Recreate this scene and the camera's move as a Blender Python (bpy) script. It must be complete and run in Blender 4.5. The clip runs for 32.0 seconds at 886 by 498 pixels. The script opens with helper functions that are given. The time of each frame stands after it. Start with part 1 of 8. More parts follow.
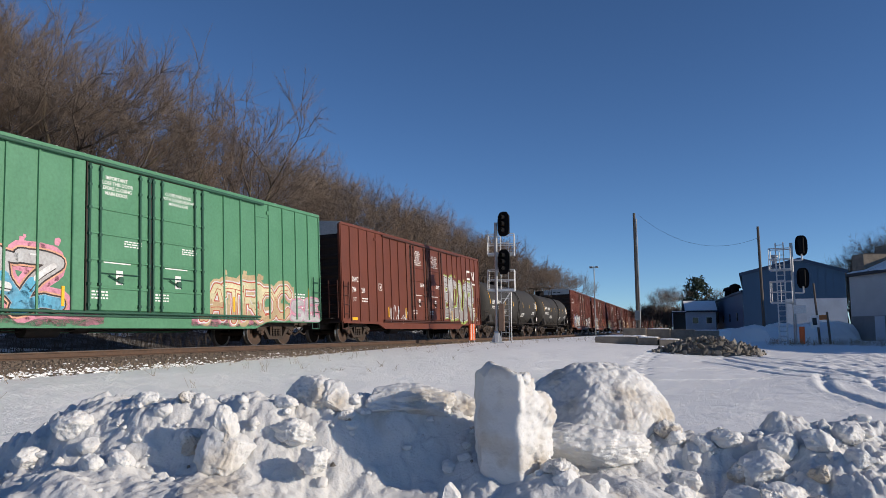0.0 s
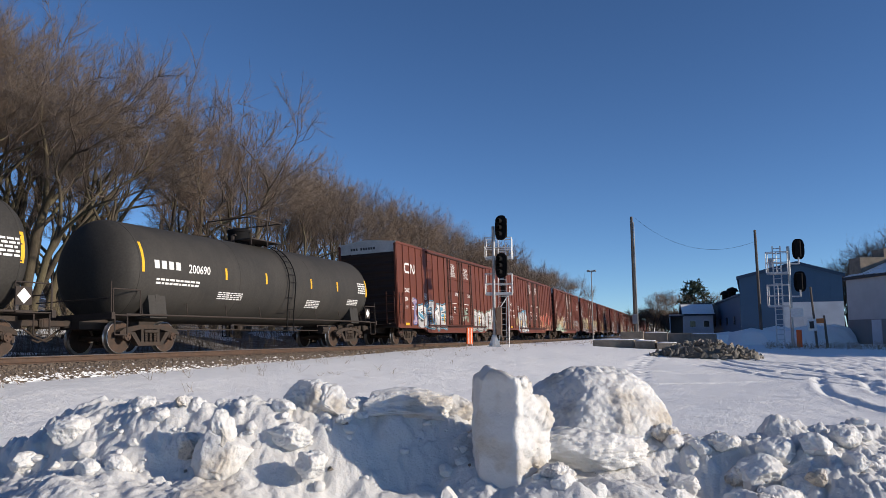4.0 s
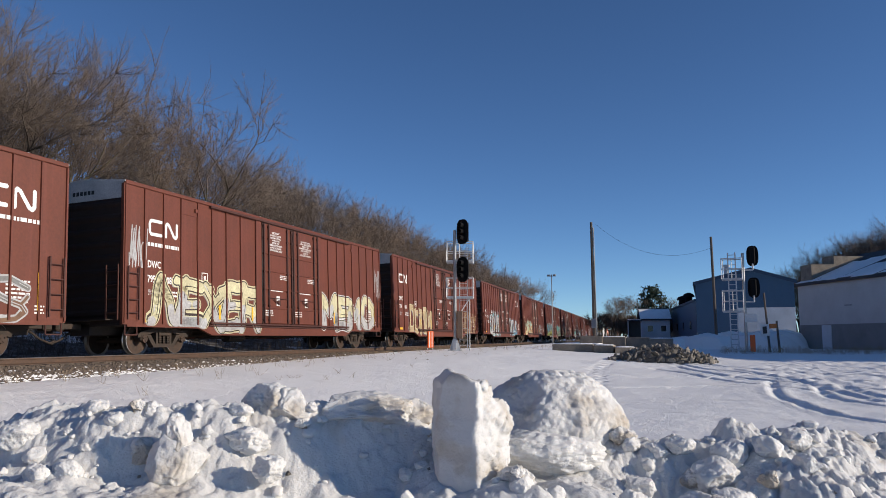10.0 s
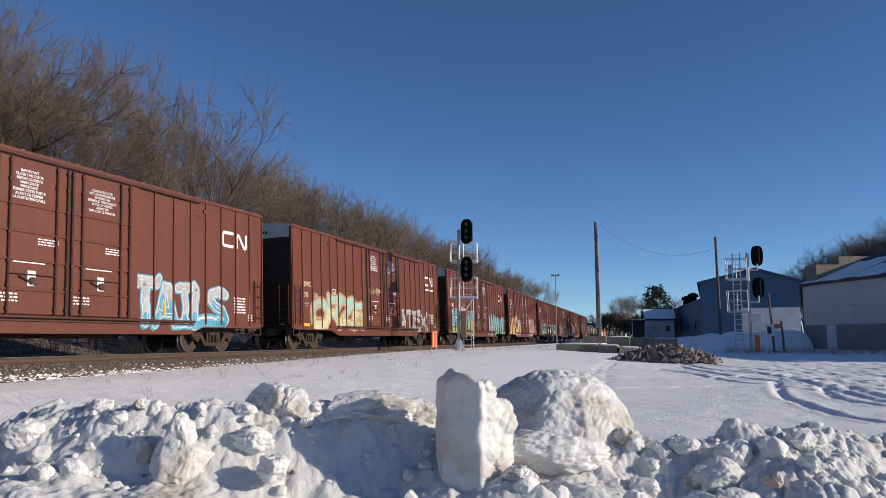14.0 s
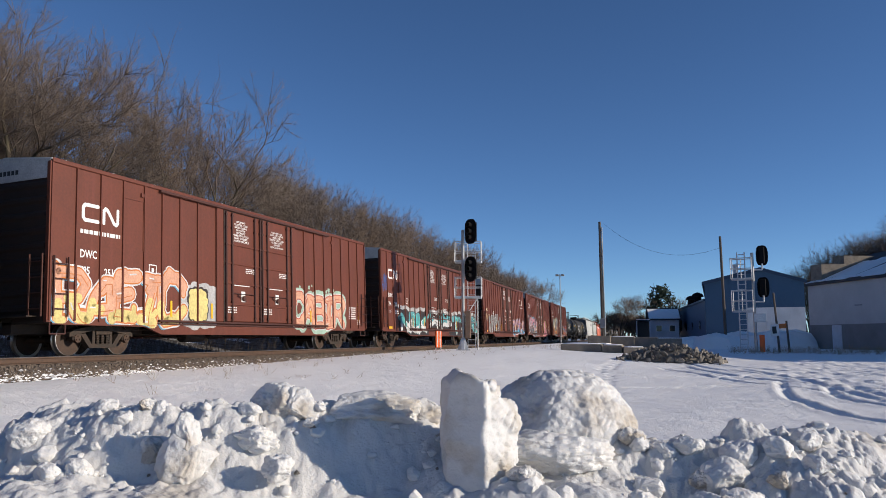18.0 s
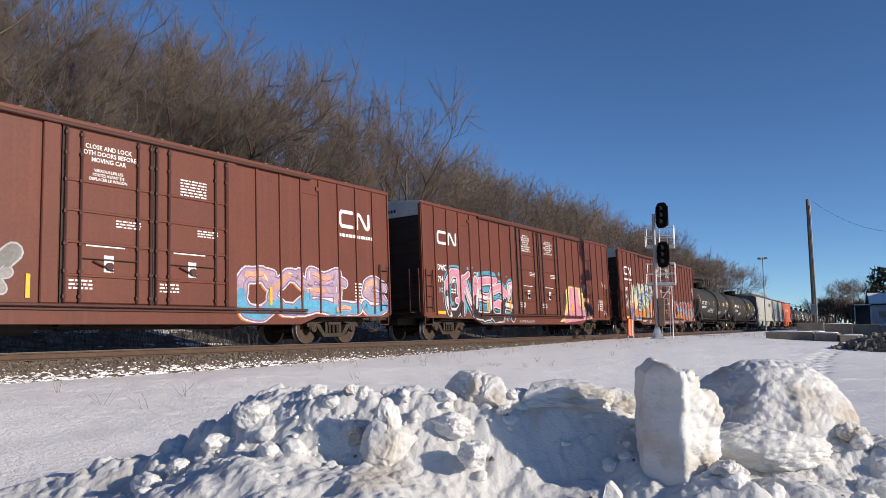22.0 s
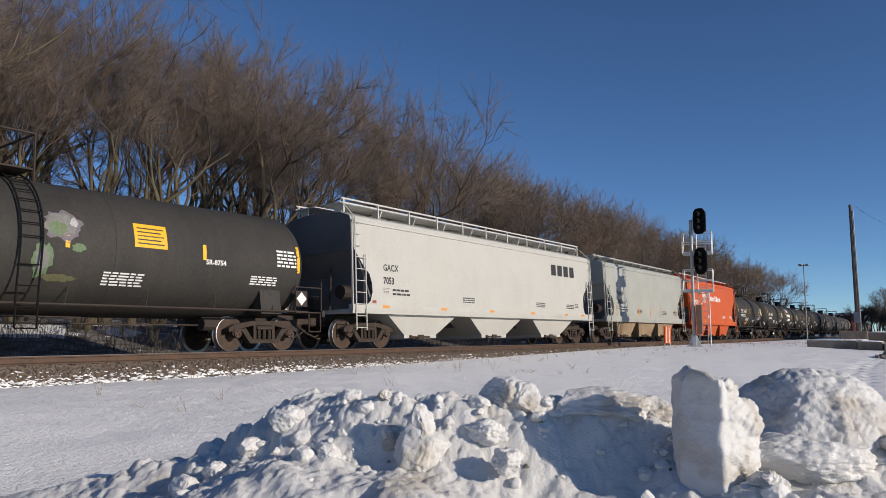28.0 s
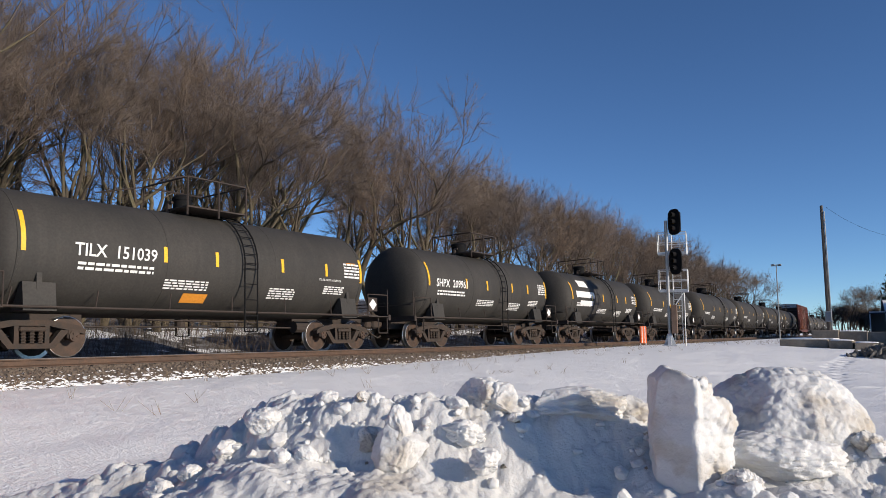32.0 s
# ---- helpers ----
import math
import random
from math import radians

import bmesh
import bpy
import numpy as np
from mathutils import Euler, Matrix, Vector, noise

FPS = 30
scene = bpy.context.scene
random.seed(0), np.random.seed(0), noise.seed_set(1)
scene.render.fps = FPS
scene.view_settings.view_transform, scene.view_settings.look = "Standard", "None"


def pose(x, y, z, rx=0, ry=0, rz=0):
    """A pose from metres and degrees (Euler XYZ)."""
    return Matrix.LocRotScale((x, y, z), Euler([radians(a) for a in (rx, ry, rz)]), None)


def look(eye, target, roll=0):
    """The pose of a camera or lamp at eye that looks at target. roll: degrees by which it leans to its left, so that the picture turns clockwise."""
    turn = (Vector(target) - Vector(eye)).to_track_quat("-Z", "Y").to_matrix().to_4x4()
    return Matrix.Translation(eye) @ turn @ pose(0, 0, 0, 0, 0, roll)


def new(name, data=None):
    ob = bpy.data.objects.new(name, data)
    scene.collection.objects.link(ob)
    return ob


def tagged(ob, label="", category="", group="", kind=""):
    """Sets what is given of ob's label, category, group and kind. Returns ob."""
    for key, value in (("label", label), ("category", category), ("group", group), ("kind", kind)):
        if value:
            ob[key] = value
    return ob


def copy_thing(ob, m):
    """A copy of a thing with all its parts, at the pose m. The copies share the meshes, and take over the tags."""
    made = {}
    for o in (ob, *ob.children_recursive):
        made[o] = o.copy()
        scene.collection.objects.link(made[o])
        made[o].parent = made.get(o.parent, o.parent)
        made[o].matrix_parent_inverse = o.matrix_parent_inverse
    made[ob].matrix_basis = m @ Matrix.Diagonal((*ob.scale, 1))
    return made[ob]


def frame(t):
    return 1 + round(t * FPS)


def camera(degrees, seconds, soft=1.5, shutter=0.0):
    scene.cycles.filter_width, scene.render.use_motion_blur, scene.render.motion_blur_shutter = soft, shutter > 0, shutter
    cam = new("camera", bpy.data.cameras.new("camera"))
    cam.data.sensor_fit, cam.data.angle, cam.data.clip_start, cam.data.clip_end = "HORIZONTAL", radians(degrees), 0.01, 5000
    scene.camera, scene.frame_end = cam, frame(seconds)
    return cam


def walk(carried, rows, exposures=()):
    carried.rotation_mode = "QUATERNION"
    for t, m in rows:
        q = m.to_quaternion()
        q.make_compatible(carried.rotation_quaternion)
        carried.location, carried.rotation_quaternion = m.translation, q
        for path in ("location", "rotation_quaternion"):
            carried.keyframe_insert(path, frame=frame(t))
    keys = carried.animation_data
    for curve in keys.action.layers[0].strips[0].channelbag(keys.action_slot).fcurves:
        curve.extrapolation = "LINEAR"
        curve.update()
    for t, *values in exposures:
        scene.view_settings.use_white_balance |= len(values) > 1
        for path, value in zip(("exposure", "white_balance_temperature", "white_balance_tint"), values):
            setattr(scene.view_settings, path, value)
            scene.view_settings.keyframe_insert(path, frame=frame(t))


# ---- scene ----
cam = camera(60.54, 32.0, soft=0.85)

# The camera turns on a tripod; seconds and the Euler angles of its head.
EYE = (0.0, 0.0, 0.52)
HEAD = [
    (0, 96.16, 0.22, 21.97), (0.5, 96.22, 0.25, 21.87), (1, 96.25, 0.33, 21.84), (1.5, 96.30, 0.29, 21.82), (2, 96.32, 0.33, 21.85),
    (2.5, 96.33, 0.33, 21.93), (3, 96.36, 0.30, 22.01), (3.5, 96.39, 0.31, 22.06), (5.5, 96.64, 0.02, 19.73), (6, 96.65, -0.01, 19.39),
    (6.5, 96.68, -0.00, 19.17), (7, 96.67, 0.01, 18.96), (7.5, 96.67, -0.01, 18.82), (8, 96.69, 0.05, 18.67), (8.5, 96.70, 0.06, 18.63),
    (9, 96.70, 0.08, 18.73), (9.5, 96.69, 0.07, 18.79), (10, 96.70, 0.06, 18.84), (10.5, 96.71, 0.05, 18.83), (11, 96.69, 0.02, 18.86),
    (11.5, 96.71, 0.01, 18.89), (12, 96.69, -0.01, 18.95), (12.5, 96.69, 0.01, 18.97), (13, 96.69, 0.01, 19.02), (13.5, 96.68, -0.00, 19.07),
    (14, 96.68, -0.02, 19.13), (14.5, 96.67, -0.09, 19.17), (16.5, 96.66, -0.06, 19.33), (17, 96.66, -0.05, 19.38), (17.5, 96.66, -0.02, 19.40),
    (18, 96.68, 0.01, 19.45), (18.5, 96.68, 0.03, 19.45), (19, 96.66, 0.08, 19.45), (19.5, 96.66, 0.06, 19.47), (20, 96.63, 0.09, 19.52),
    (20.5, 96.40, 0.34, 21.78), (21, 96.09, 0.42, 27.99), (21.5, 95.87, 0.25, 32.82), (22, 95.88, 0.31, 33.61), (22.5, 95.93, 0.36, 34.59),
    (23, 95.96, 0.26, 34.69), (23.5, 95.21, 0.59, 34.18), (24, 94.67, 0.55, 35.32), (24.5, 94.60, 0.60, 36.28), (25, 96.21, 0.29, 36.58),
    (25.5, 96.54, 0.25, 36.78), (27.5, 96.27, 0.02, 37.03), (28, 96.33, -0.05, 36.16), (28.5, 96.40, 0.09, 35.14), (29, 96.43, 0.12, 35.00),
    (29.5, 96.45, 0.21, 34.91), (30, 96.40, 0.17, 34.95), (30.5, 96.40, 0.19, 34.79), (31, 96.39, 0.21, 34.62), (31.5, 96.39, 0.21, 34.56),
    (32, 96.39, 0.22, 34.47),
]
PATH = [(t, pose(*EYE, rx, ry, rz)) for t, rx, ry, rz in HEAD]
walk(cam, PATH, exposures=[(0.0, -0.06), (2.0, 0.02), (3.0, 0.09), (6.0, 0.0), (20.0, 0.0), (22.0, 0.09), (25.5, 0.07), (28.0, -0.16), (29.0, -0.40), (30.0, -0.26), (31.0, -0.22), (32.0, 0.08)])

# ---- light ----
SUN_AZ, SUN_EL = radians(86), radians(18.3)      # from the +y axis towards +x
world = bpy.data.worlds.new("winter_sky")
scene.world = world
world.use_nodes = True
wn, wl = world.node_tree.nodes, world.node_tree.links
wn.clear()
sky = wn.new("ShaderNodeTexSky")
sky.sky_type, sky.sun_disc = "NISHITA", False
sky.sun_elevation, sky.sun_rotation = SUN_EL, SUN_AZ
sky.air_density, sky.dust_density, sky.ozone_density = 0.55, 0.0, 3.2
sky_bg, sky_out = wn.new("ShaderNodeBackground"), wn.new("ShaderNodeOutputWorld")
sky_bg.inputs["Strength"].default_value = 0.122
tint = wn.new("ShaderNodeHueSaturation")
tint.inputs["Hue"].default_value, tint.inputs["Saturation"].default_value = 0.505, 1.06
wl.new(sky.outputs[0], tint.inputs["Color"])
deep = wn.new("ShaderNodeMix")
deep.data_type, deep.blend_type = "RGBA", "MULTIPLY"
deep.inputs["Factor"].default_value, deep.inputs["B"].default_value = 1.0, (0.90, 1.0, 1.0, 1)
wl.new(tint.outputs[0], deep.inputs["A"])
wl.new(deep.outputs["Result"], sky_bg.inputs["Color"])
wl.new(sky_bg.outputs[0], sky_out.inputs["Surface"])
sun_data = bpy.data.lights.new("sun", "SUN")
sun_data.energy, sun_data.angle, sun_data.color = 4.4, radians(0.55), (1.0, 0.885, 0.745)
sun = new("sun", sun_data)
sun_dir = Vector((math.sin(SUN_AZ) * math.cos(SUN_EL), math.cos(SUN_AZ) * math.cos(SUN_EL), math.sin(SUN_EL)))
sun.matrix_world = look(sun_dir * 60, (0, 0, 0))

# ---- materials ----
def material(name, rgb, rough=0.7, metal=0.0, other=None, scale=1.5, amount=0.5, fine=30.0, fine_amount=0.15, bump=0.2, bump_dist=0.01,
             streak=None, random_value=0.0, stretch=(1, 1, 1), coat=0.0, spec=0.5):
    """A surface with stains at one scale, grain at another and fine relief. streak: a colour that runs down in stripes."""
    m = bpy.data.materials.new(name)
    m.use_nodes = True
    nt, n, l = m.node_tree, m.node_tree.nodes, m.node_tree.links
    b = n["Principled BSDF"]
    b.inputs["Roughness"].default_value, b.inputs["Metallic"].default_value = rough, metal
    b.inputs["Coat Weight"].default_value, b.inputs["Specular IOR Level"].default_value = coat, spec
    tc, info = n.new("ShaderNodeTexCoord"), n.new("ShaderNodeObjectInfo")
    mp = n.new("ShaderNodeMapping")
    mp.inputs["Scale"].default_value = stretch
    l.new(tc.outputs["Object"], mp.inputs["Vector"])
    add = n.new("ShaderNodeVectorMath")
    add.operation = "ADD"
    off = n.new("ShaderNodeVectorMath")
    off.operation = "SCALE"
    off.inputs[0].default_value = (17.0, 31.0, 23.0)
    l.new(info.outputs["Random"], off.inputs["Scale"])
    l.new(mp.outputs[0], add.inputs[0])
    l.new(off.outputs[0], add.inputs[1])
    big, small = n.new("ShaderNodeTexNoise"), n.new("ShaderNodeTexNoise")
    big.inputs["Scale"].default_value, big.inputs["Detail"].default_value, big.inputs["Roughness"].default_value = scale, 5.0, 0.62
    small.inputs["Scale"].default_value, small.inputs["Detail"].default_value = fine, 3.0
    l.new(add.outputs[0], big.inputs["Vector"])
    l.new(add.outputs[0], small.inputs["Vector"])
    ramp = n.new("ShaderNodeMapRange")
    ramp.inputs["From Min"].default_value, ramp.inputs["From Max"].default_value = 0.36, 0.68
    ramp.inputs["To Max"].default_value = amount
    l.new(big.outputs["Fac"], ramp.inputs["Value"])
    mix = n.new("ShaderNodeMix")
    mix.data_type = "RGBA"
    mix.inputs["A"].default_value = (*rgb, 1)
    mix.inputs["B"].default_value = (*(other or [c * 0.6 for c in rgb]), 1)
    l.new(ramp.outputs[0], mix.inputs["Factor"])
    colour = mix.outputs["Result"]
    if streak:
        sm = n.new("ShaderNodeMapping")
        sm.inputs["Scale"].default_value = (1.0, 3.5, 0.16)
        l.new(add.outputs[0], sm.inputs["Vector"])
        sn = n.new("ShaderNodeTexNoise")
        sn.inputs["Scale"].default_value, sn.inputs["Detail"].default_value = 1.6, 4.0
        l.new(sm.outputs[0], sn.inputs["Vector"])
        sr = n.new("ShaderNodeMapRange")
        sr.inputs["From Min"].default_value, sr.inputs["From Max"].default_value, sr.inputs["To Max"].default_value = 0.5, 0.72, 0.55
        l.new(sn.outputs["Fac"], sr.inputs["Value"])
        smix = n.new("ShaderNodeMix")
        smix.data_type = "RGBA"
        smix.inputs["B"].default_value = (*streak, 1)
        l.new(colour, smix.inputs["A"])
        l.new(sr.outputs[0], smix.inputs["Factor"])
        colour = smix.outputs["Result"]
    hsv = n.new("ShaderNodeHueSaturation")
    val = n.new("ShaderNodeMapRange")
    val.inputs["From Min"].default_value, val.inputs["From Max"].default_value = 0.3, 0.7
    val.inputs["To Min"].default_value, val.inputs["To Max"].default_value = 1 - fine_amount, 1 + fine_amount
    l.new(small.outputs["Fac"], val.inputs["Value"])
    if random_value:
        rv = n.new("ShaderNodeMapRange")
        rv.inputs["To Min"].default_value, rv.inputs["To Max"].default_value = 1 - random_value, 1 + random_value
        l.new(info.outputs["Random"], rv.inputs["Value"])
        mul = n.new("ShaderNodeMath")
        mul.operation = "MULTIPLY"
        l.new(rv.outputs[0], mul.inputs[0])
        l.new(val.outputs[0], mul.inputs[1])
        l.new(mul.outputs[0], hsv.inputs["Value"])
    else:
        l.new(val.outputs[0], hsv.inputs["Value"])
    l.new(colour, hsv.inputs["Color"])
    l.new(hsv.outputs[0], b.inputs["Base Color"])
    if bump:
        bp = n.new("ShaderNodeBump")
        bp.inputs["Strength"].default_value, bp.inputs["Distance"].default_value = bump, bump_dist
        l.new(small.outputs["Fac"], bp.inputs["Height"])
        l.new(bp.outputs[0], b.inputs["Normal"])
    return m


def lamp_lens(name, rgb):
    return material(name, rgb, rough=0.15, amount=0.1, bump=0, coat=0.6)


def snow_material(name, dirt, dirt_from, wave, grain, relief=0.07, deep=0.0, white=0.90, patch=1.7, fine=0.014):
    """Old snow: wind ripples, crust and, where dirt is set, grit frozen into it."""
    m = bpy.data.materials.new(name)
    m.use_nodes = True
    n, l = m.node_tree.nodes, m.node_tree.links
    b = n["Principled BSDF"]
    b.inputs["Roughness"].default_value = 0.62
    b.inputs["Specular IOR Level"].default_value = 0.35
    b.inputs["Subsurface Weight"].default_value, b.inputs["Subsurface Scale"].default_value = deep, 0.06
    b.inputs["Subsurface Radius"].default_value = (1.0, 0.9, 0.8)
    tc = n.new("ShaderNodeTexCoord")
    big, mid, small = (n.new("ShaderNodeTexNoise") for _ in range(3))
    for node, sc, det in ((big, patch, 6.0), (mid, wave, 5.0), (small, grain, 4.0)):
        node.inputs["Scale"].default_value, node.inputs["Detail"].default_value = sc, det
        l.new(tc.outputs["Object"], node.inputs["Vector"])
    ramp = n.new("ShaderNodeMapRange")
    ramp.inputs["From Min"].default_value, ramp.inputs["From Max"].default_value, ramp.inputs["To Max"].default_value = dirt_from, dirt_from + 0.16, dirt
    l.new(big.outputs["Fac"], ramp.inputs["Value"])
    mix = n.new("ShaderNodeMix")
    mix.data_type = "RGBA"
    mix.inputs["A"].default_value, mix.inputs["B"].default_value = (white, white * 0.99, white * 0.967, 1), (0.40, 0.33, 0.24, 1)
    l.new(ramp.outputs[0], mix.inputs["Factor"])
    l.new(mix.outputs["Result"], b.inputs["Base Color"])
    b1, b2 = n.new("ShaderNodeBump"), n.new("ShaderNodeBump")
    b1.inputs["Strength"].default_value, b1.inputs["Distance"].default_value = 0.85, relief
    b2.inputs["Strength"].default_value, b2.inputs["Distance"].default_value = 0.8, fine
    l.new(mid.outputs["Fac"], b1.inputs["Height"])
    l.new(small.outputs["Fac"], b2.inputs["Height"])
    l.new(b1.outputs[0], b2.inputs["Normal"])
    l.new(b2.outputs[0], b.inputs["Normal"])
    return m


SNOW = snow_material("field_snow", 0.10, 0.56, 12.0, 40.0, 0.024, white=0.95)
GRIT_BLOCK = snow_material("grit_stained_block", 0.55, 0.47, 9.0, 60.0, 0.010, 0.2, 0.68, 4.0, 0.006)
PILE = snow_material("ploughed_snow", 0.50, 0.555, 7.0, 55.0, 0.012, 0.3, 0.66, 2.2, 0.009)
CHUNK = snow_material("snow_chunk", 0.65, 0.515, 9.0, 60.0, 0.010, 0.3, 0.67, 3.0, 0.007)
LUMP = snow_material("snow_lump", 0.15, 0.62, 12.0, 70.0, 0.012, 0.2, 0.71, 4.0, 0.007)
GRITTY = snow_material("gritty_snow", 0.75, 0.40, 12.0, 60.0, 0.030, 0.1, 0.76, 5.0)
BROWN = material("boxcar_brown_paint", (0.132, 0.031, 0.0135), 0.6, other=(0.098, 0.025, 0.012), scale=0.9, amount=0.7, fine=14, fine_amount=0.10,
                 bump=0.08, streak=(0.155, 0.040, 0.024))
BROWN_DARK = material("boxcar_fittings_brown", (0.070, 0.021, 0.013), 0.65, other=(0.045, 0.016, 0.011), scale=2.0, bump=0.1)
# near-black brown: the shade on boxcar ends is put into the paint
BROWN_END_SHADE = material("shaded_end_paint", (0.030, 0.014, 0.010), 0.8, other=(0.018, 0.012, 0.010), scale=1.2, amount=0.8, bump=0.1)
RUST_BOX = material("rusty_cabinet", (0.19, 0.125, 0.09), 0.8, other=(0.11, 0.07, 0.05), scale=3.0, bump=0.2)
GREEN = material("boxcar_green_paint", (0.070, 0.210, 0.110), 0.5, other=(0.090, 0.245, 0.135), scale=1.1, amount=0.8, fine=12, fine_amount=0.10, bump=0.08,
                 streak=(0.07, 0.20, 0.11))
GREEN_EDGE = material("green_edge_paint", (0.020, 0.085, 0.050), 0.55)
BLACK = material("tank_black_paint", (0.032, 0.030, 0.027), 0.72, other=(0.050, 0.045, 0.039), scale=0.7, amount=0.8, fine=18, fine_amount=0.15, bump=0.06, spec=0.35,
                 streak=(0.05, 0.045, 0.04))
WHITE_CAR = material("hopper_white_paint", (0.50, 0.495, 0.455), 0.5, other=(0.44, 0.425, 0.38), scale=0.8, amount=0.6, fine=14, fine_amount=0.04, bump=0.05,
                     streak=(0.52, 0.49, 0.42))
GREY_CAR = material("hopper_grey_paint", (0.40, 0.41, 0.37), 0.5, other=(0.33, 0.33, 0.29), scale=0.8, amount=0.7, fine=14, fine_amount=0.05, bump=0.05,
                    streak=(0.36, 0.355, 0.31))
ORANGE_CAR = material("hopper_orange_paint", (0.60, 0.108, 0.020), 0.5, other=(0.50, 0.092, 0.020), scale=0.8, amount=0.7, fine=14, fine_amount=0.06, bump=0.05,
                      streak=(0.54, 0.098, 0.022))
# dark grey that stands in for the shade on hopper ends
END_SHADE = material("shaded_end_sheet", (0.115, 0.118, 0.125), 0.7, other=(0.075, 0.072, 0.07), scale=1.0, amount=0.8, bump=0.1)
TAN_BAY = material("rust_stained_bay", (0.34, 0.25, 0.15), 0.7, other=(0.22, 0.15, 0.09), scale=1.2, amount=0.9, fine=14, bump=0.1)
GALV = material("galvanised_roof", (0.55, 0.55, 0.54), 0.55, 0.15, other=(0.30, 0.30, 0.31), scale=2.0, bump=0.1)
DARK = material("dark_underframe", (0.030, 0.022, 0.018), 0.8, other=(0.055, 0.035, 0.024), scale=3.0, bump=0.3)
TRUCK = material("rusty_truck_steel", (0.034, 0.026, 0.020), 0.85, other=(0.075, 0.042, 0.026), scale=4.0, bump=0.4)
WHEEL = material("wheel_steel", (0.048, 0.032, 0.023), 0.7, 0.2, other=(0.12, 0.062, 0.036), scale=5.0, bump=0.3)
TREAD = material("polished_tread", (0.55, 0.52, 0.48), 0.3, 0.9, bump=0.05)
RAIL = material("rail_steel", (0.085, 0.055, 0.04), 0.7, 0.3, other=(0.18, 0.10, 0.06), scale=6.0, bump=0.2)
RAILTOP = material("rail_head_steel", (0.42, 0.38, 0.34), 0.35, 0.8, bump=0.05)
TIE = material("timber_tie", (0.075, 0.055, 0.042), 0.9, other=(0.13, 0.10, 0.08), scale=3.0, stretch=(0.4, 5, 5), bump=0.5)
BALLAST = material("ballast_stone", (0.17, 0.130, 0.098), 0.9, other=(0.10, 0.076, 0.058), scale=8.0, amount=0.9, random_value=0.3, bump=0.5)
WHITE = material("white_lettering", (0.78, 0.77, 0.74), 0.6, amount=0.25, scale=5, bump=0)
CREAM = material("cream_lettering", (0.66, 0.56, 0.38), 0.6, amount=0.25, scale=5, bump=0)
BLACKP = material("black_lettering", (0.03, 0.03, 0.032), 0.6, amount=0.25, scale=5, bump=0)
YELLOW = material("reflective_yellow", (0.83, 0.46, 0.02), 0.45, amount=0.2, bump=0)
ORANGE_MARK = material("reflective_orange", (0.75, 0.30, 0.04), 0.45, amount=0.2, bump=0)
STEEL = material("galvanised_steel", (0.56, 0.57, 0.58), 0.45, 0.35, other=(0.42, 0.43, 0.45), scale=5, bump=0.1)
MAST = material("aluminium_mast", (0.46, 0.455, 0.44), 0.4, 0.4, scale=4, bump=0.05)
SIGNAL_BLACK = material("signal_black", (0.007, 0.007, 0.008), 0.8, other=(0.010, 0.010, 0.010), bump=0.05, spec=0.15)
GREYBOX = material("grey_enamel", (0.30, 0.31, 0.31), 0.5, scale=3, bump=0.05)
SAFETY = material("orange_plastic", (0.88, 0.15, 0.025), 0.5, amount=0.3, bump=0)
WOODPOLE = material("weathered_pole", (0.10, 0.083, 0.068), 0.9, other=(0.17, 0.145, 0.12), scale=3, stretch=(6, 6, 0.4), bump=0.6)
CABLE = material("black_cable", (0.02, 0.02, 0.02), 0.7, bump=0)
CONCRETE = material("weathered_concrete", (0.29, 0.245, 0.19), 0.9, other=(0.17, 0.145, 0.115), scale=2.0, amount=0.9, random_value=0.15, bump=0.4)
ROCK = material("rubble_stone", (0.25, 0.225, 0.19), 0.9, other=(0.14, 0.125, 0.105), scale=4.0, amount=0.9, random_value=0.35, bump=0.6)
BLUE_WALL = material("blue_steel_cladding", (0.030, 0.085, 0.165), 0.5, other=(0.037, 0.095, 0.175), scale=0.5, bump=0.05)
BLUE_DARK = material("blue_steel_trim", (0.022, 0.055, 0.11), 0.5, bump=0.05)
WHITE_WALL = material("white_steel_cladding", (0.62, 0.65, 0.68), 0.5, scale=0.6, bump=0.05)
GREY_WALL = material("painted_render", (0.56, 0.55, 0.53), 0.85, other=(0.46, 0.45, 0.43), scale=0.7, amount=0.7, bump=0.2)
GREY_BASE = material("dark_block_base", (0.25, 0.245, 0.24), 0.9, other=(0.19, 0.185, 0.18), scale=1.0, amount=0.7, bump=0.3)
SHINGLE = material("dark_roof_shingle", (0.055, 0.055, 0.06), 0.9, scale=3, bump=0.3)
DARK_GLASS = material("dark_window_glass", (0.02, 0.025, 0.03), 0.08, amount=0.1, bump=0)
BARK = material("grey_brown_bark", (0.070, 0.054, 0.042), 0.95, other=(0.145, 0.125, 0.068), scale=1.2, amount=0.85, fine=18, stretch=(1, 1, 0.35), bump=0.7, bump_dist=0.03)
TWIG = material("bare_twigs", (0.150, 0.116, 0.092), 0.9, other=(0.105, 0.082, 0.068), scale=0.5, amount=0.8, random_value=0.22, bump=0)
TWIG_RED = material("reddish_bare_twigs", (0.165, 0.116, 0.082), 0.9, other=(0.115, 0.085, 0.064), scale=0.5, amount=0.8, random_value=0.2, bump=0)
LITTER = material("leaf_litter_and_snow", (0.060, 0.043, 0.030), 0.95, other=(0.55, 0.54, 0.53), scale=1.6, amount=0.55, fine=20, fine_amount=0.3, bump=0.6)
BRUSH = material("dry_brush", (0.13, 0.095, 0.068), 0.95, other=(0.19, 0.145, 0.10), scale=1.5, amount=0.8, bump=0)
GRASS = material("dead_grass", (0.36, 0.265, 0.155), 0.95, other=(0.26, 0.18, 0.10), scale=2.0, bump=0)
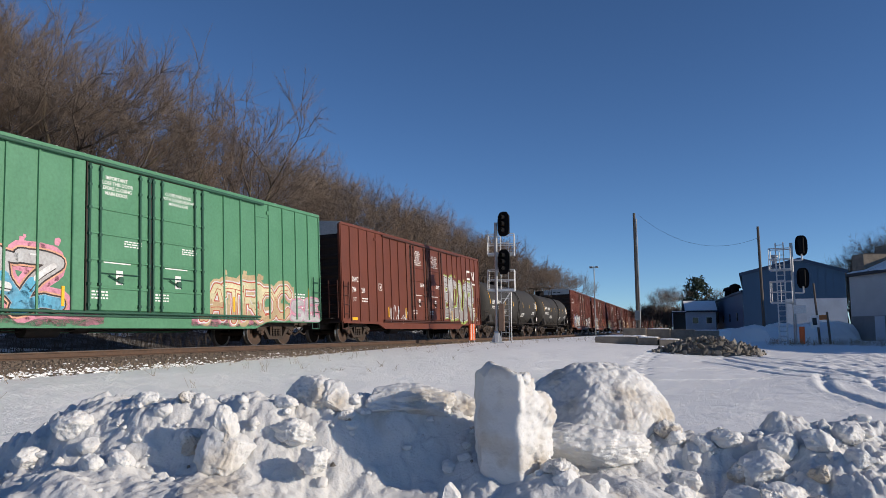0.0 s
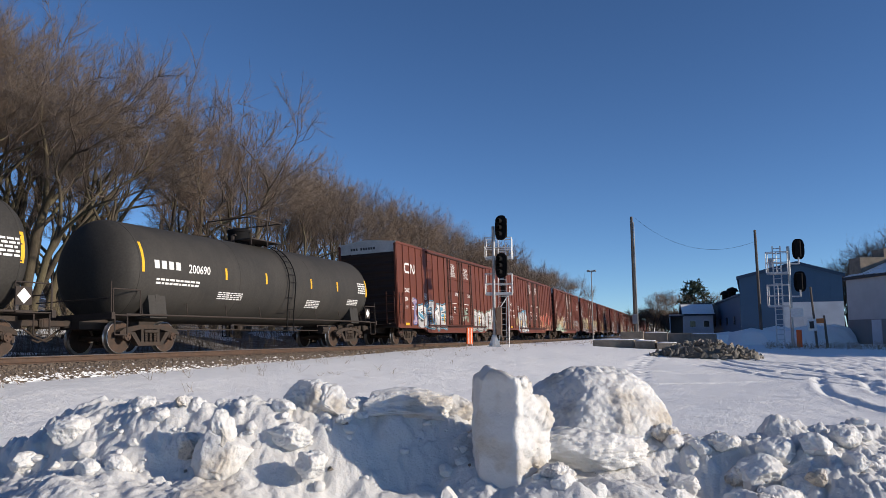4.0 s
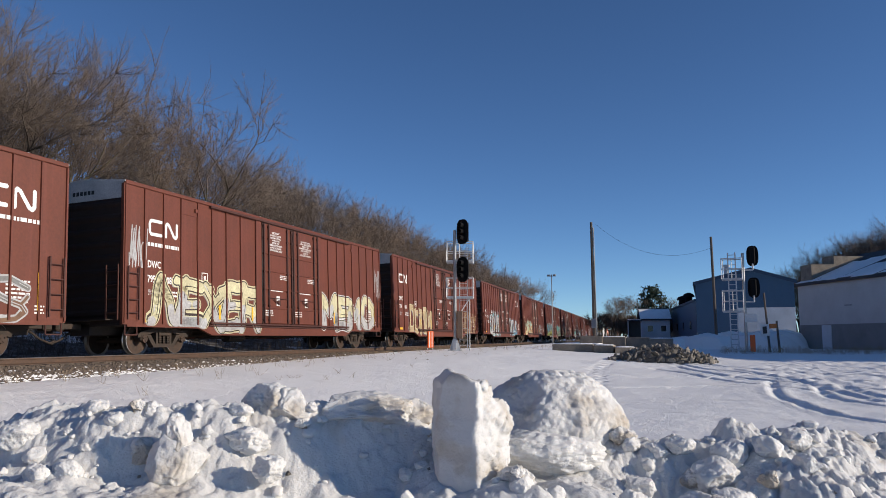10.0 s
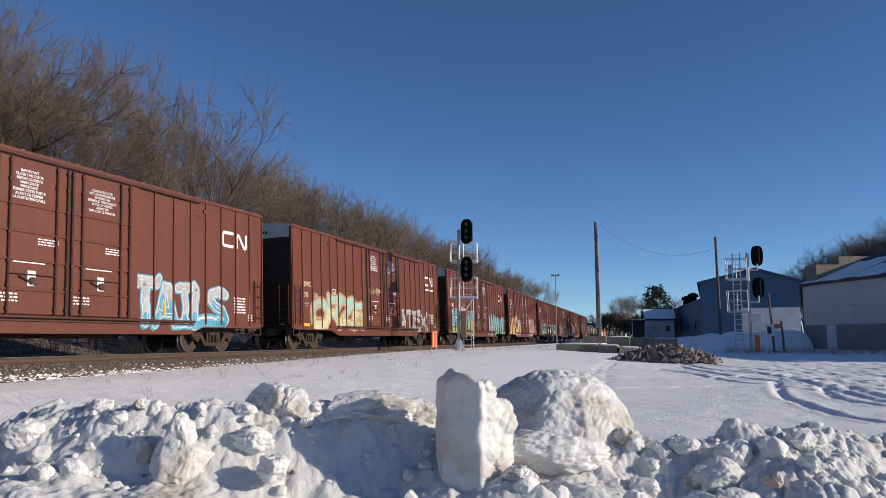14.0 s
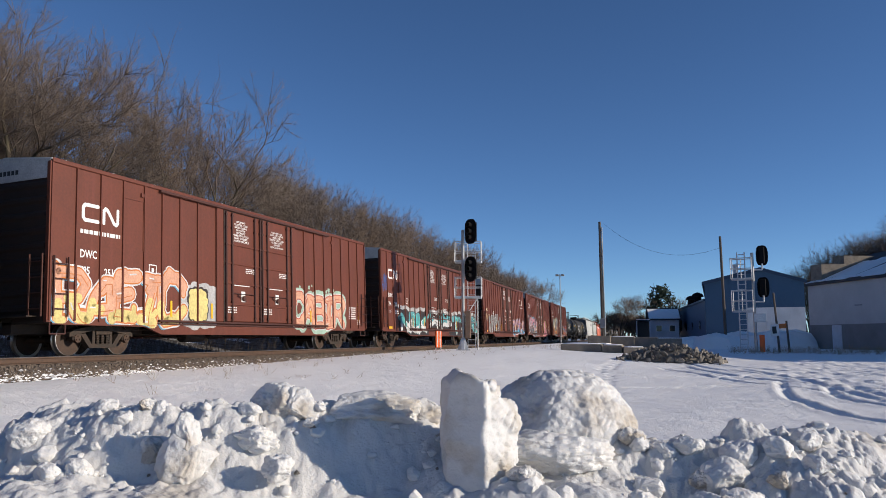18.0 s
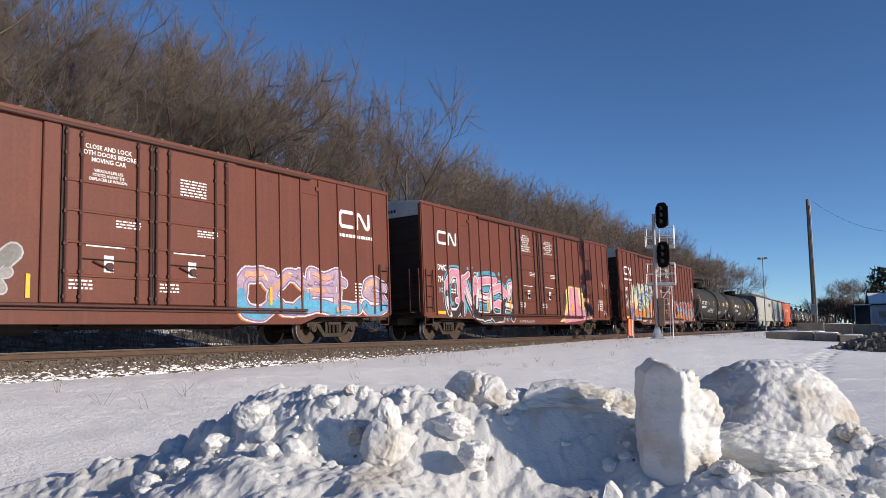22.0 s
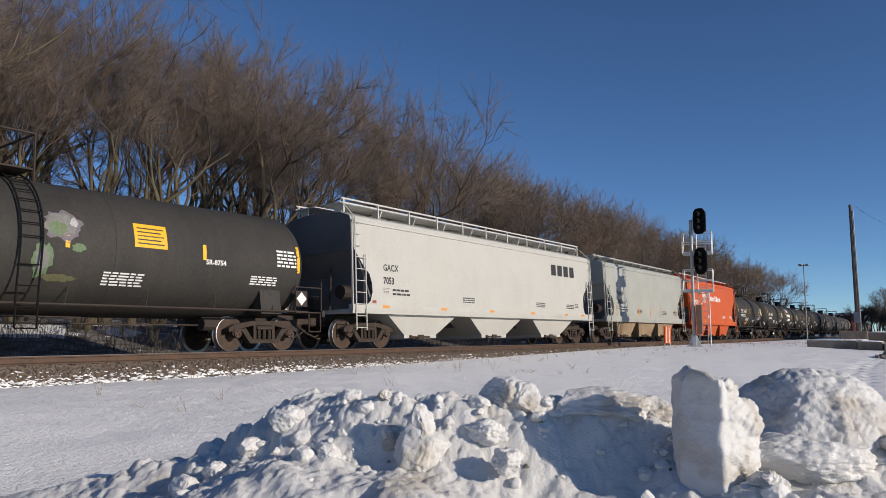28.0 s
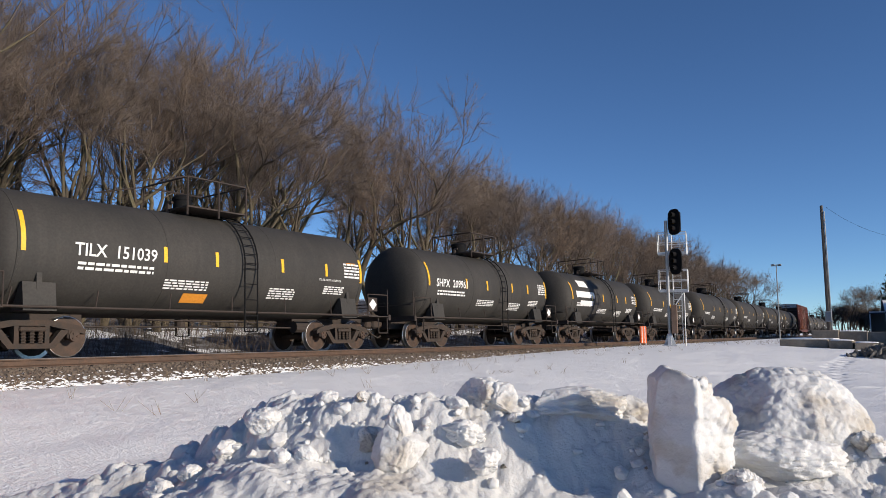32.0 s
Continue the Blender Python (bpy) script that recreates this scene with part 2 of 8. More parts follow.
PINE = material("pine_needles", (0.028, 0.048, 0.028), 0.9, other=(0.05, 0.065, 0.035), scale=2.0, bump=0)
PAINTS = {}


def paint(name, rgb):
    """Spray paint in one colour, thin and slightly faded."""
    if name not in PAINTS:
        PAINTS[name] = material("spray_paint_" + name, [c * 0.86 for c in rgb], 0.6, other=[c * 0.5 + d * 0.35 for c, d in zip(rgb, (0.13, 0.05, 0.03))], scale=1.8, amount=0.85, fine=16, fine_amount=0.16, bump=0)
    return PAINTS[name]

# ---- mesh tools ----
class Shape:
    """Collects faces of one mesh: boxes, tubes, prisms, strips."""

    def __init__(self):
        self.v, self.f = [], []

    def add(self, verts, faces):
        k = len(self.v)
        self.v.extend(verts)
        self.f.extend([tuple(i + k for i in face) for face in faces])
        return self

    def box(self, x0, x1, y0, y1, z0, z1, m=None):
        v = [(x, y, z) for z in (z0, z1) for y in (y0, y1) for x in (x0, x1)]
        if m is not None:
            v = [tuple(m @ Vector(p)) for p in v]
        return self.add(v, [(0, 2, 3, 1), (4, 5, 7, 6), (0, 1, 5, 4), (2, 6, 7, 3), (0, 4, 6, 2), (1, 3, 7, 5)])

    def soft_box(self, x0, x1, y0, y1, z0, z1, c, m=None):
        """A box with chamfered edges."""
        v = []
        for sz in (0, 1):
            for sy in (0, 1):
                for sx in (0, 1):
                    x, y, z = (x0, x1)[sx], (y0, y1)[sy], (z0, z1)[sz]
                    dx, dy, dz = c * (1 - 2 * sx), c * (1 - 2 * sy), c * (1 - 2 * sz)
                    v += [(x, y + dy, z + dz), (x + dx, y, z + dz), (x + dx, y + dy, z)]
        if m is not None:
            v = [tuple(m @ Vector(p)) for p in v]

        def i(sx, sy, sz, k):
            return (sz * 4 + sy * 2 + sx) * 3 + k
        f = []
        for s in (0, 1):
            q = [(i(s, 0, 0, 0), i(s, 1, 0, 0), i(s, 1, 1, 0), i(s, 0, 1, 0)), (i(0, s, 0, 1), i(0, s, 1, 1), i(1, s, 1, 1), i(1, s, 0, 1)),
                 (i(0, 0, s, 2), i(1, 0, s, 2), i(1, 1, s, 2), i(0, 1, s, 2))]
            f += [tuple(reversed(a)) if s == 0 else a for a in q]
            for t in (0, 1):
                f += [(i(s, t, 0, 0), i(s, t, 1, 0), i(s, t, 1, 1), i(s, t, 0, 1)), (i(s, 0, t, 0), i(s, 1, t, 0), i(s, 1, t, 2), i(s, 0, t, 2)),
                      (i(0, s, t, 1), i(1, s, t, 1), i(1, s, t, 2), i(0, s, t, 2))]
                for u in (0, 1):
                    f.append((i(s, t, u, 0), i(s, t, u, 1), i(s, t, u, 2)))
        return self.add(v, f)

    def tube(self, p0, p1, r0, r1=None, n=8, caps=True):
        p0, p1 = Vector(p0), Vector(p1)
        r1 = r0 if r1 is None else r1
        d = (p1 - p0).normalized()
        a = d.orthogonal().normalized()
        b = d.cross(a)
        v = []
        for p, r in ((p0, r0), (p1, r1)):
            for k in range(n):
                w = 2 * math.pi * k / n
                v.append(tuple(p + (a * math.cos(w) + b * math.sin(w)) * r))
        f = [(k, (k + 1) % n, n + (k + 1) % n, n + k) for k in range(n)]
        if caps:
            f += [tuple(range(n - 1, -1, -1)), tuple(range(n, 2 * n))]
        return self.add(v, f)

    def path(self, pts, r, n=6):
        for a, b in zip(pts, pts[1:]):
            self.tube(a, b, r, n=n)
        return self

    def prism(self, poly, axis, a0, a1):
        """A flat outline drawn out along an axis; poly holds the two other coordinates in x, y, z order."""
        def at(p, a):
            q = list(p)
            q.insert(axis, a)
            return tuple(q)
        n = len(poly)
        v = [at(p, a0) for p in poly] + [at(p, a1) for p in poly]
        f = [tuple(range(n)), tuple(range(2 * n - 1, n - 1, -1))] + [(k, n + k, n + (k + 1) % n, (k + 1) % n) for k in range(n)]
        return self.add(v, f)

    def revolve(self, profile, centre, axis=1, n=24, caps=True):
        """A profile of (radius, position along the axis), turned round it."""
        v, f = [], []
        for r, a in profile:
            for k in range(n):
                w = 2 * math.pi * k / n
                p = [math.cos(w) * r, math.sin(w) * r]
                p.insert(axis, a)
                v.append((p[0] + centre[0], p[1] + centre[1], p[2] + centre[2]))
        for j in range(len(profile) - 1):
            for k in range(n):
                f.append((j * n + k, j * n + (k + 1) % n, (j + 1) * n + (k + 1) % n, (j + 1) * n + k))
        if caps:
            f += [tuple(range(n)), tuple(range((len(profile) - 1) * n, len(profile) * n))]
        return self.add(v, f)

    def mesh(self, name, smooth=False, fix=True):
        me = bpy.data.meshes.new(name)
        me.from_pydata(self.v, [], self.f)
        if fix:
            bm = bmesh.new()
            bm.from_mesh(me)
            bmesh.ops.recalc_face_normals(bm, faces=bm.faces)
            bm.to_mesh(me)
            bm.free()
        if smooth:
            me.shade_smooth()
            me.set_sharp_from_angle(angle=radians(38))
        return me


def put(name, shape, mat, parent=None, label="", smooth=False, m=None, fix=True):
    """Links a shape (or a ready mesh) as one mesh object, under a thing or a part."""
    me = shape if isinstance(shape, bpy.types.Mesh) else shape.mesh(name, smooth, fix)
    if mat is not None and not me.materials:
        me.materials.append(mat)
    ob = new(name, me)
    ob.parent = parent
    if m is not None:
        ob.matrix_basis = m
    if label:
        tagged(ob, label)
    return ob


def thing(name, label, category, group="", kind="", m=None):
    ob = new(name)
    ob.empty_display_size = 0.2
    if m is not None:
        ob.matrix_basis = m
    return tagged(ob, label, category, group, kind)


LETTERS = []


def letters(name, text, height, mat, parent, m, label="", wide=1.0, bold=0.0, align="LEFT"):
    """Painted lettering in the built-in font; the meshes are made all at once by set_letters()."""
    LETTERS.append((name, text, height, mat, parent, m, label, wide, bold, align))


def set_letters():
    made, todo = {}, []
    for name, text, height, mat, parent, m, label, wide, bold, align in LETTERS:
        key = (text, height, wide, bold, align, mat.name)
        if key not in made:
            cu = bpy.data.curves.new(name, "FONT")
            cu.body, cu.size, cu.align_x, cu.offset, cu.resolution_u, cu.extrude = text, height * 1.38, align, bold, 2, 0.0
            cu.space_line = 1.02
            ob = bpy.data.objects.new(name, cu)
            scene.collection.objects.link(ob)
            made[key] = ob
            todo.append(key)
    bpy.context.view_layer.update()
    dg = bpy.context.evaluated_depsgraph_get()
    meshes = {}
    for key in todo:
        me = bpy.data.meshes.new_from_object(made[key].evaluated_get(dg))
        me.materials.clear()
        me.transform(Matrix.Diagonal((key[2], 1, 1, 1)))
        meshes[key] = me
    for ob in made.values():
        cu = ob.data
        bpy.data.objects.remove(ob)
        bpy.data.curves.remove(cu)
    for name, text, height, mat, parent, m, label, wide, bold, align in LETTERS:
        me = meshes[(text, height, wide, bold, align, mat.name)]
        if not me.materials:
            me.materials.append(mat)
        put(name, me, mat, parent, label, m=m)


def on_side(x, y, z):
    """Upright on a wall that faces +x, reading towards +y."""
    return Matrix.Translation((x, y, z)) @ Matrix(((0, 0, 1, 0), (1, 0, 0, 0), (0, 1, 0, 0), (0, 0, 0, 1)))


# ---- the line of the track ----
TRACK_X, BEND0, BEND1, BEND_R = -17.25, 20.0, 74.0, 700.0
CANT = 2.4


def bend(y):
    q = min(max(y - BEND0, 0), BEND1 - BEND0)
    return q * q / (2 * BEND_R) + max(y - BEND1, 0) * (BEND1 - BEND0) / BEND_R


def track(y):
    """Place and heading (degrees) of the track's centre line at y."""
    slope = min(max(y - BEND0, 0), BEND1 - BEND0) / BEND_R
    return TRACK_X - bend(y), math.degrees(math.atan(slope))


def ran(t):
    """Metres that the train has run by t seconds."""
    return 203.875 * (t / 16) + 6.616 * (t / 16) ** 2

# ---- ground, track bed, rails ----
def smooth01(a):
    a = min(max(a, 0.0), 1.0)
    return a * a * (3 - 2 * a)


# wheel ruts across the field, as bends through a few points
RUTS = [[(1.9, 25.8), (1.7, 22.3), (1.7, 19.7), (2.0, 17.9), (2.5, 16.3), (2.9, 15.5)],
        [(3.1, 24.7), (2.8, 21.9), (2.9, 20.0), (3.2, 19.0), (3.5, 18.4)],
        [(-1.6, 37.7), (-0.3, 32.8), (0.9, 30.1), (2.3, 28.0), (3.7, 27.0), (5.0, 26.1)],
        [(-1.2, 33.4), (0.1, 29.3), (1.5, 26.7), (2.9, 24.9), (4.5, 23.3)],
        [(-1.1, 38.4), (0.8, 33.9), (2.5, 31.2), (4.2, 29.6), (5.6, 28.8)],
        [(-1.9, 31.2), (-0.4, 28.5), (0.9, 25.1), (2.2, 23.2), (3.3, 21.4), (3.9, 20.5)],
        [(-2.3, 22.0), (0.7, 23.6), (3.5, 23.2), (4.4, 22.7)],
        [(-3.5, 26.5), (-0.1, 27.4), (3.2, 30.0), (5.9, 30.6)],
        [(1.0, 31.9), (2.8, 26.3), (3.7, 19.3)],
        [(3.7, 24.5), (3.8, 22.5), (4.0, 20.9)]]


def near_rut(x, y):
    """Distance to the nearest rut."""
    best = 9.0
    for line in RUTS:
        for (ax, ay), (bx, by) in zip(line, line[1:]):
            dx, dy = bx - ax, by - ay
            f = min(max(((x - ax) * dx + (y - ay) * dy) / (dx * dx + dy * dy), 0), 1)
            best = min(best, (x - ax - f * dx) ** 2 + (y - ay - f * dy) ** 2)
    return math.sqrt(best)


def ground_z(x, y):
    dx = x - track(y)[0]
    field = -1.0 + 0.62 * smooth01((y - 8) / 50) + 0.25 * smooth01((x - 4) / 30) * smooth01((y - 5) / 30)
    if dx > 0:
        toe = -0.44 + 0.32 * smooth01((y - 8) / 32)
        z = toe + (field - toe) * smooth01((dx - 3.6 - 3.0 * smooth01((y - 15) / 20)) / 11)
        z -= 0.22 * (1 - smooth01((dx - 2.5) / 0.7))
    else:
        z = -0.46 + 1.25 * smooth01((-dx - 4.5) / 10) + 4.2 * smooth01((-dx - 15) / 32) + 0.10 * smooth01((-dx - 3.0) / 1.5)
    return z


def ground():
    def axis(cuts):
        out = []
        for a, b, step in cuts:
            k = max(1, round((b - a) / step))
            out += [a + (b - a) * i / k for i in range(k)]
        return np.array(out + [cuts[-1][1]])
    xs = axis([(-3000, -400, 500), (-400, -100, 50), (-100, -40, 6), (-40, -17, 0.55), (-17, -4.7, 0.09), (-4.7, 8, 0.10), (8, 14, 0.2), (14, 40, 1.2), (40, 120, 8), (120, 500, 50), (500, 3000, 500)])
    ys = axis([(-3000, -300, 500), (-300, -60, 40), (-60, 0, 3), (0, 5, 0.8), (5, 20, 0.085), (20, 30, 0.13), (30, 42, 0.18), (42, 100, 1.2), (100, 260, 6), (260, 600, 50), (600, 4500, 600)])
    verts = []
    for y in ys:
        tx = track(y)[0]
        for x in xs:
            z = ground_z(x, y)
            if -36 < x < 30 and 0 < y < 90:
                far = smooth01((x - tx - 3) / 2) if x > tx else 1
                z += far * 0.05 * noise.noise(Vector((x * 0.35, y * 0.35, 3))) + far * 0.022 * noise.noise(Vector((x * 1.3, y * 1.9, 8)))
            if -17 < x < 2 and 5 < y < 42:
                # wind-carved crust
                carved = smooth01((x - tx - 3.3) / 0.8) * smooth01((y - 5) / 1)
                z += carved * (0.016 * noise.noise(Vector((x * 4.2, y * 6.0, 11))) + 0.009 * noise.noise(Vector((x * 9.0, y * 12.0, 14))))
            if -7 < x < 14 and 12 < y < 42:
                d = near_rut(x + 0.05 * noise.noise(Vector((x * 0.5, y * 0.5, 4))), y)
                if d < 0.8:
                    z -= 0.075 * math.exp(-(d / 0.10) ** 2) - 0.028 * math.exp(-((d - 0.24) / 0.09) ** 2)
                churn = smooth01((x - 0.5) / 3) * smooth01((y - 22) / 3) * smooth01((40 - y) / 3)
                z += churn * 0.055 * noise.noise(Vector((x * 2.6 + y * 0.55, y * 0.5, 1))) + churn * 0.045 * noise.noise(Vector((x * 4.5, y * 1.4, 6)))
            verts.append((x, y, z))
    # a trail of footprints across the field
    nx = len(xs)
    for k in range(30):
        f = k / 29
        px, py = -3.05 - 1.25 * f + 0.17 * (-1) ** k + 0.12 * math.sin(9 * f), 20.5 + 16.5 * f
        for j in range(int(np.searchsorted(ys, py - 0.3)), int(np.searchsorted(ys, py + 0.3))):
            for i in range(int(np.searchsorted(xs, px - 0.2)), int(np.searchsorted(xs, px + 0.2))):
                x, y, z = verts[j * nx + i]
                verts[j * nx + i] = (x, y, z - 0.12 * math.exp(-((x - px) / 0.11) ** 2 - ((y - py) / 0.17) ** 2))
    ny = len(ys)
    faces = [(j * nx + i, j * nx + i + 1, (j + 1) * nx + i + 1, (j + 1) * nx + i) for j in range(ny - 1) for i in range(nx - 1)]
    s = Shape().add(verts, faces)
    me = s.mesh("ground", fix=False)
    me.shade_smooth()
    tagged(put("ground", me, SNOW), "snow-covered ground with wind ripples, tyre ruts and footprints", "ground", kind="structure")


def sweep(profile, y0, y1, step):
    """A cross-section (offset from the track's centre, height) drawn along the track."""
    s = Shape()
    ys = np.arange(y0, y1 + step / 2, step)
    n = len(profile)
    for y in ys:
        cx, head = track(y)
        c, sn = math.cos(radians(head)), math.sin(radians(head))
        for o, z in profile:
            s.v.append((cx + o * c, y + o * sn, z))
    for j in range(len(ys) - 1):
        for k in range(n):
            s.f.append((j * n + k, j * n + (k + 1) % n, (j + 1) * n + (k + 1) % n, (j + 1) * n + k))
    s.f += [tuple(range(n)), tuple(range((len(ys) - 1) * n, len(ys) * n))]
    return s


def railway():
    rng = random.Random(4)
    bed = put("track_bed", sweep([(-3.1, -0.55), (-2.5, -0.30), (-1.7, -0.20), (1.7, -0.17), (2.35, -0.26), (3.2, -0.50)], -80, 420, 4), BALLAST)
    tagged(bed, "brown ballast bed with rails, ties and patches of snow", "track bed", kind="structure")
    tilt = math.tan(radians(CANT))
    for side in (1, -1):
        o, z = side * 0.7525, side * 0.7525 * tilt
        rail = put("rail", sweep([(o - 0.075, z - 0.18), (o + 0.075, z - 0.18), (o + 0.07, z - 0.165), (o + 0.012, z - 0.14), (o + 0.012, z - 0.05), (o + 0.036, z - 0.04),
                                  (o + 0.036, z - 0.008), (o - 0.036, z - 0.008), (o - 0.036, z - 0.04), (o - 0.012, z - 0.05), (o - 0.012, z - 0.14), (o - 0.07, z - 0.165)],
                                 -80, 420, 4), RAIL, bed)
        put("rail_head", sweep([(o - 0.035, z - 0.012), (o + 0.035, z - 0.012), (o + 0.030, z), (o - 0.030, z)], -80, 420, 4), RAILTOP, rail, "polished running surface")
    tie = Shape().soft_box(-1.29, 1.29, -0.11, 0.11, -0.18, 0.0, 0.012).mesh("tie")
    tie.materials.append(TIE)
    plate = Shape().box(-0.10, 0.10, -0.09, 0.09, 0.0, 0.014).mesh("tie_plate")
    plate.materials.append(RAIL)
    y = 4.0
    while y < 75:
        cx, head = track(y)
        put("tie", tie, TIE, bed, m=pose(cx, y, -0.185 + 0.0, 0, -CANT, head + rng.uniform(-1, 1)))
        y += 0.52
    s = Shape()
    while y < 250:
        cx, head = track(y)
        s.box(-1.29, 1.29, -0.11, 0.11, -0.18, 0.0, pose(cx, y, -0.185, 0, -CANT, head))
        y += 0.6
    tagged(put("far_ties", s, TIE, bed), kind="stuff")
    # loose stones on the shoulder, and snow lying between them
    stones, y = Shape(), 2.0
    base = [(-1, -0.6, -0.4), (0.9, -0.8, -0.5), (1.0, 0.7, -0.4), (-0.8, 0.9, -0.5), (-0.5, -0.4, 0.6), (0.6, -0.3, 0.7), (0.3, 0.6, 0.5)]
    faces = [(0, 1, 5, 4), (1, 2, 6, 5), (2, 3, 6), (3, 0, 4), (3, 4, 6), (4, 5, 6), (3, 2, 1, 0)]
    for _ in range(15000):
        y = 3 + 62 * rng.random() ** 1.5
        o = rng.uniform(0.9, 3.25) if rng.random() < 0.9 else rng.uniform(-0.7, 0.7)
        cx, _h = track(y)
        zz = -0.17 if o < 1.7 else -0.17 - 0.09 * (o - 1.7) / 0.65 if o < 2.35 else -0.26 - 0.24 * (o - 2.35) / 0.85
        r = rng.uniform(0.018, 0.042)
        w = rng.uniform(0, 6.28)
        c, sn = math.cos(w), math.sin(w)
        stones.add([(cx + o + r * (a * c - b * sn) * rng.uniform(0.7, 1.2), y + r * (a * sn + b * c), zz + 0.01 + r * d) for a, b, d in base], faces)
    tagged(put("ballast_stones", stones, BALLAST, bed, fix=False), kind="stuff")
    lumps = Shape()
    for _ in range(6500):
        y = 2 + 80 * rng.random() ** 1.3
        o = 1.95 + 1.45 * rng.random() ** 0.5
        cx, _h = track(y)
        zz = -0.21 - 0.24 * max(o - 2.1, 0) / 1.1
        rx, ry, rz = rng.uniform(0.015, 0.06), rng.uniform(0.03, 0.13), rng.uniform(0.004, 0.022)
        ring = [(cx + o + rx * math.cos(a) * rng.uniform(0.7, 1.2), y + ry * math.sin(a) * rng.uniform(0.7, 1.2), zz - 0.02) for a in np.arange(0, 6.2, 0.785)]
        lumps.add(ring + [(cx + o, y, zz + rz)], [(k, (k + 1) % 8, 8) for k in range(8)])
    tagged(put("snow_patches", lumps, SNOW, bed, fix=False, smooth=True), "thin snow lying on the ballast shoulder", kind="stuff")

# ---- the train ----
WALL = 1.55           # half the width of a boxcar
RIBS = [-9.43, -8.61, -7.75, -6.89, -6.02, -5.23, -4.39, -3.50]


def wheelset_mesh():
    s = Shape()
    s.tube((-1.02, 0, 0), (1.02, 0, 0), 0.085, n=12)
    for side in (1, -1):
        x = side * 0.72
        prof = [(0.16, x - side * 0.07), (0.17, x + side * 0.07), (0.20, x + side * 0.05), (0.36, x + side * 0.035), (0.395, x + side * 0.075)]
        s.revolve(prof, (0, 0, 0), 0, 20)
        s.revolve([(0.395, x - side * 0.075), (0.36, x - side * 0.02), (0.18, x - side * 0.01)], (0, 0, 0), 0, 20)
        s.tube((side * 1.02, 0, 0), (side * 1.12, 0, 0), 0.125, 0.115, n=14)
        for k in range(3):
            w = 2.094 * k
            s.tube((side * 1.12, 0.06 * math.cos(w), 0.06 * math.sin(w)), (side * 1.145, 0.06 * math.cos(w), 0.06 * math.sin(w)), 0.022, n=6)
        s.revolve([(0.395, x + side * 0.075), (0.440, x + side * 0.074)], (0, 0, 0), 0, 20, False)
    dark = len(s.f)
    for side in (1, -1):
        x = side * 0.72
        s.revolve([(0.440, x + side * 0.074), (0.453, x + side * 0.071), (0.457, x + side * 0.06), (0.462, x - side * 0.03), (0.485, x - side * 0.055), (0.480, x - side * 0.075),
                   (0.395, x - side * 0.075)], (0, 0, 0), 0, 20, False)
    me = s.mesh("wheelset", smooth=True)
    me.materials.append(WHEEL)
    me.materials.append(TREAD)
    for p in list(me.polygons)[dark:]:
        p.material_index = 1
    return me


def side_frame_mesh():
    s = Shape()
    top = [(-1.18, 0.60), (-1.0, 0.70), (-0.40, 0.80), (0.40, 0.80), (1.0, 0.70), (1.18, 0.60), (1.18, 0.50), (0.98, 0.55), (0.36, 0.68), (-0.36, 0.68), (-0.98, 0.55), (-1.18, 0.50)]
    low = [(-0.80, 0.58), (-0.48, 0.20), (0.48, 0.20), (0.80, 0.58), (0.62, 0.60), (0.40, 0.31), (-0.40, 0.31), (-0.62, 0.60)]
    for poly in (top, low):
        s.prism(poly, 0, -0.09, 0.09)
    for k in (1, -1):
        s.box(-0.085, 0.085, k * 0.32 - 0.05, k * 0.32 + 0.05, 0.28, 0.70)
        s.soft_box(-0.12, 0.10, k * 0.91 - 0.15, k * 0.91 + 0.15, 0.40, 0.62, 0.03)
    return s.mesh("side_frame")


def spring_mesh():
    s = Shape()
    for ox in (-0.05, 0.07):
        for oy in (-0.18, 0.0, 0.18):
            prof = []
            for k in range(9):
                prof.append((0.064 if k % 2 == 0 else 0.046, 0.31 + 0.25 * k / 8))
            s.revolve(prof, (ox, oy, 0), 2, 6)
    s.soft_box(-0.16, 0.14, -0.28, 0.28, 0.56, 0.66, 0.02)
    return s.mesh("spring_nest")


WHEELSET, FRAME, SPRINGS = wheelset_mesh(), side_frame_mesh(), spring_mesh()
BOLSTER = Shape().soft_box(-0.98, 0.98, -0.20, 0.20, 0.52, 0.74, 0.03).soft_box(-0.35, 0.35, -0.35, 0.35, 0.70, 0.80, 0.03).mesh("truck")
BEAM = Shape().box(-0.8, 0.8, 0.36, 0.42, 0.42, 0.52).box(-0.8, 0.8, -0.42, -0.36, 0.42, 0.52).mesh("brake_beam")
for me, mt in ((FRAME, TRUCK), (SPRINGS, TRUCK), (BOLSTER, DARK), (BEAM, DARK)):
    me.materials.append(mt)


def trucks(car, reach):
    for y in (-reach, reach):
        t = put("truck", BOLSTER, DARK, car, m=pose(0, y, 0))
        for x in (1.0, -1.0):
            put("side_frame", FRAME, TRUCK, t, "rusty cast steel side frame", m=pose(x, 0, 0, 0, 0, 0 if x > 0 else 180))
            tagged(put("spring_nest", SPRINGS, TRUCK, t, m=pose(x, 0, 0)), kind="stuff")
        put("brake_beam", BEAM, DARK, t)
        for k in (-0.91, 0.91):
            put("wheelset", WHEELSET, WHEEL, t, "rusty wheels with bright treads", m=pose(0, k, 0.46))


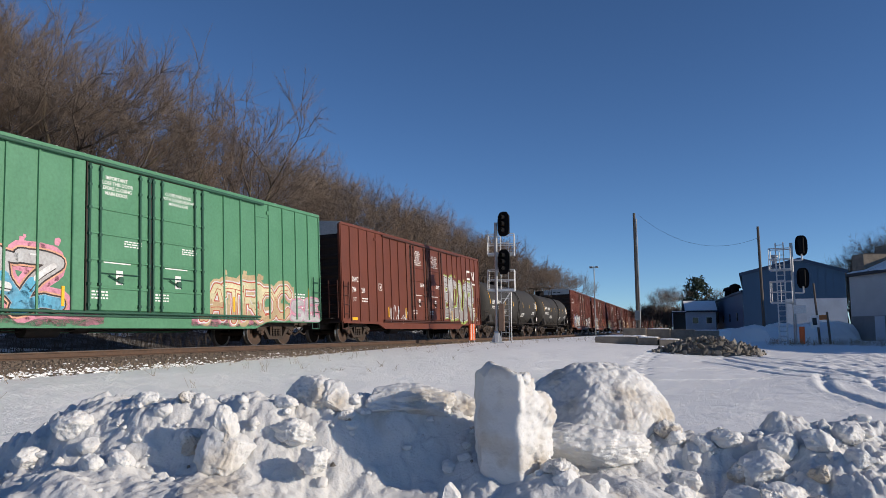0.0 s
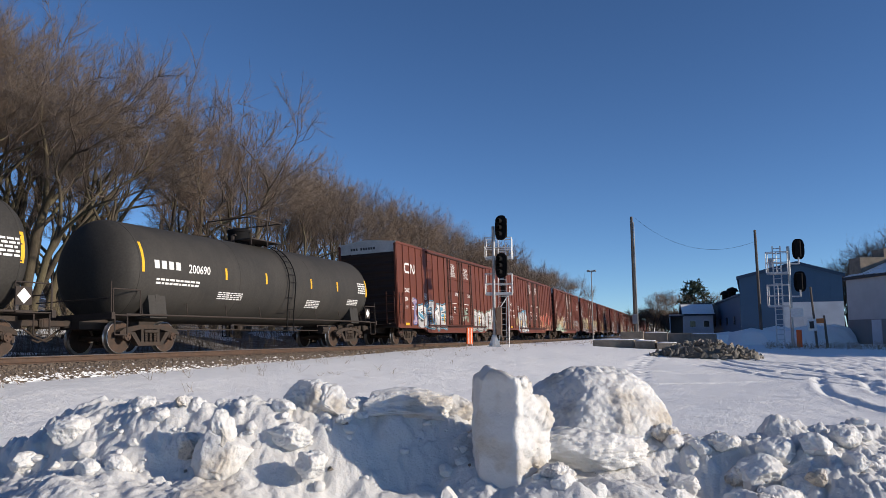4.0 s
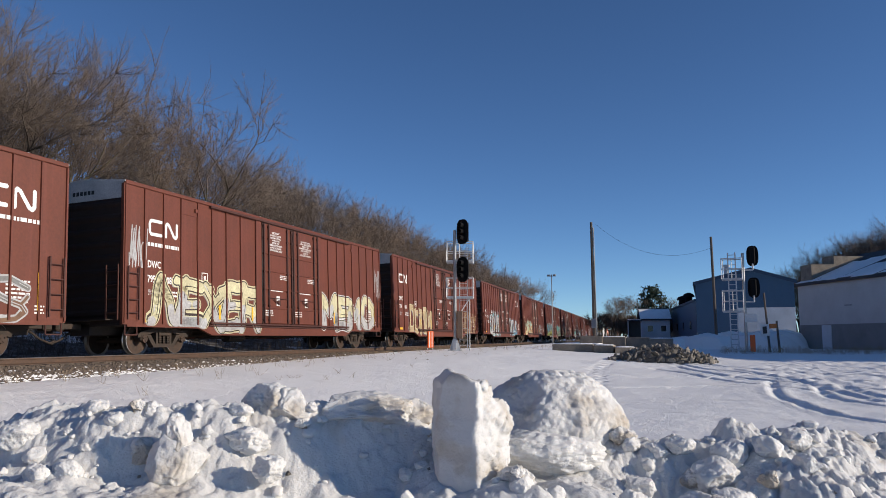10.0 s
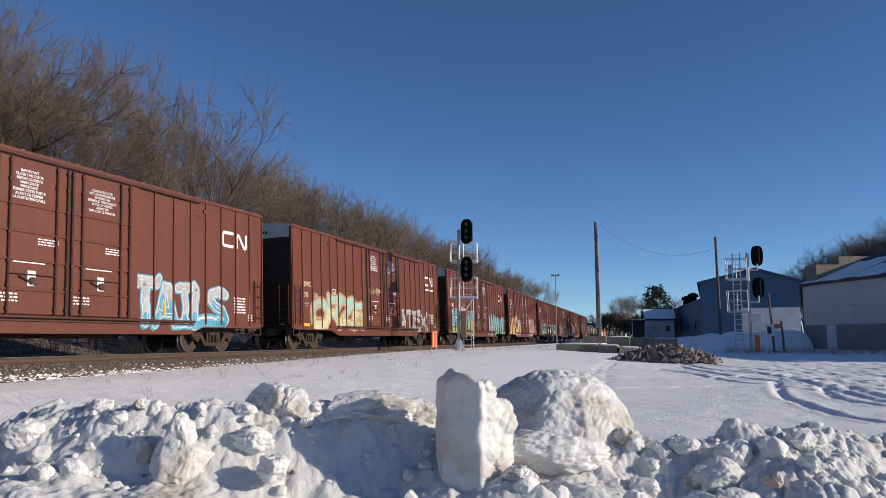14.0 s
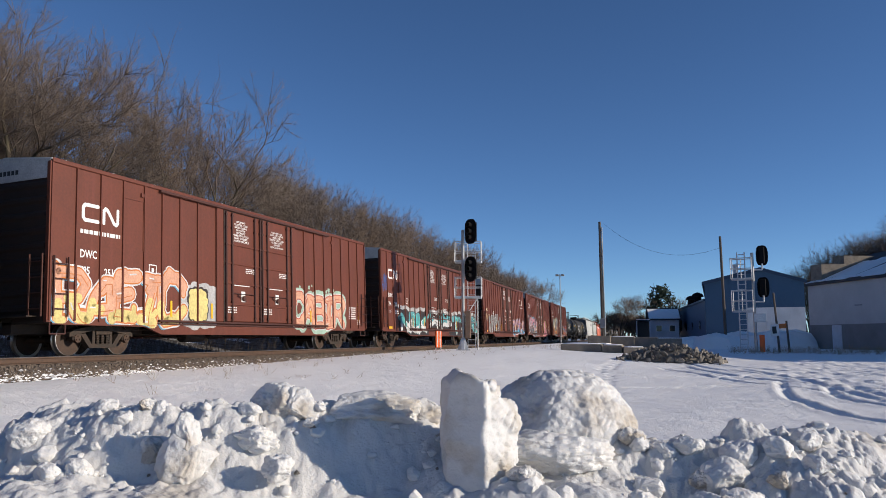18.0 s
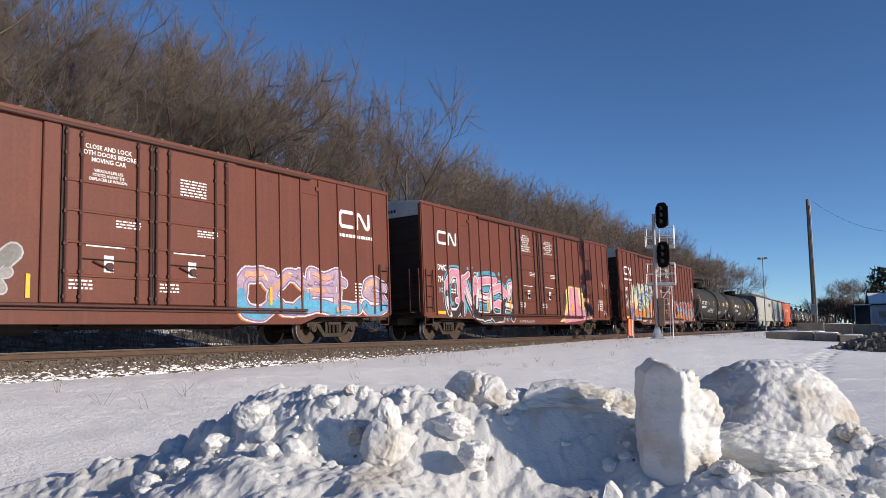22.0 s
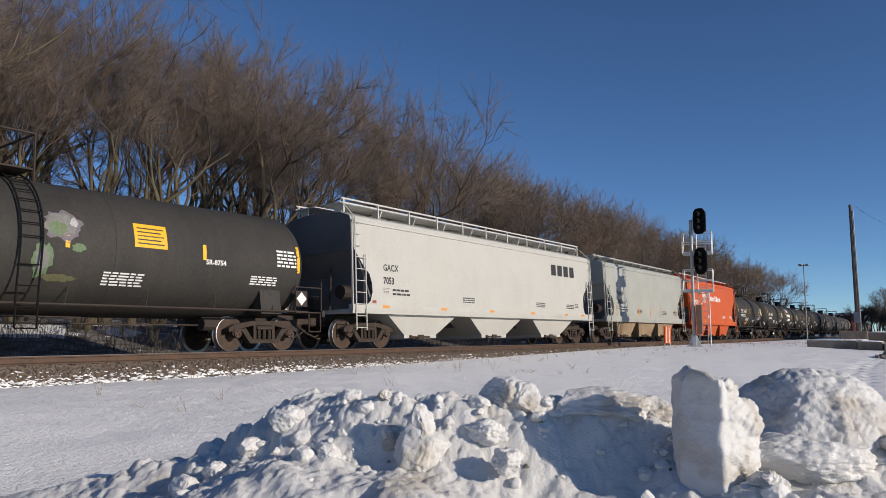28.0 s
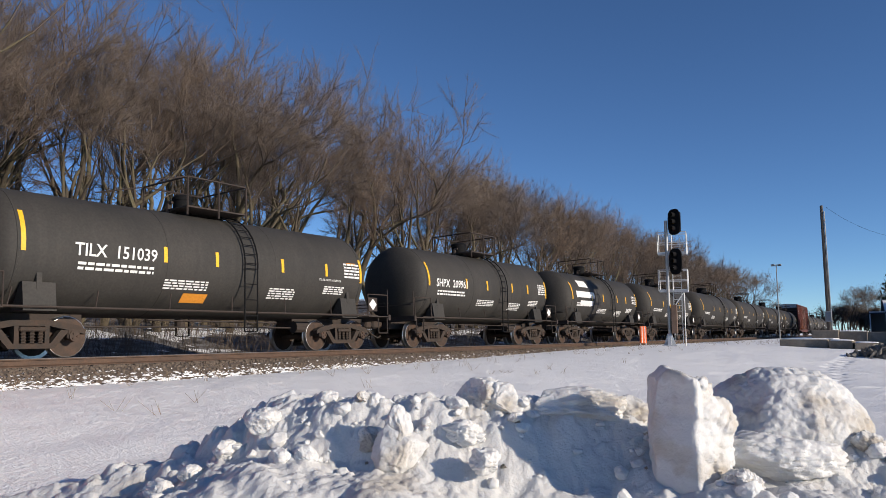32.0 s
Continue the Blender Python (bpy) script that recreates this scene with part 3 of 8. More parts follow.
COUPLER = Shape().soft_box(-0.07, 0.07, 0.0, 0.75, 0.78, 0.94, 0.02).soft_box(-0.16, 0.16, 0.70, 1.0, 0.72, 1.0, 0.05).soft_box(-0.05, 0.05, -0.4, 0.2, 0.75, 0.95, 0.02)
COUPLER.path([(0.35, -0.05, 0.75), (0.36, 0.35, 0.50), (0.30, 0.75, 0.38), (0.22, 1.0, 0.45)], 0.028)
COUPLER_ME = COUPLER.mesh("coupler")
COUPLER_ME.materials.append(TRUCK)


def couplers(car, half):
    put("coupler", COUPLER_ME, TRUCK, car, m=pose(0, half, 0))
    put("coupler", COUPLER_ME, TRUCK, car, m=pose(0, -half, 0, 0, 0, 180))


def ladder(width, z0, z1, rungs, r=0.016, rail=0.02):
    """Two uprights and rungs in the y-z plane at x = 0."""
    s = Shape()
    for y in (0, width):
        s.box(-rail, rail, y - rail, y + rail, z0, z1)
    for k in range(rungs):
        z = z0 + (z1 - z0) * (k + 0.5) / rungs
        s.tube((0, 0, z), (0, width, z), r, n=6)
    return s


def stroke(s, pts, w, x, seed=0):
    """A painted line of half-width w through points (y, z) on the plane x."""
    k = len(s.f)
    for i, (a, b) in enumerate(zip(pts, pts[1:])):
        dy, dz = b[0] - a[0], b[1] - a[1]
        ln = math.hypot(dy, dz) or 1e-6
        ny, nz = -dz / ln * w, dy / ln * w
        xx = x + 0.00012 * ((len(s.f) + seed) % 17)
        s.add([(xx, a[0] - ny, a[1] - nz), (xx, b[0] - ny, b[1] - nz), (xx, b[0] + ny, b[1] + nz), (xx, a[0] + ny, a[1] + nz)], [(0, 1, 2, 3)])
    for i, p in enumerate(pts):
        xx = x + 0.00012 * ((len(s.f) + seed + 5) % 17)
        s.add([(xx, p[0] + w * math.cos(q), p[1] + w * math.sin(q)) for q in np.arange(0, 6.28, 0.6283)], [tuple(range(10))])
    return s


GLYPHS = {
    "A": [[(0, 0), (0.42, 1), (0.6, 1), (1, 0)], [(0.18, 0.36), (0.85, 0.36)]], "B": [[(0, 0), (0, 1), (0.7, 1), (0.88, 0.8), (0.65, 0.54), (0, 0.54)], [(0.65, 0.54), (1, 0.3), (0.8, 0), (0, 0)]],
    "C": [[(1, 0.82), (0.7, 1), (0.25, 1), (0, 0.75), (0, 0.25), (0.25, 0), (0.75, 0), (1, 0.2)]], "D": [[(0.05, 0), (0.05, 1), (0.6, 1), (1, 0.7), (1, 0.3), (0.6, 0), (0.05, 0)]],
    "E": [[(1, 1), (0.1, 0.95), (0, 0.05), (1, 0)], [(0.05, 0.52), (0.85, 0.55)]], "G": [[(1, 0.85), (0.65, 1), (0.2, 0.95), (0, 0.6), (0.05, 0.2), (0.4, 0), (0.9, 0.05), (1, 0.4), (0.55, 0.42)]],
    "I": [[(0.5, 0), (0.5, 1)], [(0.2, 1), (0.8, 1)], [(0.2, 0), (0.8, 0)]], "K": [[(0, 0), (0.05, 1)], [(1, 1), (0.1, 0.45), (1, 0)]], "L": [[(0.05, 1), (0, 0), (1, 0.05)]],
    "M": [[(0, 0), (0.08, 1), (0.5, 0.42), (0.92, 1), (1, 0)]], "N": [[(0, 0), (0.05, 1), (0.95, 0), (1, 1)]], "O": [[(0.3, 0), (0, 0.3), (0, 0.7), (0.3, 1), (0.7, 1), (1, 0.7), (1, 0.3), (0.7, 0), (0.3, 0)]],
    "P": [[(0, 0), (0.02, 1), (0.75, 1), (1, 0.75), (0.75, 0.45), (0.05, 0.45)]], "R": [[(0, 0), (0.02, 1), (0.75, 1), (0.98, 0.78), (0.75, 0.52), (0.05, 0.5)], [(0.5, 0.5), (1, 0)]],
    "S": [[(1, 0.88), (0.6, 1), (0.12, 0.92), (0.02, 0.7), (0.3, 0.55), (0.8, 0.45), (1, 0.22), (0.75, 0), (0.3, 0), (0, 0.15)]], "T": [[(0, 1), (1, 0.97)], [(0.5, 0.98), (0.48, 0)]],
    "U": [[(0, 1), (0.02, 0.25), (0.3, 0), (0.75, 0), (0.98, 0.25), (1, 1)]], "W": [[(0, 1), (0.2, 0), (0.5, 0.7), (0.8, 0), (1, 1)]], "X": [[(0, 1), (1, 0)], [(0, 0), (1, 1)]],
    "Y": [[(0, 1), (0.5, 0.5), (1, 1)], [(0.5, 0.5), (0.45, 0)]], "Z": [[(0, 1), (1, 1), (0, 0), (1, 0)]],
}


def wavy(pts, seed, bend_by):
    """A line through points, cut fine and bent by slow noise."""
    out = []
    for (ya, za), (yb, zb) in zip(pts, pts[1:]):
        n = max(2, int(math.hypot(yb - ya, zb - za) / 0.16))
        out += [(ya + (yb - ya) * k / n, za + (zb - za) * k / n) for k in range(n)]
    out.append(pts[-1])
    return [(y + bend_by * noise.noise(Vector((y * 1.3, z * 1.3, seed))), z + bend_by * 0.8 * noise.noise(Vector((y * 1.3, z * 1.3, seed + 40)))) for y, z in out]


def piece(car, x, y0, y1, z0, z1, word, fills, outline, cloud, halo, drop, seed, slant=0.0, thick=1.0):
    """A sprayed piece of interlocked letters: cloud, drop shadow, halo, outline, a fill in up to three colours, inner lines, spikes and shine."""
    rng = random.Random(seed)
    n, h = len(word), z1 - z0
    cell = (y1 - y0) / n
    w = min(cell * 0.135, h * 0.100) * thick
    if -2.06 <= y0 and y1 <= 2.42:
        x += 0.058              # on the doors
    layer = {k: Shape() for k in ("cloud", "drop", "halo", "outline", "top", "low", "accent", "lines", "shine")}

    def spray(key, pts, wide, x1, tag, dy=0.0, dz=0.0):
        """A stroke that stays on the car's side."""
        stroke(layer[key], [(min(max(a + dy, -9.4 + wide), 9.4 - wide), max(b + dz, foot(a) + wide + 0.005)) for a, b in pts], wide, x + x1, tag)
    for i, c in enumerate(word):
        gw, gh = cell * rng.uniform(0.86, 1.08), (h - 2 * w) * rng.uniform(0.80, 1.0)
        oy, oz = y0 + cell * i + 0.03 * cell, z0 + w + rng.uniform(0, 0.10) * h
        tilt = slant + rng.uniform(-0.14, 0.14)
        strokes = [list(line) for line in GLYPHS[c]]
        # spikes and bars that tie the letters together
        for _ in range(3):
            a, b = rng.choice(strokes[0])
            strokes.append([(a, b), (a + rng.uniform(-0.40, 0.40), min(max(b + rng.uniform(-0.28, 0.28), -0.05), 1.12))])
        for k, line in enumerate(strokes):
            spike = k >= len(GLYPHS[c])
            wk = w * (0.62 if spike else rng.uniform(0.85, 1.15))
            pts = wavy([(oy + gw * a + tilt * gh * (b - 0.5), oz + gh * b) for a, b in line], seed + i, 0.16 * cell)
            tag = 7 * i + k
            if cloud and not spike:
                spray("cloud", pts[::2], wk + 0.16 + 0.05 * (i % 3), 0.0015, tag)
            if drop:
                spray("drop", pts, wk + 0.02, 0.0038, tag, -0.08, -0.08)
            if halo:
                spray("halo", pts, wk + 0.085, 0.0062, tag)
            spray("outline", pts, wk + 0.042, 0.0088, tag)
            spray("top", pts, wk, 0.0114, tag)
            if len(fills) > 1:
                runs, run = [], []
                for p in pts:
                    if p[1] >= z0 + h * (0.46 + 0.14 * math.sin(2.3 * p[0] + seed) + 0.08 * math.sin(7.1 * p[0])):
                        runs, run = runs + [run], []
                    else:
                        run.append(p)
                for q in runs + [run]:
                    if len(q) > 1:
                        spray("low", q, wk * 0.93, 0.0140, tag)
            if len(fills) > 2 and not spike:
                cut = rng.randrange(max(1, len(pts) // 2))
                spray("accent", pts[cut:cut + 5], wk * 0.55, 0.0166, tag)
            if not spike:
                cut = rng.randrange(max(1, len(pts) // 2))
                spray("lines", pts[cut:cut + 7], 0.012, 0.0186, tag, wk * 0.35, -wk * 0.3)
                cut = rng.randrange(max(1, len(pts) // 2))
                spray("shine", pts[cut:cut + 2], wk * 0.13, 0.0205, tag, -wk * 0.45, wk * 0.35)
    if cloud:
        for _ in range(3 * n):
            cy, cz, rr = rng.uniform(y0 - 0.3, y1 + 0.3), rng.choice((rng.uniform(z1, z1 + 0.35), rng.uniform(z0, z1))), rng.uniform(0.03, 0.10)
            if abs(cy) < 9.3 and cz - rr > foot(cy):
                blob(layer["cloud"], cy - rr, cy + rr, cz - rr, cz + rr, x + 0.0035, rng, 7)
    root = None
    look_of = {"cloud": cloud, "drop": drop, "halo": halo, "outline": outline, "top": fills[0], "low": fills[-1] if len(fills) < 3 else fills[1], "accent": fills[-1], "lines": outline, "shine": P["white"]}
    for key, shape in layer.items():
        if shape.v and look_of[key]:
            ob = tagged(put("graffiti" if root is None else "graffiti_" + key, shape, look_of[key], root or car, fix=False), "sprayed graffiti lettering" if root is None else "", kind="stuff")
            root = root or ob


def form(rng, turns=4):
    """An abstract sprayed form in a unit square: a curve that swings up and down and ends in a point."""
    n = rng.choice((turns, turns + 1))
    up = rng.random() < 0.5
    ctrl = []
    for i in range(n + 1):
        lo, hi = (0.0, 0.3) if (i % 2 == 0) == up else (0.7, 1.0)
        ctrl.append((min(max(i / n + rng.uniform(-0.28, 0.28), 0), 1), rng.uniform(lo, hi) if rng.random() < 0.8 else rng.uniform(0.3, 0.7)))
    pts = []
    ext = [ctrl[0]] + ctrl + [ctrl[-1]]
    for p0, p1, p2, p3 in zip(ext, ext[1:], ext[2:], ext[3:]):
        for t in (0.0, 0.25, 0.5, 0.75):
            pts.append(tuple(0.5 * (2 * b + (c - a) * t + (2 * a - 5 * b + 4 * c - d) * t * t + (3 * b - a - 3 * c + d) * t ** 3) for a, b, c, d in zip(p0, p1, p2, p3)))
    return pts + [ctrl[-1]]


def foot(y):
    """Lower edge of a boxcar's side at y."""
    return 0.60 if abs(y) < 5.2 else 0.60 + 0.22 * min((abs(y) - 5.2) / 0.7, 1)


def blob(s, y0, y1, z0, z1, x, rng, bumps=14, rough=0.18):
    """An uneven cloud of paint."""
    cy, cz, a, b = (y0 + y1) / 2, (z0 + z1) / 2, (y1 - y0) / 2, (z1 - z0) / 2
    n = bumps * 4
    k = [rng.uniform(1 - rough, 1 + rough) for _ in range(bumps)]
    pts = []
    for i in range(n):
        w = 2 * math.pi * i / n
        f = i / n * bumps
        r = k[int(f) % bumps] + 0.10 * abs(math.sin(math.pi * f))
        sq = 1 / max(abs(math.cos(w)) ** 4 + abs(math.sin(w)) ** 4, 1e-3) ** 0.25
        py = min(max(cy + a * r * 0.92 * math.cos(w) * sq, -9.4), 9.4)
        pts.append((x, py, max(cz + b * r * 0.92 * math.sin(w) * sq, foot(py))))
    s.add(pts + [(x, cy, cz)], [(i, (i + 1) % n, n) for i in range(n)])


def scrawl(car, x, y0, y1, z0, z1, mt, seed, n=4):
    """A thin spray-painted tag."""
    rng = random.Random(seed)
    s = Shape()
    for i in range(n):
        a, b = y0 + (y1 - y0) * i / n, y0 + (y1 - y0) * (i + 1.1) / n
        stroke(s, [(a + (b - a) * p, z0 + (z1 - z0) * q) for p, q in form(rng, 5)], min(0.018, 0.06 * (z1 - z0)), x + 0.006, i)
    put("graffiti_tag", s, mt, car, fix=False)


def bars(car, name, x, y0, y1, z0, z1, rows, mt, seed=1, label=""):
    """Small lettering that cannot be read: rows of short bars."""
    rng = random.Random(seed)
    s = Shape()
    step = (z1 - z0) / rows
    for k in range(rows):
        y = y0
        z = z1 - step * (k + 0.75)
        while y < y1 - 0.03:
            w = min(rng.uniform(0.06, 0.22), y1 - y)
            s.box(x, x + 0.003, y, y + w, z, z + step * 0.5)
            y += w + 0.035
    tagged(put(name, s, mt, car, label), kind="stuff")


def boxcar(paint_mat, edge_mat, name="boxcar"):
    """A 60-foot boxcar with two plug doors; what differs from car to car is added later."""
    car = thing(name, "", "boxcar")
    L, X = 9.45, WALL
    for k in (1, -1):
        put("side_wall", Shape().box(k * (X - 0.05), k * X, -L, L, 0.86, 5.02), paint_mat, car)
        s = Shape().prism([(-9.3, 0.80), (-5.9, 0.78), (-5.2, 0.56), (5.2, 0.56), (5.9, 0.78), (9.3, 0.80), (9.3, 0.95), (-9.3, 0.95)], 0, k * (X - 0.10), k * (X + 0.001))
        put("side_sill", s, paint_mat, car)
        put("roof_rail", Shape().soft_box(k * X - 0.06, k * X + 0.045, -L, L, 4.98, 5.10, 0.015), paint_mat, car)
    # ends: ribbed, with a bare grey strip below the roof
    for k in (1, -1):
        # wall and ribs coloured darker than the sides, for the shade they stand in
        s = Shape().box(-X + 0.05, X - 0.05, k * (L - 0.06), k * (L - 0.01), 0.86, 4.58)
        wall = put("end_wall", s, BROWN_END_SHADE, car, "ribbed end wall with its shade in the colour")
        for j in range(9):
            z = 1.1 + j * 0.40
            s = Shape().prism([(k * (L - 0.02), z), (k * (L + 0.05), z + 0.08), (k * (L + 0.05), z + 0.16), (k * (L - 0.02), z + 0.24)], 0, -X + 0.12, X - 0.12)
            put("end_rib", s, BROWN_END_SHADE, wall)
        end = put("end_panel", Shape().prism([(-X + 0.05, 4.58), (X - 0.05, 4.58), (X - 0.05, 5.055), (0, 5.215), (-X + 0.05, 5.055)], 1, k * (L - 0.05), k * (L + 0.01)), GALV, car, "bare grey panel under the roof end")
        s = Shape()
        for j in range(9):
            s.box(-0.9 + 0.14 * j + (0.12 if j > 2 else 0), -0.8 + 0.14 * j + (0.12 if j > 2 else 0), k * (L + 0.012), k * (L + 0.016), 4.76, 4.88)
        tagged(put("end_number", s, BLACKP, end), kind="stuff")
        lad = put("end_ladder", ladder(0.42, 1.0, 2.6, 4), edge_mat, car, m=Matrix.Translation((X - 0.55, k * (L + 0.10), 0)) @ pose(0, 0, 0, 0, 0, -90))
        for x0 in (X - 0.09, -X - 0.012):
            put("end_post", Shape().box(x0, x0 + 0.102, k * L - 0.05, k * L + 0.02, 0.86, 5.0), paint_mat, car)
        put("end_platform", Shape().box(-1.2, 1.2, k * L, k * (L + 0.32), 1.0, 1.03), DARK, car)
    roof = Shape().prism([(-X - 0.02, 5.05), (0, 5.22), (X + 0.02, 5.05), (X + 0.02, 5.09), (0, 5.26), (-X - 0.02, 5.09)], 1, -L - 0.03, L + 0.03)
    roof_ob = put("roof", roof, GALV, car, "ridged galvanised roof")
    s = Shape()
    for j in range(22):
        y = -L + 0.45 + j * 0.86
        s.prism([(-X, 5.09), (0, 5.255), (X, 5.09), (X, 5.12), (0, 5.29), (-X, 5.12)], 1, y - 0.03, y + 0.03)
    put("roof_seams", s, GALV, roof_ob)
    # ribs of the near side are parts; those of the far side are one
    rib = Shape().prism([(X, -0.035), (X + 0.045, -0.028), (X + 0.045, 0.028), (X, 0.035)], 2, 0.90, 4.97).mesh("rib")
    rib.materials.append(paint_mat)
    for y in RIBS + [-v for v in RIBS]:
        put("rib", rib, paint_mat, car, m=pose(0, y, 0))
    s = Shape()
    for y in RIBS + [-v for v in RIBS]:
        s.box(-X - 0.045, -X, y - 0.03, y + 0.03, 0.9, 4.97)
    put("far_ribs", s, paint_mat, car)
    # covers over the ends of the side: small framed plates
    for y in (-6.45, 5.62):
        s = Shape().box(X, X + 0.02, y - 0.40, y + 0.40, 4.48, 4.52).box(X, X + 0.02, y + 0.38, y + 0.42, 3.0, 4.52)
        s.box(X + 0.005, X + 0.05, y + 0.26, y + 0.38, 4.62, 4.74)
        put("side_bracket", s, paint_mat, car)
    # doors
    put("door_track_top", Shape().soft_box(X + 0.01, X + 0.12, -5.4, 5.64, 4.90, 4.99, 0.02), edge_mat, car)
    put("door_track_bottom", Shape().soft_box(X + 0.01, X + 0.11, -5.4, 5.4, 0.93, 1.0, 0.015).box(X, X + 0.06, -5.4, 5.4, 0.86, 0.9), edge_mat, car)
    for y0, y1 in ((-2.05, 0.12), (0.22, 2.40)):
        d = put("door", Shape().soft_box(X, X + 0.055, y0, y1, 1.02, 4.88, 0.02), paint_mat, car)
        # dark strips added to draw the gap round the door
        s = Shape().box(X + 0.002, X + 0.052, y0 - 0.045, y0 - 0.002, 0.99, 4.91).box(X + 0.002, X + 0.052, y1 + 0.002, y1 + 0.045, 0.99, 4.91).box(X + 0.002, X + 0.052, y0, y1, 4.882, 4.91)
        put("door_seal", s, DARK, d, "added dark strip in the gap round the door")
        s = Shape()
        for yy in (y0 + 0.38, y1 - 0.38, y0 + 0.03, y1 - 0.03):
            s.tube((X + 0.10, yy, 1.02), (X + 0.10, yy, 4.86), 0.030, n=6)
            for z in (1.15, 1.7, 2.3, 3.0, 3.7, 4.3, 4.75):
                s.box(X + 0.05, X + 0.125, yy - 0.05, yy + 0.05, z - 0.035, z + 0.035)
        put("lock_bar", s, edge_mat, d)
        s = Shape()
        for z in (1.62, 2.35, 3.05, 3.72):
            s.soft_box(X + 0.05, X + 0.085, y0 + 0.05, y1 - 0.05, z - 0.03, z + 0.03, 0.01)
        put("door_stiffener", s, paint_mat, d)
        s = Shape().tube((X + 0.11, (y0 + y1) / 2 + 0.1, 1.75), (X + 0.11, (y0 + y1) / 2 - 0.4, 1.95), 0.02, n=6).tube((X + 0.06, (y0 + y1) / 2, 1.85), (X + 0.13, (y0 + y1) / 2, 1.85), 0.09, n=10)
        s.tube((X + 0.11, y0 + 0.38, 2.0), (X + 0.11, y1 - 0.38, 2.0), 0.014, n=5)
        put("door_handle", s, edge_mat, d)
        s = Shape().box(X + 0.056, X + 0.06, (y0 + y1) / 2 - 0.12, (y0 + y1) / 2 + 0.12, 1.72, 2.1).box(X + 0.056, X + 0.06, (y0 + y1) / 2 - 0.55, (y0 + y1) / 2 + 0.4, 2.28, 2.31)
        put("door_placard", s, WHITE, d, "white instruction placard")
        bars(d, "door_stencil", X + 0.057, y0 + 0.15, y0 + 0.7, 1.3, 1.55, 3, WHITE, 7)
        bars(d, "door_stencil", X + 0.057, y0 + 1.25, y0 + 1.9, 2.75, 2.95, 3, WHITE, 9)
    for y0, y1 in ((-2.52, -2.14), (2.45, 2.75)):
        put("door_post", Shape().soft_box(X, X + 0.07, y0, y1, 1.0, 4.9, 0.02), paint_mat, car)
    put("door_gap", Shape().box(X + 0.004, X + 0.03, 0.12, 0.22, 1.02, 4.88), DARK, car)
    one = "IMPORTANT\nCLOSE THIS DOOR\nBEFORE CLOSING\nMAIN DOOR\nIMPORTANT\nFERMER CETTE PORTE\nAVANT DE FERMER\nLA PORTE PRINCIPALE"
    two = "CLOSE AND LOCK\nBOTH DOORS BEFORE\nMOVING CAR\nFERMER ET VERROUILLER\nLES DEUX PORTES\nAVANT DE\nDEPLACER LE WAGON"
    # side ladder and grab irons at both ends, steps, end reflectors
    for k in (-1, 1):
        y = k * 9.12
        put("side_ladder", ladder(0.46, 1.0, 2.55, 4), edge_mat, car, m=pose(X + 0.07, y - 0.23, 0))
        put("step", Shape().path([(X - 0.02, y - 0.25, 0.86), (X - 0.02, y - 0.25, 0.56), (X - 0.02, y + 0.25, 0.56), (X - 0.02, y + 0.25, 0.86)], 0.02), edge_mat, car)
        put("reflector", Shape().box(X + 0.024, X + 0.028, y + k * -0.52 - 0.03, y + k * -0.52 + 0.03, 1.15, 2.1), YELLOW, car, "yellow reflective strip")
    for y in (-4.8, -2.75, 4.0, 6.9):
        put("reflector", Shape().box(X + 0.024, X + 0.028, y - 0.045, y + 0.045, 1.1, 1.6), YELLOW, car, "yellow reflective strip")
    put("stencil_plate", Shape().box(X + 0.004, X + 0.007, -8.62, -8.0, 0.94, 1.06), YELLOW, car, "yellow stencil plate")
    # underframe
    put("centre_sill", Shape().box(-0.35, 0.35, -L, L, 0.60, 0.98).box(-X + 0.1, X - 0.1, -L, L, 0.84, 0.90), DARK, car)
    s = Shape()
    for y in (-4.6, -3.0, -1.5, 0, 1.5, 3.0, 4.6):
        s.box(-X + 0.15, X - 0.12, y - 0.05, y + 0.05, 0.62, 0.86)
    s.path([(0.9, -6, 0.72), (0.95, 6, 0.72)], 0.03).path([(0.7, -5, 0.5), (0.7, 3, 0.55)], 0.025)
    s.tube((0.7, -3.2, 0.55), (0.7, -2.2, 0.55), 0.2, n=12).tube((0.6, -1.6, 0.60), (0.6, -1.1, 0.60), 0.14, n=10)
    put("brake_gear", s, DARK, car)
    couplers(car, L + 0.0)
    trucks(car, 7.1)
    return car, one, two


def logo(car, y, z, h, mt):
    """The railway's emblem: a round-cornered hook and a zigzag of one line's width."""
    s = Shape()
    a = h / 0.72
    stroke(s, [(y + 0.74 * a, z + 0.60 * a), (y + 0.14 * a, z + 0.60 * a), (y + 0.06 * a, z + 0.5 * a), (y + 0.06 * a, z + 0.16 * a), (y + 0.14 * a, z + 0.06 * a), (y + 0.74 * a, z + 0.06 * a)], 0.066 * a, WALL + 0.004)
    stroke(s, [(y + 1.02 * a, z + 0.06 * a), (y + 1.02 * a, z + 0.50 * a), (y + 1.10 * a, z + 0.59 * a), (y + 1.20 * a, z + 0.54 * a), (y + 1.52 * a, z + 0.10 * a), (y + 1.62 * a, z + 0.06 * a), (y + 1.70 * a, z + 0.14 * a), (y + 1.70 * a, z + 0.60 * a)], 0.066 * a, WALL + 0.004)
    put("emblem", s, mt, car, "painted emblem of hook and zigzag", fix=False)


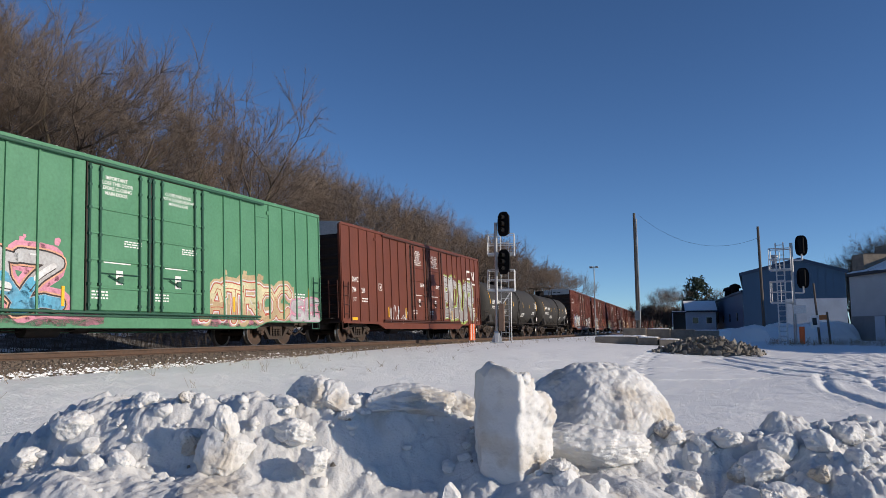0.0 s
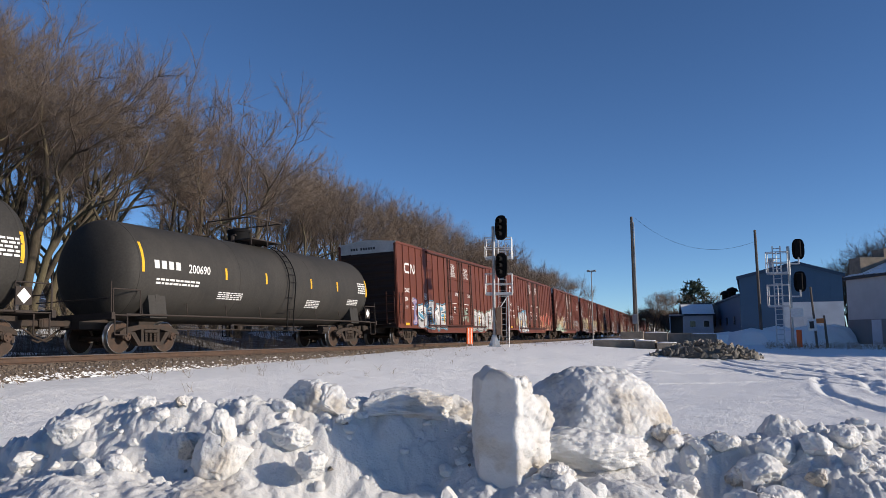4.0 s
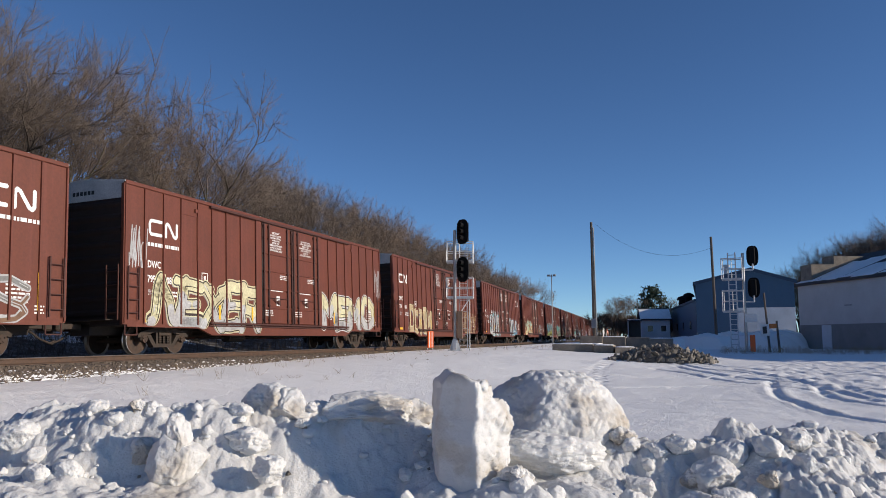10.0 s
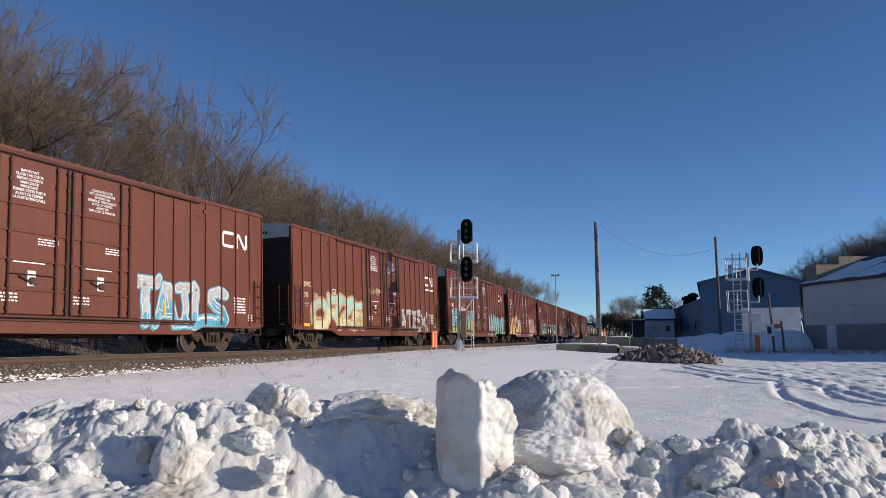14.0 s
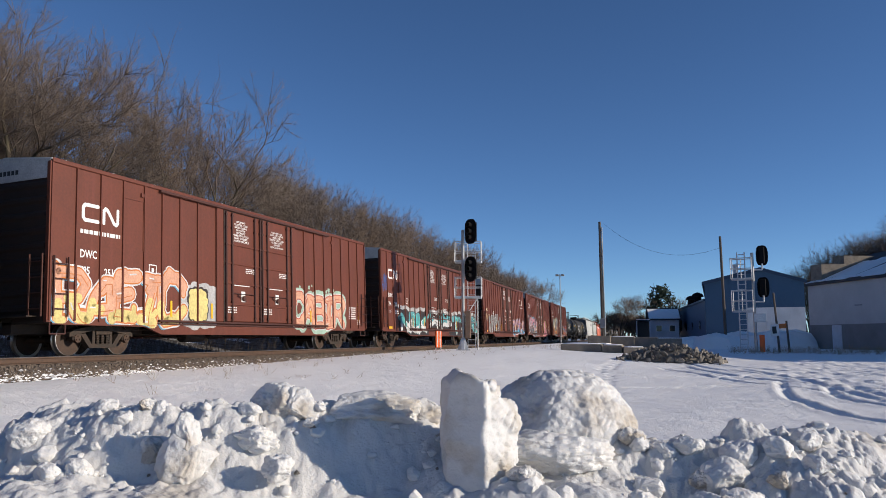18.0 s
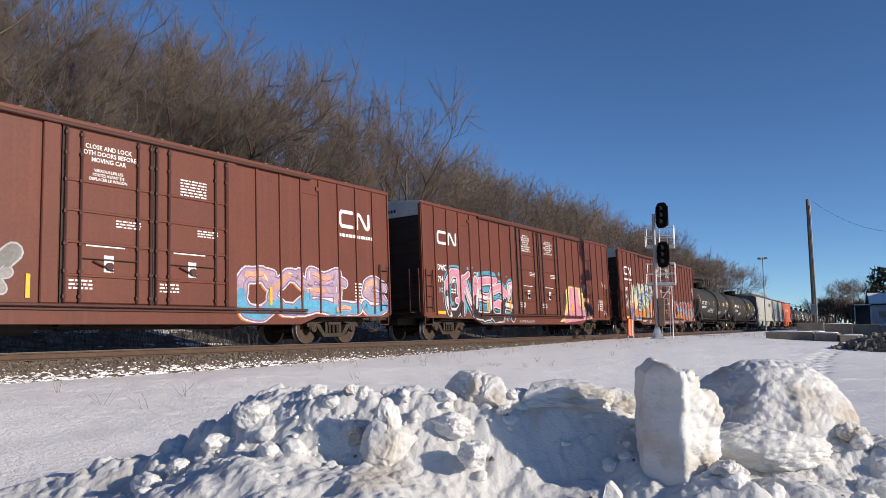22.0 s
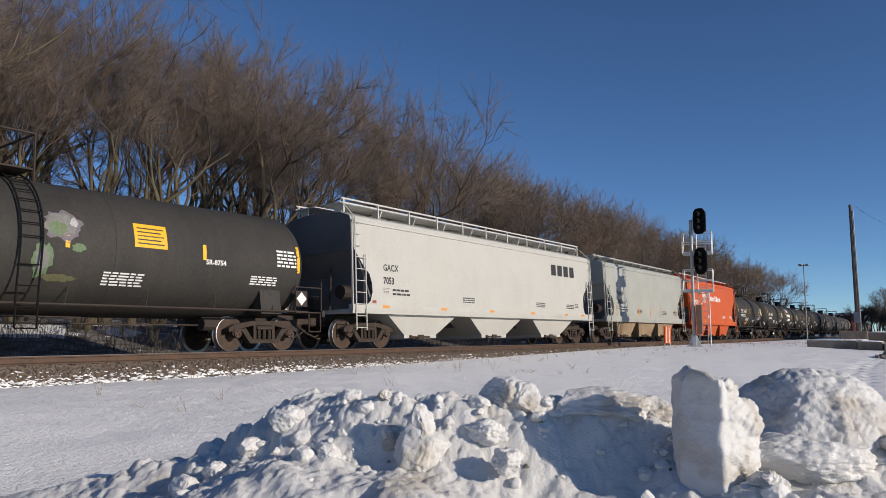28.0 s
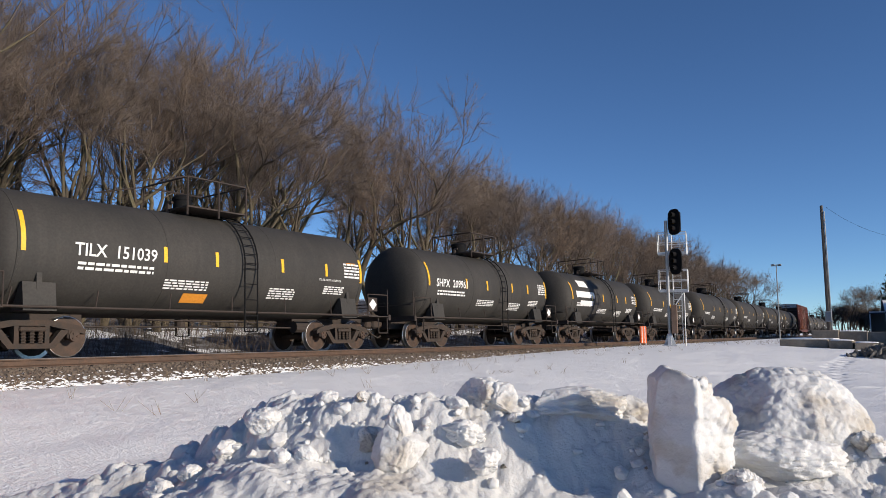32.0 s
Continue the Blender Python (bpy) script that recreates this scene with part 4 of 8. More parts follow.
def dress_boxcar(car, one, two, number, mark_mat, emblem_left, emblem_right, url, seed):
    """Lettering of one boxcar: owner's mark and number, emblem, door instructions, small stencils."""
    X = WALL + 0.004
    if number:
        a, b = number
        letters("owner_mark", "DWC", 0.22, mark_mat, car, on_side(X, -8.46, 2.60), wide=0.80, bold=0.007)
        letters("car_number", a, 0.22, mark_mat, car, on_side(X, -8.46, 2.15), wide=0.80, bold=0.007)
        letters("car_number", b, 0.22, mark_mat, car, on_side(X, -7.58, 2.15), wide=0.80, bold=0.007)
        letters("load_limit", "LD LMT\nLT WT", 0.075, WHITE, car, on_side(X, -8.42, 1.86))
        bars(car, "weights", X, -7.55, -7.0, 1.72, 1.95, 2, WHITE, seed)
    if emblem_left:
        logo(car, -8.42, 3.58, 0.56, WHITE)
        if url:
            bars(car, "web_address", X, -8.46, -7.0, 3.20, 3.42, 1, WHITE, 3, "white web address")
    if emblem_right:
        logo(car, 6.95, 3.62, 0.62, WHITE)
        if url:
            bars(car, "web_address", X, 6.95, 8.6, 3.28, 3.48, 1, WHITE, 3, "white web address")
    X2 = WALL + 0.058
    if one is None:
        letters("door_instruction", "CLOSE AND LOCK\nBOTH DOORS BEFORE\nMOVING CAR", 0.105, WHITE, car, on_side(X2 + 0.002, -1.0, 4.50), wide=0.95, bold=0.003, align="CENTER")
        letters("door_instruction", "VERROUILLER LES\nPORTES AVANT DE\nDEPLACER LE WAGON", 0.070, WHITE, car, on_side(X2 + 0.002, -1.0, 3.98), wide=0.95, bold=0.002, align="CENTER")
        bars(car, "door_stencil", X2, 0.95, 1.75, 3.75, 4.2, 6, WHITE, 15)
    else:
        big = 0.070 if len(one) > 80 else 0.100
        letters("door_instruction", one, big, WHITE, car, on_side(X2 + 0.002, -1.10, 4.54), wide=1.0, bold=0.0022, align="CENTER")
        letters("door_instruction", two, big - 0.003, WHITE, car, on_side(X2 + 0.002, 1.32, 4.46), wide=1.0, bold=0.0015, align="CENTER")
    s = Shape()
    for y0, y1, z0, z1 in ((-5.80, -5.46, 2.34, 2.37), (-5.80, -5.46, 2.62, 2.65), (-5.80, -5.77, 2.34, 2.65), (-5.49, -5.46, 2.34, 2.65), (-5.68, -5.58, 2.42, 2.54)):
        s.box(X, X + 0.003, y0, y1, z0, z1)
    put("plate_mark", s, WHITE, car)
    bars(car, "repair_stencil", X, 7.65, 8.35, 1.3, 1.9, 6, WHITE, seed + 1)
    bars(car, "repair_stencil", X, -2.48, -2.16, 1.6, 2.1, 5, WHITE, seed + 2)
    bars(car, "repair_stencil", X, 8.5, 8.8, 1.05, 1.3, 3, WHITE, seed + 4)


def tank_car(half, shell, r, zc, mark, number, dome, table, extras=0, bolster=None, name="tank_car", brand_bars=False, yellow=None, ink=None):
    """A black tank car. half: half its length over the end sills; shell: half the straight shell; r, zc: its radius and height."""
    car = thing(name, "", "tank car")
    head = min(0.62, half - shell + 0.25)
    prof = [(0.02, -shell - head)]
    for k in range(1, 9):
        w = math.pi / 2 * k / 8
        prof.append((r * math.sin(w) ** 0.8 if k < 8 else r, -shell - head * math.cos(w)))
    prof += [(r, -shell * 0.5), (r, 0), (r, shell * 0.5)] + [(a, -b) for a, b in reversed(prof)]
    tank = put("tank", Shape().revolve(prof, (0, 0, zc), 1, 48), BLACK, car, "black steel tank shell", smooth=True)
    for y in (-shell, -shell * 0.33, shell * 0.33, shell):
        s = Shape().revolve([(r - 0.01, y - 0.03), (r + 0.006, y - 0.02), (r + 0.006, y + 0.02), (r - 0.01, y + 0.03)], (0, 0, zc), 1, 48, False)
        put("shell_seam", s, BLACK, tank, smooth=True)
    # sills, cradles, end platforms
    for k in (1, -1):
        s = Shape().box(-0.35, 0.35, k * (half - 3.4), k * half, 0.70, 1.02)
        s.box(-1.5, 1.5, k * (half - 0.12), k * half, 0.92, 1.10)
        s.box(0.9, 1.48, k * (half - 1.1), k * half, 1.02, 1.05).box(-1.48, -0.9, k * (half - 1.1), k * half, 1.02, 1.05)
        put("end_sill", s, DARK, car)
        yb = k * ((bolster or half - 1.9))
        top = zc - math.sqrt(max(r * r - 1.0, 0.05))
        s = Shape().prism([(-1.35, 1.0), (1.35, 1.0), (1.30, zc - 0.55), (1.0, top + 0.05), (0, zc - r + 0.08), (-1.0, top + 0.05), (-1.30, zc - 0.55)], 1, yb - 0.06, yb + 0.06)
        s.prism([(0.85, 0.98), (1.38, 0.98), (1.30, zc - 0.75), (1.22, zc - 0.75)], 1, yb - 0.35, yb + 0.35)
        put("saddle", s, BLACK, car)
        s = Shape().path([(1.45, k * (half - 1.1), 1.05), (1.45, k * (half - 1.1), 1.75), (1.45, k * (half - 0.1), 1.75), (1.45, k * (half - 0.1), 1.05)], 0.018)
        s.path([(1.42, k * (half - 0.06), 1.1), (1.42, k * (half - 0.06), 1.95)], 0.016).path([(1.3, k * (half - 0.05), 1.5), (-1.3, k * (half - 0.05), 1.5)], 0.016)
        put("handrail", s, DARK, car)
        put("step", Shape().path([(1.46, k * (half - 0.6), 1.0), (1.46, k * (half - 0.6), 0.5), (1.46, k * (half - 0.15), 0.5), (1.46, k * (half - 0.15), 1.0)], 0.02), DARK, car)
    s = Shape()
    for x in (1.42, -1.42):
        s.tube((x, -half + 0.6, 1.06), (x, half - 0.6, 1.06), 0.03, n=6)
        y = -half + 1.2
        while y < half - 1:
            s.path([(x, y, 1.06), (x * 0.86, y + 0.18, zc - r * 0.62)], 0.016, 5)
            y += 1.9
    put("running_rail", s, DARK, car, "thin pipe rail along the tank's foot")
    # ladder that follows the shell, and its cage
    for x in (1, -1):
        s = Shape()
        arc = [(x * (r + 0.09) * math.cos(a), zc + (r + 0.09) * math.sin(a)) for a in np.linspace(-0.15, 1.25, 9)]
        pts = [(x * 1.45, 0.55), (x * 1.47, 1.3)] + arc
        for y in (0, 0.44):
            s.path([(px, 0.55 + y, pz) for px, pz in pts], 0.022, 6)
        for a in np.linspace(0.55, zc - 0.1, 5):
            s.tube((x * 1.47, 0.55, a), (x * 1.47, 0.99, a), 0.014, n=5)
        for px, pz in arc[1:]:
            s.tube((px, 0.55, pz), (px, 0.99, pz), 0.014, n=5)
        put("ladder", s, SIGNAL_BLACK, car, "black ladder bent over the shell")
    top = zc + r
    plat = put("platform", Shape().box(-0.95, 0.95, -0.9, 1.05, top + 0.06, top + 0.10).box(-0.05, 0.05, -0.9, 1.0, top - 0.05, top + 0.06), DARK, car, "grated walkway on the tank top")
    for x in (0.95, -0.95):
        for y in (-0.9, 0.1, 1.05):
            put("rail_post", Shape().tube((x, y, top - 0.15), (x, y, top + 0.86), 0.026, n=5), DARK, plat)
        if extras:
            put("grab_bar", Shape().tube((x, -0.9, top + 0.86), (x, -2.3, top + 0.5), 0.020, n=5), DARK, plat)
    s = Shape().path([(0.95, -0.9, top + 0.86), (0.95, 1.05, top + 0.86), (-0.95, 1.05, top + 0.86), (-0.95, -0.9, top + 0.86), (0.95, -0.9, top + 0.86)], 0.026, 5)
    put("platform_rail", s, DARK, plat)
    d = put("manway", Shape().revolve([(0.0, top - 0.1), (dome, top - 0.1), (dome, top + 0.42), (dome * 1.08, top + 0.42), (dome * 1.08, top + 0.50), (dome * 0.8, top + 0.56), (0.0, top + 0.58)],
                                      (0, -0.35, 0), 2, 20), SIGNAL_BLACK, car, "round manway with bolted lid", smooth=True)
    s = Shape()
    for y, h in ((0.35, 0.28), (0.65, 0.22), (-0.85, 0.25)):
        s.tube((0.1, y, top - 0.05), (0.1, y, top + h), 0.07, n=8).tube((0.1, y, top + h), (0.25, y, top + h + 0.02), 0.04, n=6)
    put("valve", s, DARK, car)
    # fittings below
    s = Shape().tube((0, -0.4, zc - r - 0.22), (0, -0.4, zc - r + 0.1), 0.14, n=10).path([(0.5, -half + 2.5, 0.7), (0.5, half - 2.5, 0.7)], 0.022, 5)
    s.tube((0.6, half - 3.6, 0.72), (0.6, half - 2.8, 0.72), 0.18, n=10).path([(0.9, -2, 0.85), (0.9, 2.2, 0.82)], 0.02, 5)
    put("brake_gear", s, DARK, car)

    # painted marks lie just off the round shell
    def mark_pose(y, z):
        a = math.asin(max(min((z - zc) / r, 1), -1))
        return Matrix.Translation((r * math.cos(a) + 0.006, y, z)) @ pose(0, 0, 0, 0, -math.degrees(a), 0) @ on_side(0, 0, 0)

    def patch(name, y0, y1, z0, z1, mt, label=""):
        s = Shape()
        n = max(1, int((z1 - z0) / 0.12))
        for i in range(n):
            za, zb = z0 + (z1 - z0) * i / n, z0 + (z1 - z0) * (i + 1) / n
            aa, ab = math.asin((za - zc) / r), math.asin((zb - zc) / r)
            s.add([((r + 0.006) * math.cos(aa), y0, zc + (r + 0.006) * math.sin(aa)), ((r + 0.006) * math.cos(aa), y1, zc + (r + 0.006) * math.sin(aa)),
                   ((r + 0.006) * math.cos(ab), y1, zc + (r + 0.006) * math.sin(ab)), ((r + 0.006) * math.cos(ab), y0, zc + (r + 0.006) * math.sin(ab))], [(0, 1, 2, 3)])
        put(name, s, mt, car, label, fix=False)

    def small_rows(y, z, w, rows, h=0.05):
        rng = random.Random(int(y * 10) + rows)
        for k in range(rows):
            yy = y
            while yy < y + w - 0.04:
                ww = min(rng.uniform(0.08, 0.25), y + w - yy)
                rowset.append((yy, yy + ww, z - k * h * 1.8, z - k * h * 1.8 + h))
                yy += ww + 0.04
    rowset = []
    ys = -shell + 0.55
    if mark:
        if brand_bars:
            for k in range(4):
                patch("owner_mark", ys + 0.30 * k, ys + 0.30 * k + 0.20, zc + 0.02, zc + 0.26, WHITE)
            letters("car_number", number, 0.27, WHITE, car, mark_pose(ys + 1.45, zc - 0.02), wide=0.92, bold=0.006)
        else:
            letters("owner_mark", mark + "  " + number, 0.29, WHITE, car, mark_pose(ink or ys, zc - 0.12), wide=0.92, bold=0.006)
    small_rows((ink or ys) + 0.1, zc - 0.32, 1.9, 2, 0.06)
    small_rows(ys + 3.0, zc - 0.55, 1.3, 4, 0.035)
    small_rows(shell * 0.30, zc - 0.6, 1.0, 5, 0.035)
    small_rows(shell - 1.6, zc - 0.45, 0.9, 4, 0.035)
    if table:
        small_rows(shell - 0.75, zc + 0.28, 0.7, 5, 0.055)
    s = Shape()
    for y0, y1, z0, z1 in rowset:
        if abs(z0 - zc) < r * 0.95:
            aa, ab = math.asin((z0 - zc) / r), math.asin((z1 - zc) / r)
            s.add([((r + 0.006) * math.cos(a), y, zc + (r + 0.006) * math.sin(a)) for a, y in ((aa, y0), (aa, y1), (ab, y1), (ab, y0))], [(0, 1, 2, 3)])
    if s.v:
        tagged(put("stencil_text", s, WHITE, car, "small white stencils", fix=False), kind="stuff")
    for y in yellow or (-shell + 0.05, -shell * 0.45, -shell * 0.12, shell * 0.32, shell * 0.62):
        patch("reflector", y, y + 0.10, zc - 0.12, zc + (0.75 if y < -shell + 0.2 else 0.26), YELLOW, "yellow reflective strip")
    patch("reflector", shell - 0.02, shell + 0.08, zc - 0.25, zc + 0.5, YELLOW, "yellow reflective strip")
    # a warning diamond by the end ladder
    s = Shape().add([(1.492, half - 0.9 + a, 1.42 + b) for a, b in ((0, -0.19), (0.19, 0), (0, 0.19), (-0.19, 0))], [(0, 1, 2, 3)])
    plate = put("placard_holder", Shape().box(1.47, 1.488, half - 1.12, half - 0.68, 1.2, 1.64), DARK, car)
    put("placard", s, WHITE, plate, "white warning diamond", fix=False)
    couplers(car, half)
    trucks(car, bolster or half - 1.9)
    return car, patch


def hopper_car(half, paint_mat, bays, top, cut, mark, number, rail_mat, name="covered_hopper", mark_mat=None, ink=(0.22, 2.45), bay_mat=None, end_mat=None):
    """A covered hopper: straight sides cut back at the ends, sloped bays, a walkway on the roof."""
    mark_mat = mark_mat or BLACKP
    car = thing(name, "", "hopper car")
    X, h = 1.52, half
    s = Shape().prism([(-h + 0.05, 3.95), (-h + 0.05, 3.2), (-h + 0.18, 2.98), (-h + cut * 0.52, 2.62), (-h + cut * 0.62, 2.5), (-h + cut * 0.88, 2.3), (-h + cut, 2.02), (-h + cut * 1.02, 1.72), (-h + cut * 0.9, 1.44), (-h + cut * 0.7, 1.32),
                       (h - cut * 0.7, 1.32), (h - cut * 0.9, 1.44), (h - cut * 1.02, 1.72), (h - cut, 2.02), (h - cut * 0.88, 2.3), (h - cut * 0.62, 2.5), (h - cut * 0.52, 2.62), (h - 0.18, 2.98), (h - 0.05, 3.2), (h - 0.05, 3.95)], 0, -X, X)
    body = put("body", s, paint_mat, car)
    # without end_mat, faces towards the ends carry their shade as a dark colour
    body.data.materials.append(end_mat or END_SHADE)
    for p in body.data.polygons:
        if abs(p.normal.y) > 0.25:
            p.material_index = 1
    arch = [(-X, 3.93), (-X * 0.96, 4.08), (-X * 0.72, 4.22), (-0.4, 4.30), (0.4, 4.30), (X * 0.72, 4.22), (X * 0.96, 4.08), (X, 3.93)]
    put("roof", Shape().prism(arch, 1, -h + 0.02, h - 0.02), paint_mat, car, smooth=True)
    s = Shape()
    for k in (1, -1):
        s.box(k * X, k * (X + 0.035), -h + 0.05, h - 0.05, 3.86, 3.94)
    put("top_chord", s, paint_mat, car)
    for k in (1, -1):
        put("side_sill", Shape().prism([(k * (X - 0.12), 1.34), (k * (X + 0.06), 1.34), (k * (X + 0.06), 1.24), (k * (X + 0.03), 1.06), (k * (X - 0.12), 1.06)], 1, -h, h), paint_mat, car)
    # end slopes and posts
    for k in (1, -1):
        s = Shape().prism([(k * (h - cut), 1.4), (k * (h - 0.25), 3.0), (k * (h - 0.32), 3.0), (k * (h - cut - 0.08), 1.4)], 0, -X + 0.05, X - 0.05)
        s.prism([(-X, 3.0), (X, 3.0)] + [(a * 0.995, b - 0.01) for a, b in reversed(arch)], 1, k * (h - 0.05), k * (h - 0.01))
        put("end_slope", s, end_mat or END_SHADE, car, "sloped end sheet")
        # added plate: keeps sun out of the cut end, dark to deepen its shade
        put("end_bulkhead", Shape().box(-X + 0.03, X - 0.02, k * (h - cut * 0.62) - 0.02, k * (h - cut * 0.62) + 0.02, 1.15, 3.0), END_SHADE, car, "added dark plate that shades the cut end")
        s = Shape()
        for x in (X - 0.035, -X + 0.035):
            s.box(x - 0.03, x + 0.03, k * (h - 0.12), k * (h - 0.06), 1.2, 3.95)
        s.box(-X, X, k * (h - 0.30), k * h, 1.08, 1.20).box(-X + 0.1, X - 0.1, k * (h - 1.6), k * (h - 0.1), 1.10, 1.14)
        put("end_frame", s, paint_mat, car)
        s = Shape().path([(X + 0.08, k * (h - 0.12), 0.55), (X + 0.08, k * (h - 0.12), 4.0), (X * 0.7, k * (h - 0.12), 4.55)], 0.022)
        s.path([(X + 0.08, k * (h - 0.58), 0.55), (X + 0.08, k * (h - 0.58), 2.9)], 0.022)
        for z in np.arange(0.62, 4.0, 0.36):
            s.tube((X + 0.08, k * (h - 0.12), z), (X + 0.08, k * (h - (0.58 if z < 2.9 else 0.36)), z), 0.016, n=5)
        put("ladder", s, rail_mat, car)
        s = Shape().tube((0.9, k * (h - 0.6), 1.75), (0.9, k * (h - 0.15), 1.75), 0.22, n=12).path([(0.4, k * (h - 0.2), 1.1), (0.3, k * (h - 0.4), 2.6)], 0.03)
        s.box(-0.9, -0.3, k * (h - 0.5), k * (h - 0.2), 1.3, 1.7)
        put("air_tank", s, DARK, car)
    # bays
    n = bays
    y0, y1 = -h + cut * 0.9 + 0.55, h - cut * 0.9 - 0.55
    w = (y1 - y0) / n
    for i in range(n):
        a, b = y0 + w * i, y0 + w * (i + 1)
        m = (a + b) / 2
        low = 0.19 if paint_mat is WHITE_CAR else 0.31
        s = Shape()
        ring = [[(-1.44, a + 0.02), (1.44, a + 0.02), (1.44, b - 0.02), (-1.44, b - 0.02)], [(-1.2, m - w * low), (1.2, m - w * low), (1.2, m + w * low), (-1.2, m + w * low)]]
        s.add([(x, y, 1.33) for x, y in ring[0]] + [(x, y, 0.42) for x, y in ring[1]] + [(x, y, 0.30) for x, y in ring[1]],
              [(0, 1, 5, 4), (1, 2, 6, 5), (2, 3, 7, 6), (3, 0, 4, 7), (4, 5, 9, 8), (5, 6, 10, 9), (6, 7, 11, 10), (7, 4, 8, 11), (8, 9, 10, 11)])
        bay = put("bay", s, bay_mat or paint_mat, car, "sloped discharge bay")
        s = Shape().tube((1.2, m - 0.5, 0.34), (1.2, m + 0.5, 0.34), 0.035, n=8).box(1.14, 1.24, m - 0.15, m + 0.15, 0.27, 0.42).tube((1.2, m - 0.62, 0.34), (1.2, m - 0.5, 0.34), 0.07, n=8)
        put("outlet_gate", s, TRUCK, bay)
    put("centre_sill", Shape().box(-0.3, 0.3, -h, h, 0.72, 1.05), DARK, car)
    # walkway and hatches
    walk_z = top - 0.05
    for x0, x1 in ((0.10, 0.98), (-0.74, -0.10), (-0.98, -0.745)):
        put("roof_walk", Shape().box(x0, x1, -h + 0.1, h - 0.1, walk_z - 0.03, walk_z), GALV, car, "grated roof walkway")
    s = Shape()
    for x in (0.98, -0.98):
        put("walk_edge", Shape().box(x - 0.02, x + 0.02, -h + 0.1, h - 0.1, walk_z - 0.02, walk_z + 0.03), GALV, car, "pale steel walkway edge")
        y = -h + 0.3
        while y < h:
            s = Shape().prism([(x, walk_z - 0.032), (x, walk_z - 0.06), (x * 0.86, 4.2), (x * 0.6, 4.24), (x * 0.6, walk_z - 0.032)], 1, y - 0.02, y + 0.02)
            put("walk_bracket", s, rail_mat, car)
            y += (2 * h - 0.6) / 9
    y = -h + 1.2
    while y < h - 0.8:
        put("hatch", Shape().soft_box(-0.25, 0.25, y, y + 0.9, 4.28, walk_z - 0.05, 0.03), paint_mat, car)
        y += 1.15
    if mark:
        letters("owner_mark", mark, ink[0], mark_mat, car, on_side(X + 0.004, -h + cut + 0.55, ink[1]), wide=0.9, bold=0.006)
        letters("car_number", number, ink[0], mark_mat, car, on_side(X + 0.004, -h + cut + 0.55, ink[1] - 0.42), wide=0.9, bold=0.010)
        letters("load_limit", "LD LMT\nLT WT", 0.075, mark_mat, car, on_side(X + 0.004, -h + cut + 0.5, ink[1] - 0.62))
        bars(car, "weights", X + 0.004, -h + cut + 1.0, -h + cut + 1.9, ink[1] - 0.80, ink[1] - 0.54, 2, mark_mat, 5)
    for y in (-0.3, 0.35, 0.68):
        bars(car, "stencil", X + 0.004, y * h, y * h + 0.8, 1.55, 1.78, 3, mark_mat, 11)
    bars(car, "stencil", X + 0.004, h - cut - 0.9, h - cut - 0.55, 1.62, 1.82, 3, mark_mat, 12)
    for f in (-0.82, -0.45, -0.08, 0.3, 0.66, 0.86) if paint_mat is not GREY_CAR else ():
        put("reflector", Shape().box(X + 0.061, X + 0.065, f * h - 0.16, f * h + 0.16, 1.25, 1.33), ORANGE_MARK, car, "orange reflective strip")
    couplers(car, half)
    trucks(car, half - 1.25)
    return car


# ---- the cars of the train, in order: where each one's middle stands when the clip starts ----
CARS = []
B = 18.95
P = {k: paint(k, c) for k, c in dict(
    white=(0.74, 0.75, 0.74), black=(0.02, 0.02, 0.022), sky=(0.10, 0.42, 0.62), blue=(0.05, 0.14, 0.42), teal=(0.10, 0.52, 0.48), pink=(0.72, 0.30, 0.40), peach=(0.80, 0.42, 0.27),
    yellow=(0.78, 0.66, 0.25), lemon=(0.72, 0.68, 0.42), lime=(0.36, 0.50, 0.10), green=(0.10, 0.42, 0.20), red=(0.50, 0.09, 0.05), orange=(0.68, 0.22, 0.05), purple=(0.28, 0.16, 0.36),
    grey=(0.36, 0.35, 0.34), silver=(0.52, 0.53, 0.53), tan=(0.55, 0.42, 0.24), brownp=(0.20, 0.11, 0.06), mint=(0.42, 0.62, 0.50), mauve=(0.50, 0.36, 0.46), cyan=(0.10, 0.40, 0.44), dull_lilac=(0.17, 0.16, 0.19), dull_grey=(0.22, 0.23, 0.22), dull_green=(0.13, 0.22, 0.11), dull_lime=(0.12, 0.15, 0.07)).items()}


